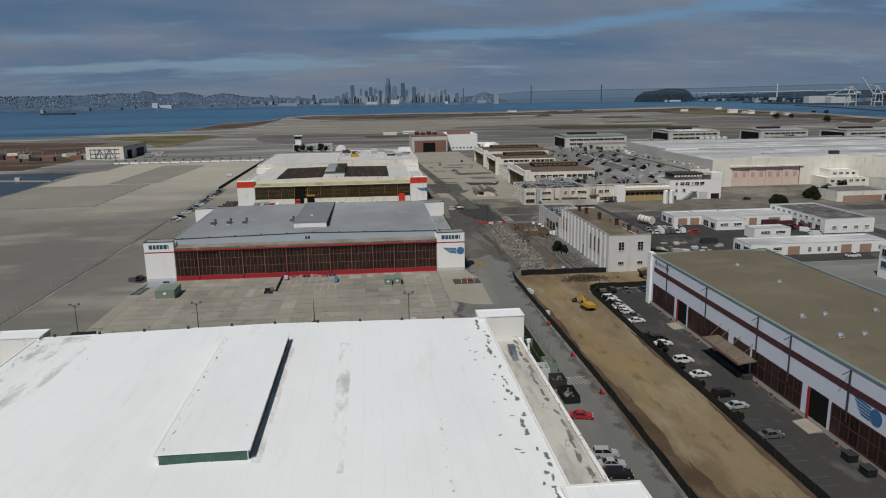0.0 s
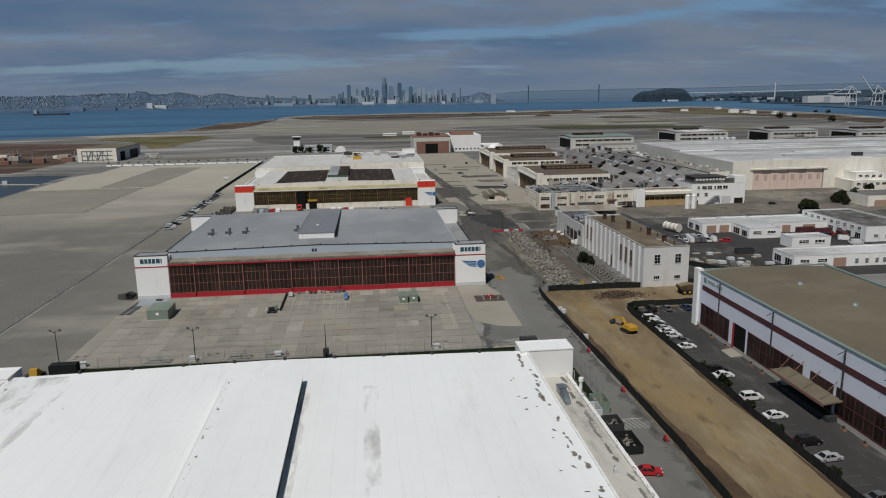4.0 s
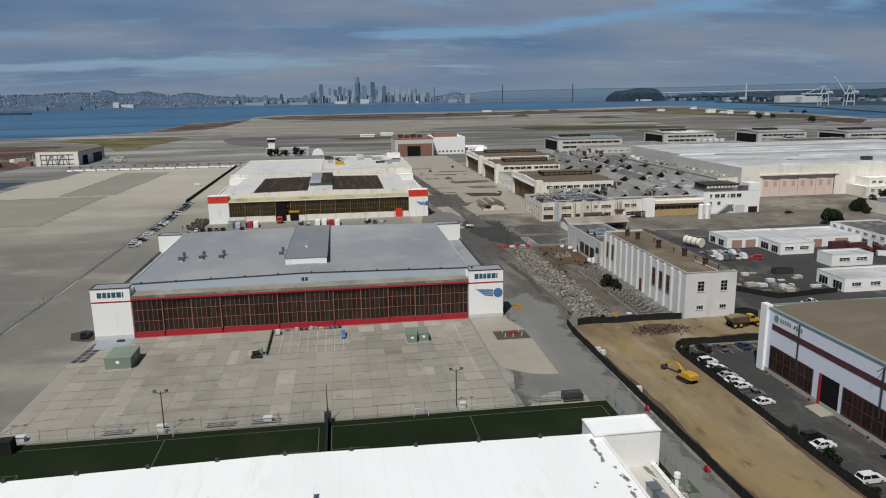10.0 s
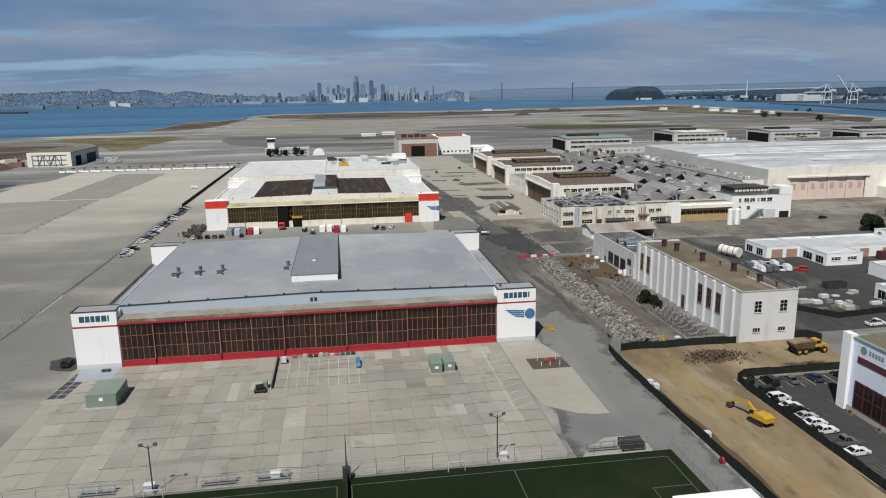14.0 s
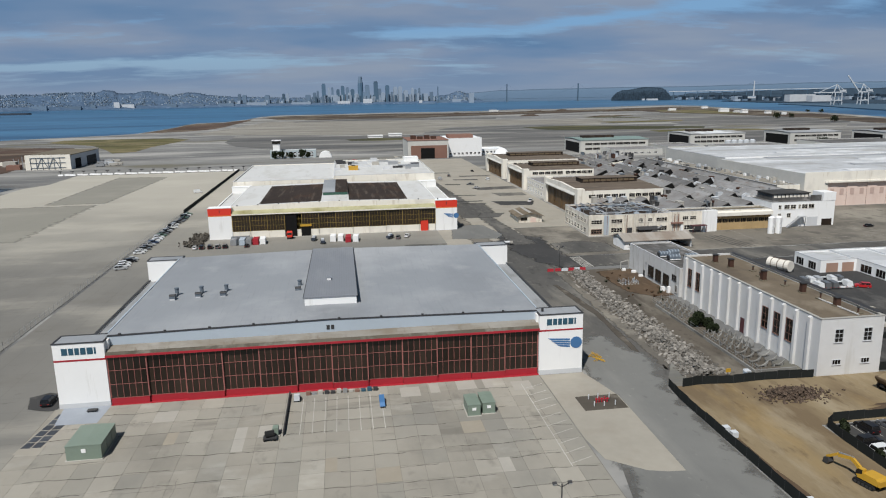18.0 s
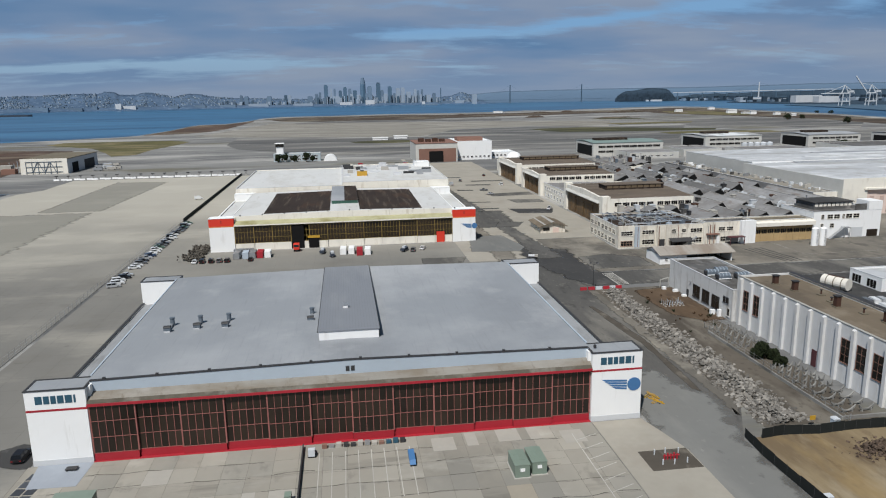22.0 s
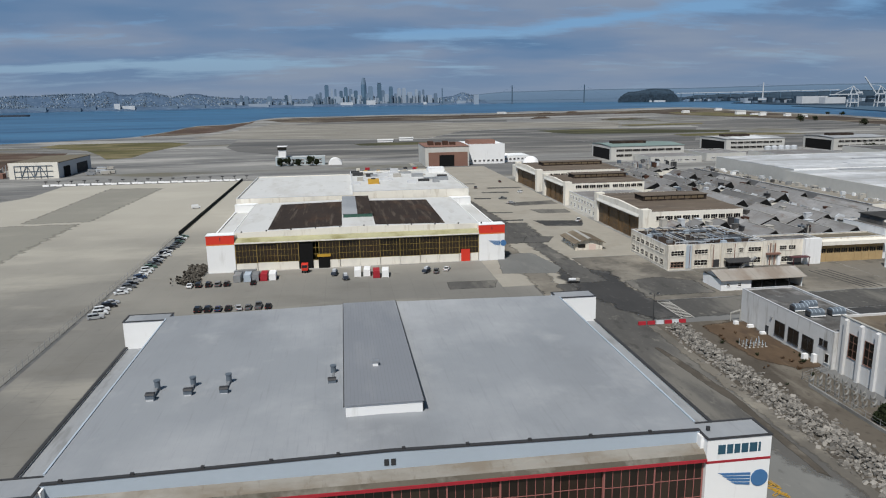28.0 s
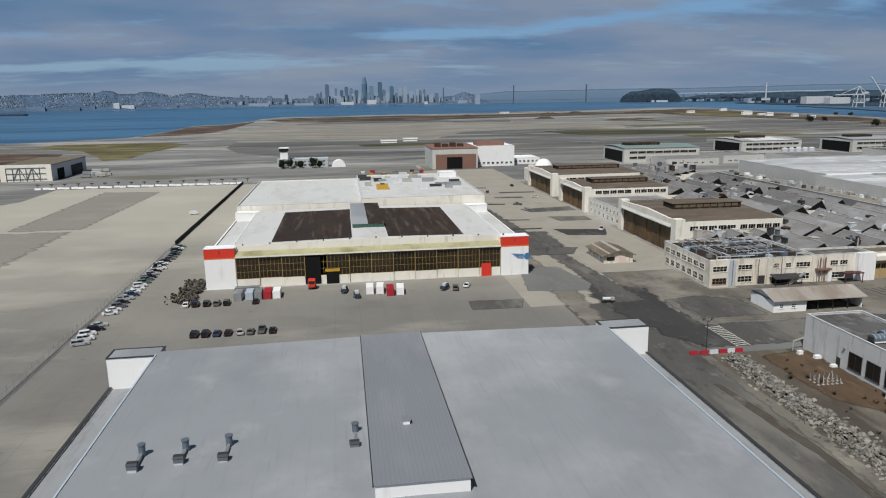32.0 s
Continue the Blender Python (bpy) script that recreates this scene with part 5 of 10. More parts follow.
# rooftop equipment on the grey hangar
for x, yv, yp in ((-64.7, 287.3, 291.6), (-58.6, 288.3, 292.0), (-52.4, 287.9, 292.4), (-33.6, 288.6, 293.2)):
    t = thing("roof_vent_unit", (x, yv, 15.0), "boxy steel fan unit with a round exhaust stack", "roof vent", group="vents on the grey roof")
    part("curb", B().box(x - 0.6, x + 0.6, yv - 0.5, yv + 0.5, 14.9, 15.35), M["grey_wall"], t)
    part("fan_housing", B().box(x - 0.7, x + 0.7, yv - 0.55, yv + 0.55, 15.35, 16.0), M["steel_dark"], t)
    part("hood", B().prism_x([(yv - 0.65, 16.0), (yv + 0.65, 16.0), (yv + 0.4, 16.3), (yv - 0.4, 16.3)], x - 0.75, x + 0.75), M["dark"], t)
    part("duct", B().box(x - 0.05, x + 0.4, yv + 0.55, yp, 15.2, 15.6), M["steel"], t)
    part("stack", B().cyl((x + 0.2, yp, 14.9), (x + 0.2, yp, 16.7), 0.5, n=14).cyl((x + 0.2, yp, 16.7), (x + 0.2, yp, 16.9), 0.6, n=14), M["steel_dark"], t)
t = thing("roof_light", (-25.6, 291.3, 16.8), "small white skylight box on the monitor roof", "roof vent")
part("box", B().box(-26.1, -25.1, 290.8, 291.8, 17.0, 17.8), M["white_wall"], t)
part("cap", B().box(-26.25, -24.95, 290.65, 291.95, 17.8, 17.95), M["steel"], t)
# building number on the fascia as two plain bars
part("number_bar", B().box(-25.9, -25.2, 260.82, 260.895, 13.5, 14.5), M["dark"], hangar_mid)
part("number_bar", B().box(-24.9, -24.2, 260.82, 260.895, 13.5, 14.5), M["dark"], hangar_mid)

# taller block behind the far hangar
for x0, x1, h, roof in ((-83, -26, 17.0, "white_roof"), (-25.9, 33, 18.6, "grey_roof")):
    t = flat_block("hangar_annex", x0, x1, 524, 622, h, "cream_wall", "aged_white", "tall white flat-roofed block joined behind the hangar")
t = flat_block("stair_tower", 22, 32, 604, 614, 21, "white_wall", "white_roof", "small white rooftop stair tower")

def container(x, y, yaw, colour, l=6.1, h=2.6, z=0.02):
    t = thing("shipping_container", (0, 0, 0), "corrugated %s steel container on concrete" % colour[1], "container")
    n = int(l / 0.5)
    side = [(-l / 2 + l * (i + f) / n, 1.19 if k else 1.12) for i in range(n) for f, k in ((0.0, 0), (0.2, 0), (0.3, 1), (0.8, 1), (0.9, 0))]
    ring = [(x, -y) for x, y in side] + [(l / 2, -1.12), (l / 2, 1.12)] + [(x, y) for x, y in reversed(side)]
    b = B().prism(ring, 0.1, h - 0.08)
    part("shell", b, M[colour[0]], t)
    part("roof_panel", B().box(-l / 2, l / 2, -1.2, 1.2, h - 0.08, h), M[colour[0]], t)
    fr = B()
    for sx in (-1, 1):
        for sy in (-1, 1):
            fr.box(sx * l / 2 - 0.09, sx * l / 2 + 0.09, sy * 1.17 - 0.08, sy * 1.17 + 0.08, 0, h)
    part("corner_posts", fr, M[colour[0]], t)
    for s in (-1, 1):
        part("door", B().box(l / 2 + 0.005, l / 2 + 0.06, s * 0.57 - 0.53, s * 0.57 + 0.53, 0.15, h - 0.12), M[colour[0]], t)
    t.matrix_basis = pose(x, y, z, 0, 0, yaw)
    return t




# ---- warehouse with the blue-grey wall ----
WX = 84.6
wh = thing("warehouse", (103, 130, 0), "long pale blue-grey warehouse with maroon doors and a tan roof", "warehouse")
part("wall_west", B().box(WX, WX + 0.5, 20, 207.5, 0, 15.6), M["blue_wall"], wh)
part("wall_north", B().box(WX + 0.5, 121.8, 207, 207.5, 0, 15.6), M["blue_wall"], wh)
part("wall_south", B().box(WX + 0.5, 121.8, 20, 20.5, 0, 15.6), M["blue_wall"], wh)
part("wall_east", B().box(121.8, 122.3, 20, 207.5, 0, 15.6), M["blue_wall"], wh)
part("roof", B().prism_y([(85.1, 15.2), (103, 15.9), (121.8, 15.2), (121.8, 15.4), (103, 16.1), (85.1, 15.4)], 20.5, 207), M["tan_roof"], wh)
part("coping", B().box(84.4, 85.2, 19.8, 207.7, 15.6, 15.85).box(121.7, 122.5, 19.8, 207.7, 15.6, 15.85).box(85.2, 121.7, 207.0, 207.7, 15.6, 15.85), M["teal"], wh)
part("plinth", B().box(WX - 0.12, WX - 0.002, 20, 207.3, 0, 1.2), M["concrete"], wh)
part("corner_pier", B().box(83.9, 85.4, 205.6, 208.0, 0, 16.3), M["white_wall"], wh)
part("maroon_band", B().box(WX - 0.06, WX - 0.003, 30, 204, 10.9, 12.3), M["maroon"], wh, "maroon painted band")
for y0, y1, glazed in ((188.5, 203.8, 1), (180.3, 186.2, 0), (157.0, 179.0, 1), (146.8, 154.0, 1), (126.5, 145.5, 1), (118.0, 124.2, 0), (96.0, 116.8, 1), (78, 94, 1), (70, 76, 0), (48, 68, 1)):
    if glazed:
        n = max(3, round((y1 - y0) / 2.6))
        f = B().box(WX - 0.14, WX - 0.004, y0, y1, 1.2, 1.5).box(WX - 0.14, WX - 0.004, y0, y1, 6.8, 7.1).box(WX - 0.14, WX - 0.004, y0, y1, 4.2, 4.4)
        for i in range(n + 1):
            yy = y0 + (y1 - y0) * i / n
            f.box(WX - 0.16, WX - 0.004, yy - 0.11, yy + 0.11, 1.2, 7.1)
            if i < n:
                f.box(WX - 0.1, WX - 0.004, yy + (y1 - y0) / n / 2 - 0.05, yy + (y1 - y0) / n / 2 + 0.05, 1.5, 6.8)
        d = part("glazed_door", f, M["maroon"], wh, "maroon steel-framed glazed dock door")
        for i in range(n):
            yy = y0 + (y1 - y0) * i / n
            part("pane", B().box(WX - 0.08, WX - 0.003, yy + 0.12, yy + (y1 - y0) / n - 0.12, 1.5, 6.8), M["glass_brown"], d)
    else:
        # no hole in the wall: a black panel gives the unlit doorway
        d = part("dock_door", B().box(WX - 0.1, WX - 0.004, y0, y1, 0.1, 7.2), M["black"], wh, "black panel for an unlit dock doorway")
        part("door_jamb", B().box(WX - 0.3, WX - 0.11, y1 - 0.6, y1, 0.1, 7.2), M["red"], d, "dark red door jamb")
        part("ramp", B().prism_y([(WX - 3.2, 0.1), (WX - 0.31, 0.1), (WX - 0.31, 0.5)], y0 + 0.3, y1 - 0.3), M["pad"], d)
for y in (112.6, 131.3, 144.1, 156.5, 169.1, 181.5, 194):
    if y in (156.5, 181.5):
        continue
    dp = part("downpipe", B().box(WX - 0.34, WX - 0.12, y - 0.13, y + 0.13, 5.0, 15.2), M["dark"], wh, "dark downpipe with outreach bracket")
    part("bracket", B().bar((WX - 0.3, y, 15.1), (WX - 1.6, y + 0.3, 14.3), 0.12), M["dark"], dp)
aw = part("awning", B().prism_y([(80.4, 4.3), (84.58, 4.75), (84.58, 5.0), (80.4, 4.6)], 143.5, 161.8), M["tan_roof"], wh, "rusty tan loading dock awning")
part("awning_edge", B().box(80.25, 80.39, 143.4, 161.9, 4.1, 4.75), M["brick"], aw)
for y in (145.5, 151, 156.5, 160.5):
    part("tie_rod", B().bar((81, y, 4.65), (84.55, y + 0.2, 8.2), 0.09), M["brick"], aw)
# the shade under the awning is put into the dock's dark colour
part("dock", B().box(82.4, 84.45, 144.5, 160.5, 0.085, 1.15), M["dark"], wh, "raised loading dock coloured dark for the awning's shade")
for i in range(5):
    part("emblem_bar", B().prism_x([(111.6 - 0.5 * i, 11.0 - 0.62 * i), (106.8, 10.6 - 0.55 * i), (106.8, 10.25 - 0.55 * i), (110.8 - 0.5 * i, 10.6 - 0.62 * i)], WX - 0.05, WX - 0.004), M["logo_blue"], wh)
part("emblem_disc", B().cyl((WX - 0.004, 105.4, 9.3), (WX - 0.08, 105.4, 9.3), 1.5, n=20), M["logo_blue"], wh)
part("sign_ring", B().cyl((WX - 0.004, 202.6, 13.9), (WX - 0.06, 202.6, 13.9), 0.85, n=18), M["teal"], wh, "grey round sign shape")
for i in range(10):
    if i != 5:
        part("sign_bar", B().box(WX - 0.05, WX - 0.004, 200.6 - i * 0.82, 201.15 - i * 0.82, 13.45, 14.35), M["teal"], wh)
for x, y in ((92.7, 141), (98.3, 141.4), (92.8, 128.1), (98, 128.1), (103.6, 168.4), (111, 142.5), (102.2, 187.4), (112, 115), (96, 108)):
    t = thing("roof_exhaust", (x, y, 15.6), "small steel exhaust fan on a tan roof", "roof vent", group="fans on the warehouse roof")
    part("curb", B().box(x - 0.6, x + 0.6, y - 0.6, y + 0.6, 15.3, 16.1), M["concrete"], t)
    part("fan_hood", B().cyl((x, y, 16.1), (x, y, 16.6), 0.75, 0.55, 12), M["steel"], t)

# ---- long white building with pilasters ----
wb = thing("pilaster_building", (92, 279, 0), "long white building with pilasters and tall dark windows", "building")
part("wall", B().box(84.4, 100.2, 246, 246.5, 0, 13.7).box(84.4, 84.9, 246.5, 311.5, 0, 13.7).box(99.7, 100.2, 246.5, 311.5, 0, 13.7).box(84.4, 100.2, 311.5, 312, 0, 13.7), M["wb_wall"], wb)
part("dark_gutter", B().box(99.7, 101.3, 248, 312.1, 13.4, 13.9), M["dark"], wb, "dark tarred gutter along the roof edge")
part("roof", B().box(84.9, 99.7, 246.5, 311.5, 12.9, 13.2), M["wb_roof"], wb)
part("coping", B().box(84.3, 85.0, 245.9, 312.1, 13.7, 13.85).box(99.6, 100.3, 245.9, 312.1, 13.7, 13.85).box(85.0, 99.6, 245.9, 246.6, 13.7, 13.85), M["concrete_pale"], wb)
for i in range(13):
    y = 249.5 + i * 5.0
    part("pilaster", B().box(83.75, 84.398, y - 0.45, y + 0.45, 0, 13.2).prism_y([(83.75, 13.2), (84.398, 13.2), (84.398, 13.6)], y - 0.45, y + 0.45), M["wb_wall"], wb)
windows(wb, "w", 84.398, [(y - 1.5, y + 1.5) for y in (257.0, 262.0, 267.0, 302, 307)], 4.8, 10.4, "glass", "brick", 2, 3)
windows(wb, "s", 245.998, [(88.0, 90.2), (95.2, 97.4)], 8.0, 11.2, "glass", "grey_wall", 2, 3)
windows(wb, "s", 245.998, [(88.0, 90.2), (95.2, 97.4)], 2.6, 3.9, "glass", "grey_wall", 3, 1)
part("door", B().box(84.3, 84.39, 276.2, 278, 0.1, 4.2), M["maroon"], wb)
for i, (x, y, h) in enumerate([(96.5, 250, 1.4), (95.5, 256, 2.2), (95.5, 262, 1.6), (94.8, 268, 2.6), (94.5, 275, 1.3), (92, 281, 2.8), (93.5, 285, 1.2), (91, 296, 2.6), (90, 303, 2.4), (95, 291, 1.4)]):
    t = thing("roof_stack", (x, y, 13.2), "rusty roof stack on the tan roof", "roof vent", group="stacks on the white building")
    part("base", B().box(x - 0.8, x + 0.8, y - 0.8, y + 0.8, 13.1, 13.5), M["tan_roof"], t)
    part("pipe", B().cyl((x, y, 13.5), (x, y, 13.2 + h), 0.2, n=10) if h < 1.7 else B().box(x - 0.6, x + 0.6, y - 0.6, y + 0.6, 13.5, 13.2 + h), M["rust_dark"], t)
    part("cap", B().cyl((x, y, 13.2 + h), (x, y, 13.35 + h), 0.4, n=10) if h < 1.7 else B().box(x - 0.8, x + 0.8, y - 0.8, y + 0.8, 13.2 + h, 13.4 + h), M["dark"], t)
part("roof_pipe", B().bar((95.5, 248.5, 13.45), (95, 262, 13.45), 0.25), M["wb_wall"], wb, "white roof pipe run")
wb2 = flat_block("white_annex", 83.4, 99, 312.2, 352, 9.3, "annex_wall", "dark_roof", "lower white annex with roof machines")
windows(wb2, "w", 83.395, spread(318.5, 336, 3, 4.4), 1.2, 5.2, "glass", "dark", 2, 1)
windows(wb2, "w", 83.395, [(314.2, 315.6), (315.9, 317.2)], 4.6, 6.4, "glass", "dark", 1, 1)
windows(wb2, "w", 83.395, [(313.2, 314.8)], 1.0, 3.4, "glass", "annex_wall", 1, 1)
part("side_door", B().box(83.3, 83.39, 338, 339.4, 0.05, 2.4), M["dark"], wb2)
part("wall_lamp", B().box(82.9, 83.39, 336.6, 337, 5.2, 5.6), M["steel"], wb2)
for x, y in ((87, 331), (91, 333), (88, 326), (94, 326)):
    t = thing("roof_tank_unit", (x, y, 8.8), "blue-grey rooftop tank unit with pipes", "roof machine", group="machines on the annex")
    prof = [(y + 1.15 * math.cos(a), 10.0 + 0.75 * math.sin(a)) for a in [k * math.pi / 8 for k in range(9)]]
    part("casing", B().prism_x([(y - 1.15, 9.2), (y + 1.15, 9.2)] + prof, x - 1.9, x + 1.9), M["steel_dark"], t, "blue-grey round-topped casing")
    for q in range(4):
        part("rib", B().prism_x([(a, z + 0.06) for a, z in prof] + [(a, z - 0.02) for a, z in prof[::-1]], x - 1.7 + q * 1.1, x - 1.55 + q * 1.1), M["steel_blue"], t)
    part("cradle", B().box(x - 1.8, x + 1.8, y - 1.0, y + 1.0, 8.75, 9.2), M["dark"], t)
    part("intake", B().box(x - 2.25, x - 1.91, y - 0.8, y + 0.8, 9.3, 10.3), M["dark"], t)
    part("service_pipe", B().bar((x - 2, y - 1.3, 9.2), (x + 2, y - 1.3, 9.2), 0.22), M["white_wall"], t)
# low shed with open side
sh = thing("open_shed", (108, 387, 0), "low white shed with a grey metal roof and open front", "shed")
part("wall", B().box(93.2, 93.5, 380.8, 393, 0, 4).box(93.5, 104, 380.8, 381.1, 0, 3.6).box(93.5, 122.8, 392.7, 393, 0, 3.6).box(122.5, 122.8, 381.1, 392.7, 0, 3.6), M["white_wall"], sh)
part("roof", B().prism_x([(379.8, 3.6), (387, 5.6), (394, 3.6), (394, 3.8), (387, 5.85), (379.8, 3.8)], 92.6, 123.6), M["shed_roof"], sh)
part("gable", B().prism_x([(380.8, 3.6), (393, 3.6), (387, 5.4)], 93.2, 93.45), M["white_wall"], sh)
for x in (108, 113, 118):
    part("post", B().box(x - 0.12, x + 0.12, 381, 381.24, 0, 3.7), M["dark"], sh)
windows(sh, "s", 380.795, [(95, 96.4), (99, 100.4)], 1.3, 2.5)
# little hut with tan roof
hu = thing("hut", (72, 460, 0), "small stained cream hut with a dark brown gabled roof", "hut")
part("wall", B().box(66, 78, 451, 469, 0, 3.2), M["stained_cream"], hu)
part("gable", B().prism_y([(66, 3.2), (78, 3.2), (72, 5.0)], 451, 451.3), M["stained_cream"], hu)
part("roof", B().prism_y([(65.0, 2.95), (72, 5.05), (79.0, 2.95), (79.0, 3.15), (72, 5.27), (65.0, 3.15)], 449.8, 470), M["wb_roof"], hu, "dark brown sheet roof")
part("ridge_strip", B().prism_y([(71.1, 5.03), (72, 5.3), (72.9, 5.03), (72.9, 5.09), (72, 5.37), (71.1, 5.09)], 449.9, 469.9), M["concrete_pale"], hu, "pale strip along the ridge")
part("roof_strip", B().prism_y([(67.6, 3.96), (68.3, 4.17), (68.3, 4.23), (67.6, 4.02)], 449.9, 469.9), M["concrete_pale"], hu)
part("front_window", B().box(67.2, 70.4, 450.9, 450.99, 1.1, 2.6), M["glass"], hu)
windows(hu, "w", 65.99, spread(452, 468, 4, 1.6), 1.2, 2.5)
part("door", B().box(72, 75, 450.9, 450.99, 0.05, 2.4), M["pink"], hu)

# ---- row of smaller hangars ----
def row_hangar(y0, y1, x1, h=14.8):
    t = thing("row_hangar", ((100 + x1) / 2, (y0 + y1) / 2, 0), "cream hangar with tall dark doors and brown roof monitor", "hangar", group="row of cream hangars")
    ym = (y0 + y1) / 2
    part("side_wall", B().box(100, x1, y0, y0 + 0.5, 0, h - 1), M["cream_wall"], t)
    part("side_wall", B().box(100, x1, y1 - 0.5, y1, 0, h - 1), M["cream_wall"], t)
    part("rear_wall", B().box(x1 - 0.5, x1, y0 + 0.5, y1 - 0.5, 0, h - 1), M["cream_wall"], t)
    part("pier", B().box(99.0, 103, y0 - 0.3, y0 + 4, 0, h), M["cream_wall"], t)
    part("pier", B().box(99.0, 103, y1 - 4, y1 + 0.3, 0, h), M["cream_wall"], t)
    part("header", B().prism_x([(y0 + 4, 11.2), (y1 - 4, 11.2), (y1 - 4, h - 0.6), (ym, h + 0.4), (y0 + 4, h - 0.6)], 99.2, 100.4), M["cream_wall"], t)
    part("canopy", B().prism_y([(99.19, 12.3), (99.19, 11.2), (98.2, 11.0), (98.2, 11.3)], y0 + 4, y1 - 4), M["gutter_deck"], t)
    n = 8
    w = (y1 - y0 - 8) / n
    for i in range(n):
        a = y0 + 4 + i * w
        xx = 100.1 + (0.25 if i % 2 else 0)
        f = B()
        for k in range(6):
            f.box(xx - 0.06, xx + 0.02, a + k * w / 5 - 0.07, a + k * w / 5 + 0.07, 0, 11.2)
        for k in range(6):
            f.box(xx - 0.05, xx + 0.02, a, a + w, k * 2.2, k * 2.2 + 0.13)
        leaf = part("door_leaf", f, M["muntin_brown"], t)
        part("pane", B().box(xx, xx + 0.1, a + 0.05, a + w - 0.05, 0.1, 11.2), M["door_brown"], leaf)
    part("roof", B().prism_x([(y0 + 0.2, h - 1.2), (ym, h - 0.2), (y1 - 0.2, h - 1.2), (y1 - 0.2, h - 1.0), (ym, h), (y0 + 0.2, h - 1.0)], 100.4, x1 + 0.3), M["hangar_roof"], t)
    mon = part("roof_monitor", B().box(110, x1 - 4, ym - 5, ym + 5, h - 0.6, h + 2.2), M["brown_roof"], t, "dark brown clerestory monitor")
    part("monitor_roof", B().box(109.6, x1 - 3.6, ym - 5.4, ym + 5.4, h + 2.2, h + 2.4), M["hangar_roof"], mon)
    for q in range(9):
        x = 111 + q * (x1 - 116) / 9
        part("pane", B().box(x, x + (x1 - 116) / 9 - 0.5, ym - 5.06, ym - 5.0, h + 0.6, h + 1.9), M["pane_tan"], mon)
    windows(t, "s", y0 - 0.005, spread(105, (105 + x1) / 2, 5, (x1 - 105) / 10 - 0.4) + spread((105 + x1) / 2 + 1.5, x1 - 1, 5, (x1 - 109) / 10 - 0.4), 9.8, 11.9, "glass", "cream_wall", 3, 1)
    windows(t, "s", y0 - 0.005, spread(106, x1 - 2, 10, 2.2), 2.2, 4.6, "glass", "cream_wall", 3, 2)
    return t


row_hangar(459, 520, 146)
row_hangar(570, 618, 148, 13.8)
row_hangar(633, 694, 158)
lk = flat_block("link_block", 101, 140, 521, 569, 8.8, "cream_wall", "saw_roof", "cream two-storey link block between hangars")
windows(lk, "w", 100.995, spread(523, 567, 9, 2.6), 5.2, 7.2)
windows(lk, "w", 100.995, spread(523, 567, 7, 2.6), 1.2, 3.4)
# dome behind the row
t = thing("radome", (118, 720, 0), "white radar dome on a low base", "dome")
part("base", B().box(106, 132, 708, 732, 0, 9), M["cream_wall"], t)
part("dome", B().dome((118, 720, 9), 7, 7.5, 16, 6), M["white_wall"], t, smooth=True)

# ---- two-storey white block, sawtooth sheds ----
rb = flat_block("workshop_block", 88.5, 127.5, 412, 446, 9.2, "stained_cream", "brown_roof", "weathered cream two-storey workshop with open pipe racks on the roof", parapet=0.8)
windows(rb, "w", 88.495, spread(414, 445, 7, 3.4), 5.4, 7.4, "glass", "cream_wall", 3, 2)
windows(rb, "w", 88.495, spread(414, 445, 7, 3.2), 1.0, 3.4, "glass", "cream_wall", 3, 2)
part("front_bay", B().box(88.4, 95.4, 410.6, 411.99, 0, 9.5), M["stained_cream"], rb)
windows(rb, "s", 410.595, [(89.4, 94.6)], 5.4, 7.4, "glass", "cream_wall", 4, 2)
windows(rb, "s", 410.595, [(89.4, 94.6)], 1.0, 3.2, "glass", "door_tan", 4, 2)
part("recess", B().box(95.6, 98.4, 411.9, 411.99, 0.1, 9.0), M["steel_blue"], rb, "blue-grey recessed stair panel")
windows(rb, "s", 411.995, [(99.4, 104.8), (112.4, 114.6), (117, 119.2), (121, 126.4)], 5.4, 7.2, "glass", "cream_wall", 4, 2)
windows(rb, "s", 411.995, [(99.4, 104.8), (121, 126.4)], 1.0, 3.2, "glass", "cream_wall", 4, 2)
# dark panels on the wall face paint the shade inside the doorways
part("doorway", B().box(107.2, 109.6, 411.9, 411.99, 0.05, 3.0), M["dark"], rb, "dark panel for an unlit doorway")
part("doorway", B().box(112.4, 119.6, 411.9, 411.99, 0.05, 2.4), M["glass_brown"], rb, "dark panel for a shaded workshop doorway")
for x in (98.7, 106, 110.4, 127.2):
    part("buttress", B().box(x - 0.4, x + 0.4, 411.3, 411.89, 0, 9.3), M["stained_cream"], rb)
st_ = part("lean_to", B().prism_x([(407.5, 2.6), (411.25, 3.5), (411.25, 3.3), (407.5, 2.4)], 111, 121), M["dark"], rb, "small dark lean-to awning over a stair")
for x in (111.2, 116, 120.8):
    part("lean_to_post", B().box(x - 0.08, x + 0.08, 407.7, 407.86, 0.02, 2.5), M["dark"], st_)
part("outside_stair", B().prism_y([(116, 0.05), (122.5, 4.2), (122.5, 3.8), (117, 0.05)], 408.4, 409.6), M["steel"], rb)
for x in (97.5, 107, 115.6):
    part("downpipe", B().box(x - 0.09, x + 0.09, 411.75, 411.98, 0.2, 8.8), M["brick"], rb)
wg = flat_block("workshop_wing", 127.7, 149.5, 411.4, 421, 9.6, "stained_cream", "dark_roof", "stained cream two-storey workshop wing with rusty pipes", parapet=0.6)
windows(wg, "s", 411.395, [(133.5, 136.5), (137.2, 140.2)], 5.6, 7.4, "glass", "cream_wall", 3, 2)
windows(wg, "s", 411.395, [(134.5, 139.5)], 1.0, 3.2, "glass", "cream_wall", 4, 2)
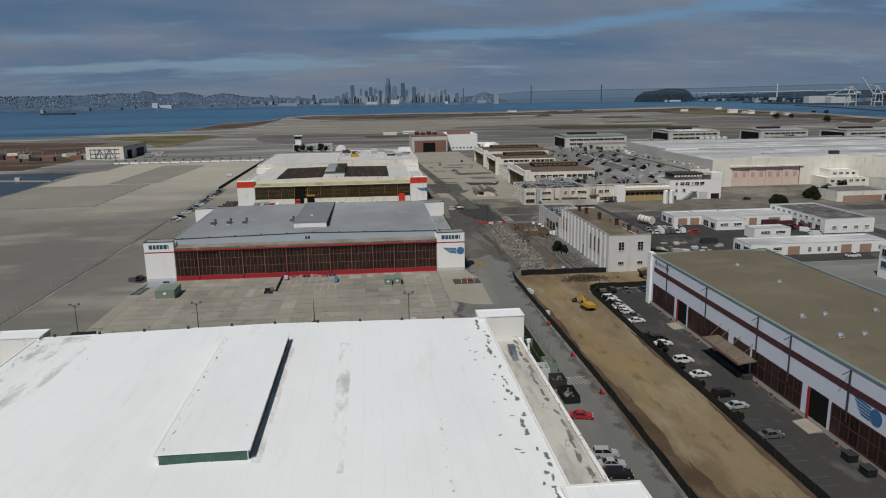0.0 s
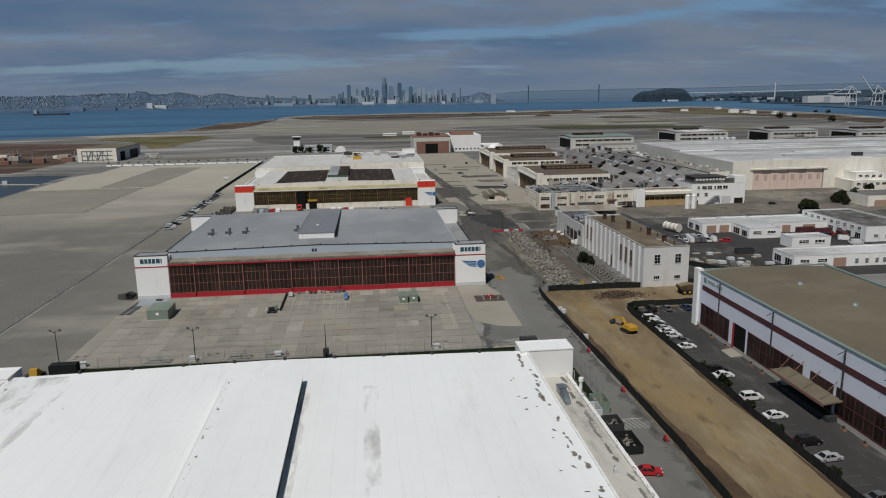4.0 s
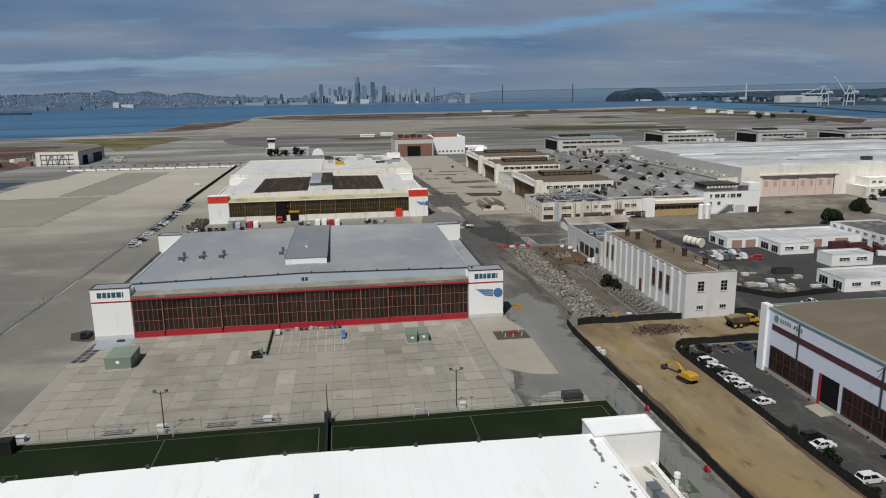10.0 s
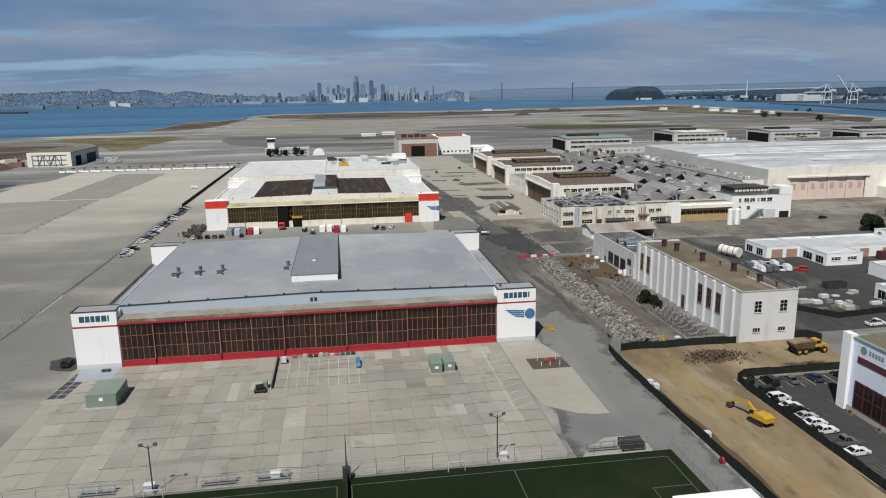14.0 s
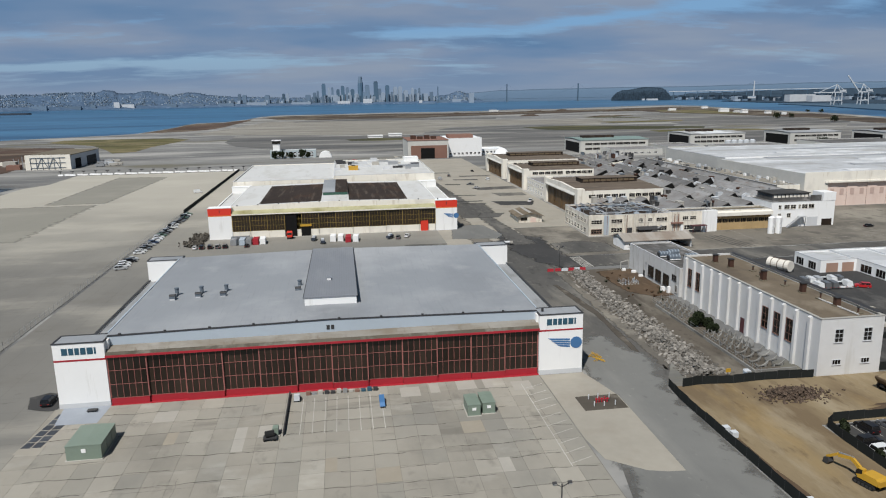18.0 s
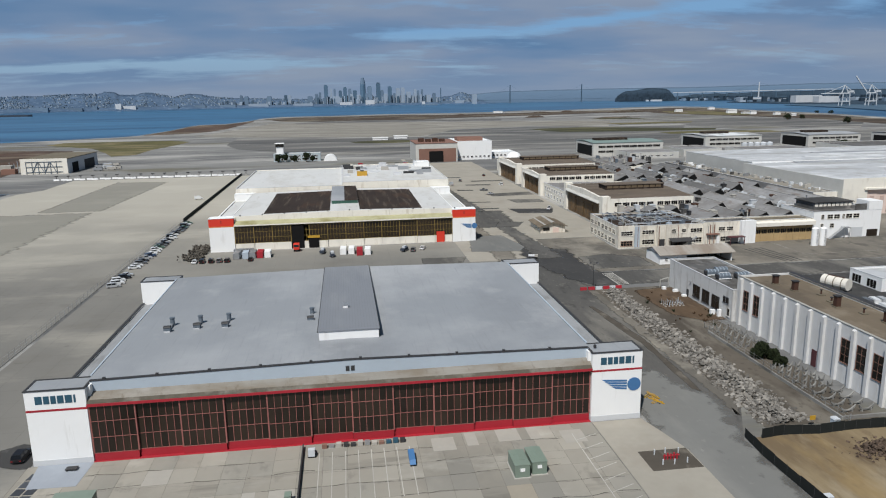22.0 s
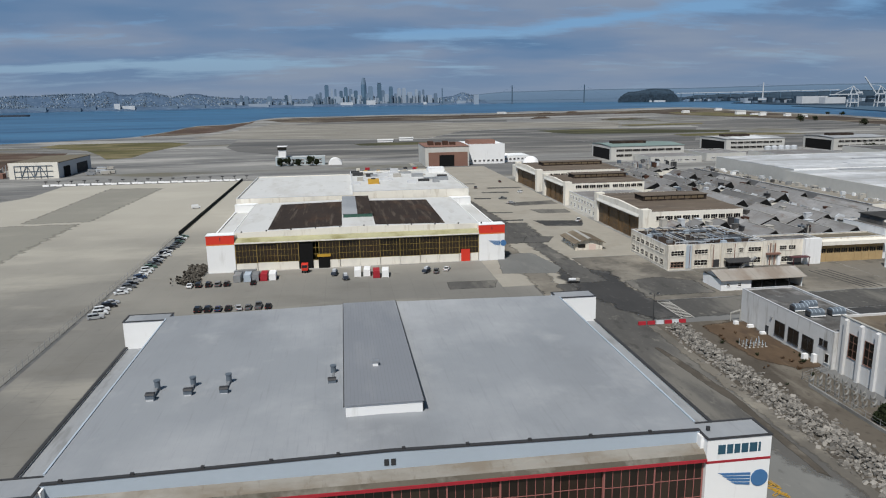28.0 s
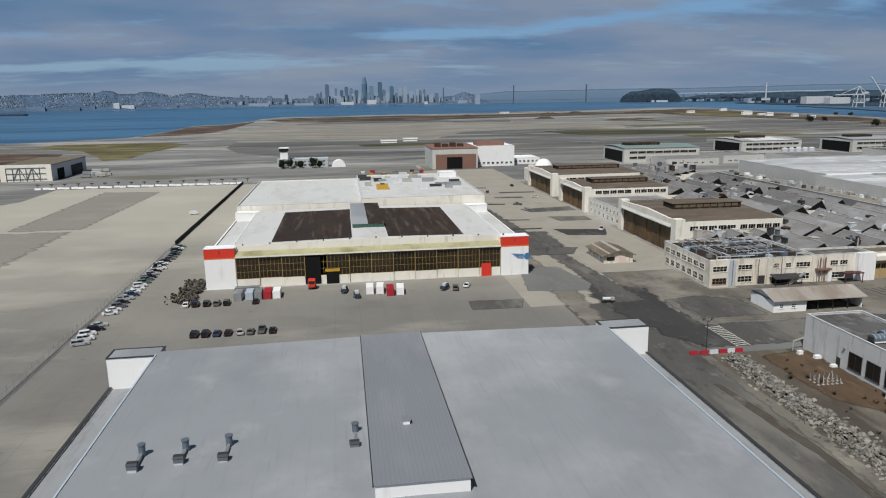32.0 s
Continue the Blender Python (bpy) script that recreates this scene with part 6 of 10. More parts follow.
for i, x in enumerate((128.6, 129.5, 130.6, 131.4)):
    part("riser_pipe", B().cyl((x, 410.8, 0.05), (x, 410.8, 8.0 + 0.6 * (i % 2)), 0.16 + 0.06 * (i % 2), n=8), M["brick" if i % 2 else "steel"], wg, "rusty riser pipe")
part("pipe_bridge", B().box(128, 133.4, 410.0, 411.3, 4.2, 4.8), M["brick"], wg)
part("vent_box", B().box(132.4, 133.6, 410.2, 411.3, 0.05, 3.6), M["white_wall"], wg)
part("entry_bay", B().box(143, 149.6, 409.4, 411.39, 0, 9.9), M["white_wall"], wg, "tall plain white entrance bay")
part("entry_canopy", B().box(136.5, 143.5, 406.8, 409.3, 3.3, 3.6), M["maroon"], wg, "dark red entry canopy")
# dark sheet on the wall paints the shade under the canopy
part("entry_shade", B().box(137, 142.9, 411.28, 411.38, 0.05, 3.2), M["dark"], wg)
for x in (136.8, 143.2):
    part("canopy_post", B().box(x - 0.12, x + 0.12, 406.9, 407.14, 0.02, 3.3), M["maroon"], wg)
rr = random.Random(4)
for i in range(70):
    x, y = rr.uniform(90, 124), rr.uniform(414, 443)
    a = rr.choice((0, 1))
    l = rr.uniform(5, 16)
    rk = B().bar((x, y, 9.7), (min(x + l, 126), y, 9.7), 0.28) if a else B().bar((x, y, 10.0), (x, min(y + l, 444), 10.0), 0.24)
    rk.box(x - 0.1, x + 0.1, y - 0.1, y + 0.1, 8.35, 9.9)
    if i % 4 == 0:
        rk.box(x - 1.0, x + 1.0, y - 0.8, y + 0.8, 8.4, 9.5)
    solo("roof_pipe_rack", rk, M[("steel", "far_white", "steel_dark", "concrete", "steel_blue", "dark")[i % 6]], "weathered steel pipe rack on a flat roof", "pipe rack", (x, y, 8.4), group="pipe racks on the workshop")


SHEDS = []


def sawtooth(x0, x1, y0, y1, h, n, k, seed):
    """A shed whose roof is a row of ridges that run along y, dark glazed at the near ends."""
    SHEDS.append((x0, x1, y0, y1))
    t = thing("sawtooth_shed", ((x0 + x1) / 2, (y0 + y1) / 2, 0), "grey sawtooth-roofed workshop shed", "shed", group="sawtooth workshop sheds")
    part("wall", B().box(x0, x1, y0, y1, 0, h), M["cream_wall"], t)
    w = (x1 - x0) / n
    for i in range(n):
        a = x0 + i * w
        rf = part("roof_bay", B().prism_y([(a, h), (a + w, h), (a + w * 0.7, h + k)], y0 + 0.4, y1), M["saw_roof"], t)
        part("glazing", B().prism_y([(a + 0.3, h + 0.05), (a + w - 0.3, h + 0.05), (a + w * 0.7, h + k - 0.2)], y0 + 0.3, y0 + 0.39), M["black"], rf, "dark glazed gable")
        part("ridge_cap", B().bar((a + w * 0.7, y0 + 0.3, h + k + 0.06), (a + w * 0.7, y1, h + k + 0.06), 0.5, 0.14), M["concrete_pale"], rf)
        part("valley_gutter", B().box(a - 0.25, a + 0.25, y0 + 0.4, y1, h + 0.002, h + 0.28), M["dark_roof"], rf)
    return t


sawtooth(104, 146, 448, 457.5, 6.6, 4, 3.8, 1)
sawtooth(130, 177, 421.3, 443, 7.2, 4, 4.0, 2)
sawtooth(148.5, 186, 451, 488, 7, 3, 4.2, 3)
sawtooth(148.5, 186, 498, 538, 7, 3, 4.2, 5)
sawtooth(149, 186, 547, 566, 7, 3, 3.8, 7)
sawtooth(151, 186, 576, 616, 7, 3, 4.0, 9)
sawtooth(160, 186, 628, 700, 7, 3, 3.4, 10)
sawtooth(192.5, 215, 440, 500, 7, 2, 4.9, 6)
sawtooth(192.5, 215, 510, 554, 7, 2, 4.9, 8)
sawtooth(192.5, 215, 564, 598, 7, 2, 4.7, 11)
sawtooth(192.5, 215, 609, 640, 7, 2, 4.6, 12)
for k in range(4):
    sawtooth(190 + k * 10, 199 + k * 10, 668 + k * 8, 735 + k * 6, 5.5, 1, 2.2, 20 + k)
# long low front with tall glazed workshop doors
ws = flat_block("glazed_workshop", 149.8, 177.5, 411.5, 421, 9.4, "stained_cream", "tan_roof", "cream workshop front with a band of tan windows")
part("canopy", B().prism_x([(409.4, 6.9), (411.49, 7.2), (411.49, 8.9), (409.4, 8.4)], 149.9, 177.4), M["cream_wall"], ws, "deep cream canopy over the doors")
for i in range(9):
    x = 150.2 + i * 3.02
    lf = part("door_leaf", B().box(x, x + 2.9, 411.3, 411.49, 0.1, 6.4), M["door_gold"], ws, "tan timber workshop door")
    for q in range(3):
        part("pane", B().box(x + 0.25 + q * 0.85, x + 0.9 + q * 0.85, 411.22, 411.29, 3.6, 5.3), M["glass"], lf)
bl = flat_block("office_block", 178, 210.5, 412, 436, 11.8, "white_wall", "dark_roof", "cream three-storey office block with dark roof house")
windows(bl, "s", 411.995, [(181.5, 183), (184.4, 187.2), (187.6, 190.4), (191.6, 192.8), (193.4, 196.4), (196.8, 199.8)], 8.6, 10.6, "glass", "cream_wall", 2, 2)
windows(bl, "s", 411.995, [(181.5, 183), (186, 188)], 4.6, 6.6, "glass", "cream_wall", 2, 2)
part("garage_door", B().box(196.5, 202, 411.9, 411.99, 0.05, 4.4), M["grey_wall"], bl)
part("garage_door", B().box(204.2, 209.4, 411.9, 411.99, 0.05, 3.2), M["glass_brown"], bl)
part("door", B().box(181, 182.4, 411.9, 411.99, 0.05, 2.4), M["dark"], bl)
rh = part("roof_house", B().box(184, 203, 421, 434, 11.2, 14.4), M["dark_roof"], bl, "dark clerestory roof house")
part("roof_house_top", B().box(183.4, 203.6, 420.4, 434.6, 14.4, 14.7), M["asphalt_dark"], rh)
for i in range(9):
    part("pane", B().box(184.6 + i * 2.05, 186.1 + i * 2.05, 420.93, 420.99, 12.6, 14.0), M["cream_wall"], rh)
part("stair_tower", B().box(204, 210.6, 411.9, 420, 11.9, 15.8), M["white_wall"], bl, "raised cream stair tower")
part("tower_screen", B().box(198.5, 203.9, 413, 413.4, 11.8, 14.6), M["dark_roof"], bl)
for x in (170.4, 174.0):
    t = thing("silo", (x, 399.5, 0), "tall white cylindrical silo before the workshop", "silo", group="white silos")
    part("shell", B().cyl((x, 399.5, 0.02), (x, 399.5, 7.2), 1.45, n=16), M["white_wall"], t)
    part("cap", B().cyl((x, 399.5, 7.2), (x, 399.5, 7.8), 1.5, 0.7, 16), M["white_wall"], t)
    part("ladder", B().box(x - 0.25, x - 0.17, 397.85, 397.93, 0.02, 7.4).box(x + 0.17, x + 0.25, 397.85, 397.93, 0.02, 7.4), M["steel"], t)
# outside stair, pipes and doors on the office block
es_ = part("stair_flight", B().prism_y([(185, 0.1), (191.5, 5.0), (191.5, 4.6), (186, 0.1)], 409.6, 411), M["steel"], bl, "steel outside stair")
part("stair_landing", B().box(191.5, 194.5, 409.6, 411.9, 4.7, 5.0), M["steel"], es_)
for x in (187, 192, 194.3):
    part("stair_post", B().box(x - 0.1, x + 0.1, 409.6, 409.8, 0.05, 4.6 if x > 190 else 1.4), M["steel"], es_)

# ---- pink hangar and the big flat roof ----
pk = thing("pink_hangar", (262, 500, 0), "large cream hangar with faded pink sliding doors", "hangar")
part("wall", B().box(229, 243, 462, 462.6, 0, 19).box(243, 292, 462, 462.6, 13.2, 19).box(292, 345, 462, 462.6, 0, 19).box(345, 470, 462, 462.6, 0, 17.6), M["cream_wall"], pk)
for i in range(8):
    x = 243.2 + i * 6.1
    lf = part("door_leaf", B().box(x, x + 6.0, 462.7 + 0.3 * (i % 2), 463 + 0.3 * (i % 2), 0, 13.2), M["pink"], pk)
    part("pane", B().box(x + 1.8, x + 4.2, 462.6 + 0.3 * (i % 2), 462.69 + 0.3 * (i % 2), 6.0, 9.5), M["pink_pane"], lf)
part("canopy", B().box(241, 294, 461.2, 461.99, 13.0, 13.9), M["cream_wall"], pk)
part("roof", B().box(229.6, 470, 462.6, 556, 17.6, 18.1), M["pale_roof"], pk)
part("roof", B().box(235, 470, 556.5, 646, 18.4, 18.9), M["pale_roof"], pk)
part("roof_lip", B().box(235, 470, 556.01, 556.49, 17.6, 19.0), M["white_wall"], pk)
# west wall duller than the cream front: its shade is in the material
part("side_wall", B().box(235, 235.6, 556.5, 646, 0, 18.4), M["far_wall"], pk)
part("rear_wall", B().box(235, 470, 646.01, 646.6, 0, 18.9), M["cream_wall"], pk)
for i in range(10):
    y = 470 + i * 26
    part("roof_ridge", B().prism_x([(y, 18.0 if y < 550 else 18.8), (y + 9, 18.0 if y < 550 else 18.8), (y + 4.5, 18.9 if y < 550 else 19.5)], 262 + (i % 3) * 24, 440 + (i % 2) * 20), M["grey_roof" if i % 2 else "pale_roof"], pk) if i < 6 else None
# same duller material here, standing in for the shaded west side
part("side_wall", B().box(229, 229.6, 462.6, 556, 0, 18.4), M["far_wall"], pk)
part("roof_hatch", B().box(330, 336, 486, 490, 18.1, 20.5), M["dark"], pk)
lo = flat_block("low_workshop", 215.4, 228.8, 466, 640, 12, "saw_roof", "deck_tan", "long low workshop with a tan cluttered roof", parapet=0.15)
part("front_wall", B().box(215.3, 228.8, 465.8, 465.99, 0, 12), M["cream_wall"], lo, "cream end wall")
lw = flat_block("office_wing", 300, 330, 444, 461.8, 6.5, "cream_wall", "white_roof", "low cream office wing")
windows(lw, "s", 443.995, spread(302, 328, 6, 2.8), 3.4, 5.2)
lw = flat_block("office_wing_upper", 306, 326, 450, 461.9, 11, "cream_wall", "white_roof", "small upper office storey")
windows(lw, "s", 449.995, spread(307, 325, 4, 2.8), 7.6, 9.4)
lw = flat_block("office_wing", 332, 372, 430, 450, 6, "cream_wall", "grey_roof", "low cream office wing")
windows(lw, "s", 429.995, spread(334, 370, 6, 3), 2.6, 4.6)

# ---- low garages on the right ----
def garage(x0, x1, y0, y1, h, doors, wins, name="garage", label="low white garage with tan roller doors", wall="white_wall", roof="white_roof"):
    t = flat_block(name, x0, x1, y0, y1, h, wall, roof, label, "garage")
    for a, b in doors:
        part("roller_door", B().box(a, b, y0 - 0.05, y0 - 0.003, 0.05, 3.4), M["door_tan"], t)
    if wins:
        windows(t, "s", y0 - 0.005, wins, 1.9, 3.3)
    return t


g = garage(146, 160, 331, 346, 4.5, [(148.2, 152.8), (154.4, 159)], None, roof="pale_roof")
windows(g, "w", 145.995, spread(332, 346, 2, 4.4), 0.3, 3.2, "glass", "grey_wall", 3, 1)
g = garage(160.2, 175, 315.5, 346, 4.6, [], [(162, 166), (168.6, 172.6)], label="low white garage wing with dark side bays", roof="pale_roof")
windows(g, "w", 160.195, [(317, 321.5), (323.5, 329)], 0.3, 3.2, "glass", "grey_wall", 3, 1)
g = garage(175.2, 203.8, 326, 346, 4.5, [(176, 180), (182, 186), (192, 198)], None, label="low white garage with dark red truck bays", roof="pale_roof")
for i, (x, y) in enumerate(((190, 321), (195, 317), (199.5, 309))):
    container(x, y, 4 + 70 * (i == 2), ("maroon", "dark red"), 8, 3.2, 0.02)
g = garage(204, 228, 300, 346, 6.6, [], spread(206, 227, 4, 2.2), label="white two-storey garage office with dark roof", roof="dark_roof")
windows(g, "w", 203.995, spread(302, 345, 9, 2.6), 4.3, 5.9)
windows(g, "w", 203.995, spread(302, 345, 7, 3.6), 0.3, 3.2, "glass", "grey_wall", 3, 1)
garage(167, 184, 294, 302.5, 4.5, [], [(170, 174.5), (177, 181.5)], label="low white hut in the garage yard", roof="pale_roof")
g = garage(148, 206, 262, 276, 4.6, [(163.5, 168.5), (186, 190.5), (194, 199)], [(150.4, 154), (157.2, 161)], roof="pale_roof", label="long low white garage with tan roller doors")
windows(g, "w", 147.995, [(263, 267.5), (270, 274.6)], 0.3, 3.2, "glass", "grey_wall", 3, 1)
for x in (172, 176, 180, 183, 202):
    part("wall_fixture", B().box(x, x + 1.1, 261.6, 261.99, 1.6, 2.9), M["steel"], g)
t = garage(268, 300, 386, 410, 6, [(272, 296)], None, label="low cream shed among shrubs", wall="cream_wall", roof="saw_roof")
t = flat_block("white_office", 175, 206, 190, 226, 11, "white_wall", "grey_roof", "white office block with bands of blue glass")
windows(t, "w", 174.995, spread(191, 225, 7, 4.4), 7.6, 10.2, "glass", "steel_blue", 4, 1)
windows(t, "w", 174.995, spread(191, 225, 7, 4.4), 3.6, 6.0, "glass", "steel_blue", 4, 1)

# ---- far hangars ----
def far_hangar(x0, x1, y0, y1, h, label, door=0.55, roof="grey_roof", wall="far_wall"):
    t = thing("far_hangar", ((x0 + x1) / 2, (y0 + y1) / 2, 0), label, "hangar", group="far hangars")
    part("wall", B().box(x0, x1, y0, y1, 0, h), M[wall], t)
    part("roof", B().prism_x([(y0 - 0.5, h), ((y0 + y1) / 2, h + 1.2), (y1 + 0.5, h), (y1 + 0.5, h + 0.3), ((y0 + y1) / 2, h + 1.5), (y0 - 0.5, h + 0.3)], x0 - 0.4, x1 + 0.4), M[roof], t)
    part("roof_monitor", B().box(x0 + 10, x0 + (x1 - x0) * 0.6, (y0 + y1) / 2 - 5, (y0 + y1) / 2 + 5, h + 1, h + 3.6), M["brown_roof"], t)
    # the unlit hangar inside is painted as a flat black panel
    part("hangar_door", B().box(x0 - 0.1, x0 - 0.01, y0 + 4, y1 - 4, 0, h - 2.5), M["black"], t, "tall black panel for an unlit hangar doorway")
    windows(t, "s", y0 - 0.005, spread(x0 + 5, x1 - 3, 8, (x1 - x0 - 8) / 8 - 0.6), h - 5, h - 2.6, "glass", wall, 4, 1)
    windows(t, "s", y0 - 0.005, spread(x0 + 5, x1 - 3, 8, (x1 - x0 - 8) / 8 - 0.6), 3, 5.5, "glass", wall, 4, 1)
    return t


far_hangar(228, 303, 832, 886, 13, "far cream hangar with a teal roof", roof="teal")
far_hangar(380, 448, 890, 948, 13, "far cream hangar with dark doors and a white roof field", roof="far_roof")
far_hangar(492, 556, 870, 922, 13, "far cream hangar with dark doors")
far_hangar(582, 665, 832, 886, 13, "far cream hangar with dark doors")
for i in range(5):
    x = 411 + i * 7.4
    t = thing("storage_tank", (x, 862, 0), "squat white storage tank beside a far hangar", "tank", group="tanks beside the far hangars")
    part("shell", B().cyl((x, 862, 0), (x, 862, 6.5), 3.3, n=12), M["far_white"], t)
    part("lid", B().cyl((x, 862, 6.5), (x, 862, 7.4), 3.3, 1.2, 12), M["far_white"], t)
for x0, x1, y0, y1, h in ((310, 350, 800, 850, 7), (370, 440, 780, 830, 6), (250, 300, 790, 840, 6), (480, 600, 770, 840, 7), (500, 620, 600, 720, 9), (400, 470, 430, 480, 7), (480, 560, 440, 520, 8)):
    g = garage(x0, x1, y0, y1, h, [], spread(x0 + 4, x1 - 4, 6, 4), name="far_workshop", label="far low flat-roofed workshop", wall="far_wall", roof="saw_roof")

# brick hangar block at the end of the road
bk = thing("brick_block", (60, 850, 0), "large brown brick hangar block with cream trim", "building")
part("wall", B().box(45, 86, 821, 880, 0, 18), M["far_wall"], bk)
part("brick_front", B().box(48, 84.5, 820.8, 820.99, 0, 13), M["brick"], bk)
part("hangar_door", B().box(58, 72, 820.7, 820.79, 0, 10.5), M["black"], bk)
part("roof", B().box(44.6, 86.4, 820.6, 880.4, 18, 18.4), M["brick"], bk)
for i in range(4):
    part("roof_machine", B().box(50 + i * 7, 55 + i * 7, 838, 846, 18.4, 22 - (i % 2)), M["rust_dark"], bk)
t = flat_block("white_block", 86.6, 123, 835, 885, 18.5, "white_wall", "white_roof", "tall white block beside the brick hangar")
part("roof_machine", B().box(90, 116, 846, 866, 18, 21.5), M["brick"], t)
windows(t, "s", 834.995, spread(88, 122, 8, 2.4), 2, 4)
t = flat_block("low_block", 123.5, 150, 845, 875, 6, "white_wall", "white_roof", "low white block beside the brick hangar")
windows(t, "s", 844.995, spread(125, 149, 6, 2.4), 2, 4)
# control tower building
ct = flat_block("control_tower_building", -95, -48, 872, 888, 8, "tower_grey", "aged_white", "pale blue-grey terminal building with a small control tower")
windows(ct, "s", 871.995, spread(-93, -50, 10, 2.8), 4.6, 6.4)
windows(ct, "s", 871.995, spread(-93, -50, 10, 2.8), 1.2, 3.2)
part("tower_shaft", B().box(-92, -85, 874, 882, 7.5, 15), M["white_wall"], ct)
part("tower_cab", B().box(-92.6, -84.4, 873.4, 882.6, 15, 18), M["glass"], ct, "glazed control cab")
part("tower_roof", B().box(-93.2, -83.8, 872.8, 883.2, 18, 18.6), M["white_wall"], ct)
t = thing("quonset_hut", (-38, 872, 0), "small white arched hut", "hut")
part("shell", B().prism_y([(-38 + 6.5 * math.cos(a), 6 * math.sin(a)) for a in [i * math.pi / 12 for i in range(13)]], 868, 884), M["white_wall"], t)
# hangar on the far side of the basin
lh = thing("seaplane_hangar", (-290, 850, 0), "pale hangar with braced white doors beside a basin", "hangar")
part("wall", B().box(-313, -273, 818, 819, 0, 13.8), M["cream_wall"], lh)
part("side_wall", B().box(-273.6, -273, 819, 900, 0, 13), M["grey_wall"], lh)
part("side_wall", B().box(-313, -312.4, 819, 900, 0, 13), M["grey_wall"], lh)
part("roof", B().box(-313.4, -272.6, 818.6, 900, 13, 13.6), M["tan_roof"], lh)
for i in range(6):
    x = -308.5 + i * 5.2
    f = B().box(x, x + 5.1, 817.6, 817.99, 1.6, 2.1).box(x, x + 5.1, 817.6, 817.99, 6.2, 6.7).box(x, x + 5.1, 817.6, 817.99, 10.8, 11.3).box(x, x + 0.5, 817.6, 817.99, 0.2, 11.3)
    if i in (1, 3):
        f.bar((x + 0.4, 817.8, 1.8), (x + 4.8, 817.8, 11.0), 0.55)
    if i in (2, 4):
        f.bar((x + 4.8, 817.8, 1.8), (x + 0.4, 817.8, 11.0), 0.55)
    part("door_frame", f, M["steel_dark"], lh)
part("hangar_door", B().box(-272.99, -272.8, 830, 845, 0, 9), M["black"], lh)
part("hangar_door", B().box(-272.99, -272.8, 862, 890, 0, 9), M["asphalt_dark"], lh)

# ---- far shore: city, hills, bridge, island, port ----
def far(px, d):
    """A place d metres off; px is a step across the horizon (784 straight ahead)."""
    a = radians(8.08) + math.atan((px - 784) / 1287)
    return (-31.4 + d * math.sin(a), 178.7 + d * math.cos(a))


def rise(px, n, d):
    """Height above the ground of what stands n steps over the horizon, d metres off."""
    return 66.2 + n * d * 0.00076 * math.cos(math.atan((px - 784) / 1287))


FR = random.Random(11)
D = 4640.0


def ridge(name, pts, d, depth, label, material, jag=1.0):
    """A range of hills; pts are (step, steps over the horizon)."""
    b = B()
    fine = []
    for (p0, h0), (p1, h1) in zip(pts, pts[1:]):
        for k in range(8):
            f = k / 8
            s = f * f * (3 - 2 * f)
            p = p0 + (p1 - p0) * f
            fine.append((p, rise(p, h0 + (h1 - h0) * s, d + depth) + FR.uniform(-1, 1) * jag))
    fine.append((pts[-1][0], rise(*pts[-1], d + depth)))
    vs, fs = [], []
    for p, h in fine:
        for q, (dd, hh) in enumerate(((0, -3.0), (0.05, 0.12), (0.35, 0.45), (0.7, 0.82), (1.0, 1.0), (1.1, -3.0))):
            x, y = far(p, d + dd * depth)
            z = -3.0 if hh < 0 else h * hh * (1 + 0.03 * math.sin(p * 0.11 + q * 2.1) * (hh < 1))
            vs.append((x, y, z))
    for i in range(len(fine) - 1):
        for q in range(5):
            fs.append((i * 6 + q, i * 6 + 6 + q, i * 6 + 7 + q, i * 6 + 1 + q))
    b.add(vs, fs)
    return solo(name, b, material, label, "hills", kind="structure", smooth=True)


HILLS = [(-400, 6), (-200, 8), (-60, 7), (0, 7.5), (60, 7), (100, 9), (140, 10), (168, 9.5), (184, 13.5), (196, 12.5), (210, 7), (236, 7), (250, 10.5), (264, 10), (282, 6), (302, 2), (318, 4), (334, 7), (346, 6.5), (364, 2.5), (390, -1), (430, -3), (520, -6), (620, -8), (760, -9), (798, -5), (818, 1.5), (834, -3), (852, -12), (868, -19)]
# hills and range look hazy through their material colour alone
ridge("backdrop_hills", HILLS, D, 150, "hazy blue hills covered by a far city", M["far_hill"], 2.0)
ridge("backdrop_range", [(838, -2), (900, 1.5), (1000, 2.6), (1080, 3.4), (1200, 3.0), (1350, 4.5), (1450, 6), (1568, 6), (1800, 7)], 4770, 40, "far mountain range, its haze put in as pale blue", M["haze_range"])


def hill_height(p):
    for (p0, h0), (p1, h1) in zip(HILLS, HILLS[1:]):
        if p0 <= p <= p1:
            return rise(p, h0 + (h1 - h0) * (p - p0) / (p1 - p0), D + 150)
    return 0.0


# low city on the hills, in clumps with wooded gaps
hb, hp = B(), B()
for i in range(5200):
    p = FR.uniform(-300, 850)
    f = FR.random() ** 1.25
    if math.sin(p * 0.085) + math.sin(p * 0.031 + f * 5) + FR.uniform(-1.2, 1.2) < -0.5 or (165 < p < 270 or 325 < p < 352) and f > 0.72:
        continue
    x, y = far(p, D + f * 145)
    w, h = FR.uniform(3, 9), FR.uniform(2, 5)
    z = hill_height(p) * min(1.0, 0.08 + f * 1.02)
    (hp if FR.random() < 0.28 else hb).box(x - w / 2, x + w / 2, y - 3, y + 3, z - 8, z + h)
solo("far_city_houses", hb, M["far_mid"], "dense far city houses on hills, coloured blue-grey for haze", "city", kind="stuff")
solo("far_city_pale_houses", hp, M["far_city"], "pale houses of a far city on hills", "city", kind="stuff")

TONES = {"d": "far_tower", "m": "far_mid", "p": "far_city"}


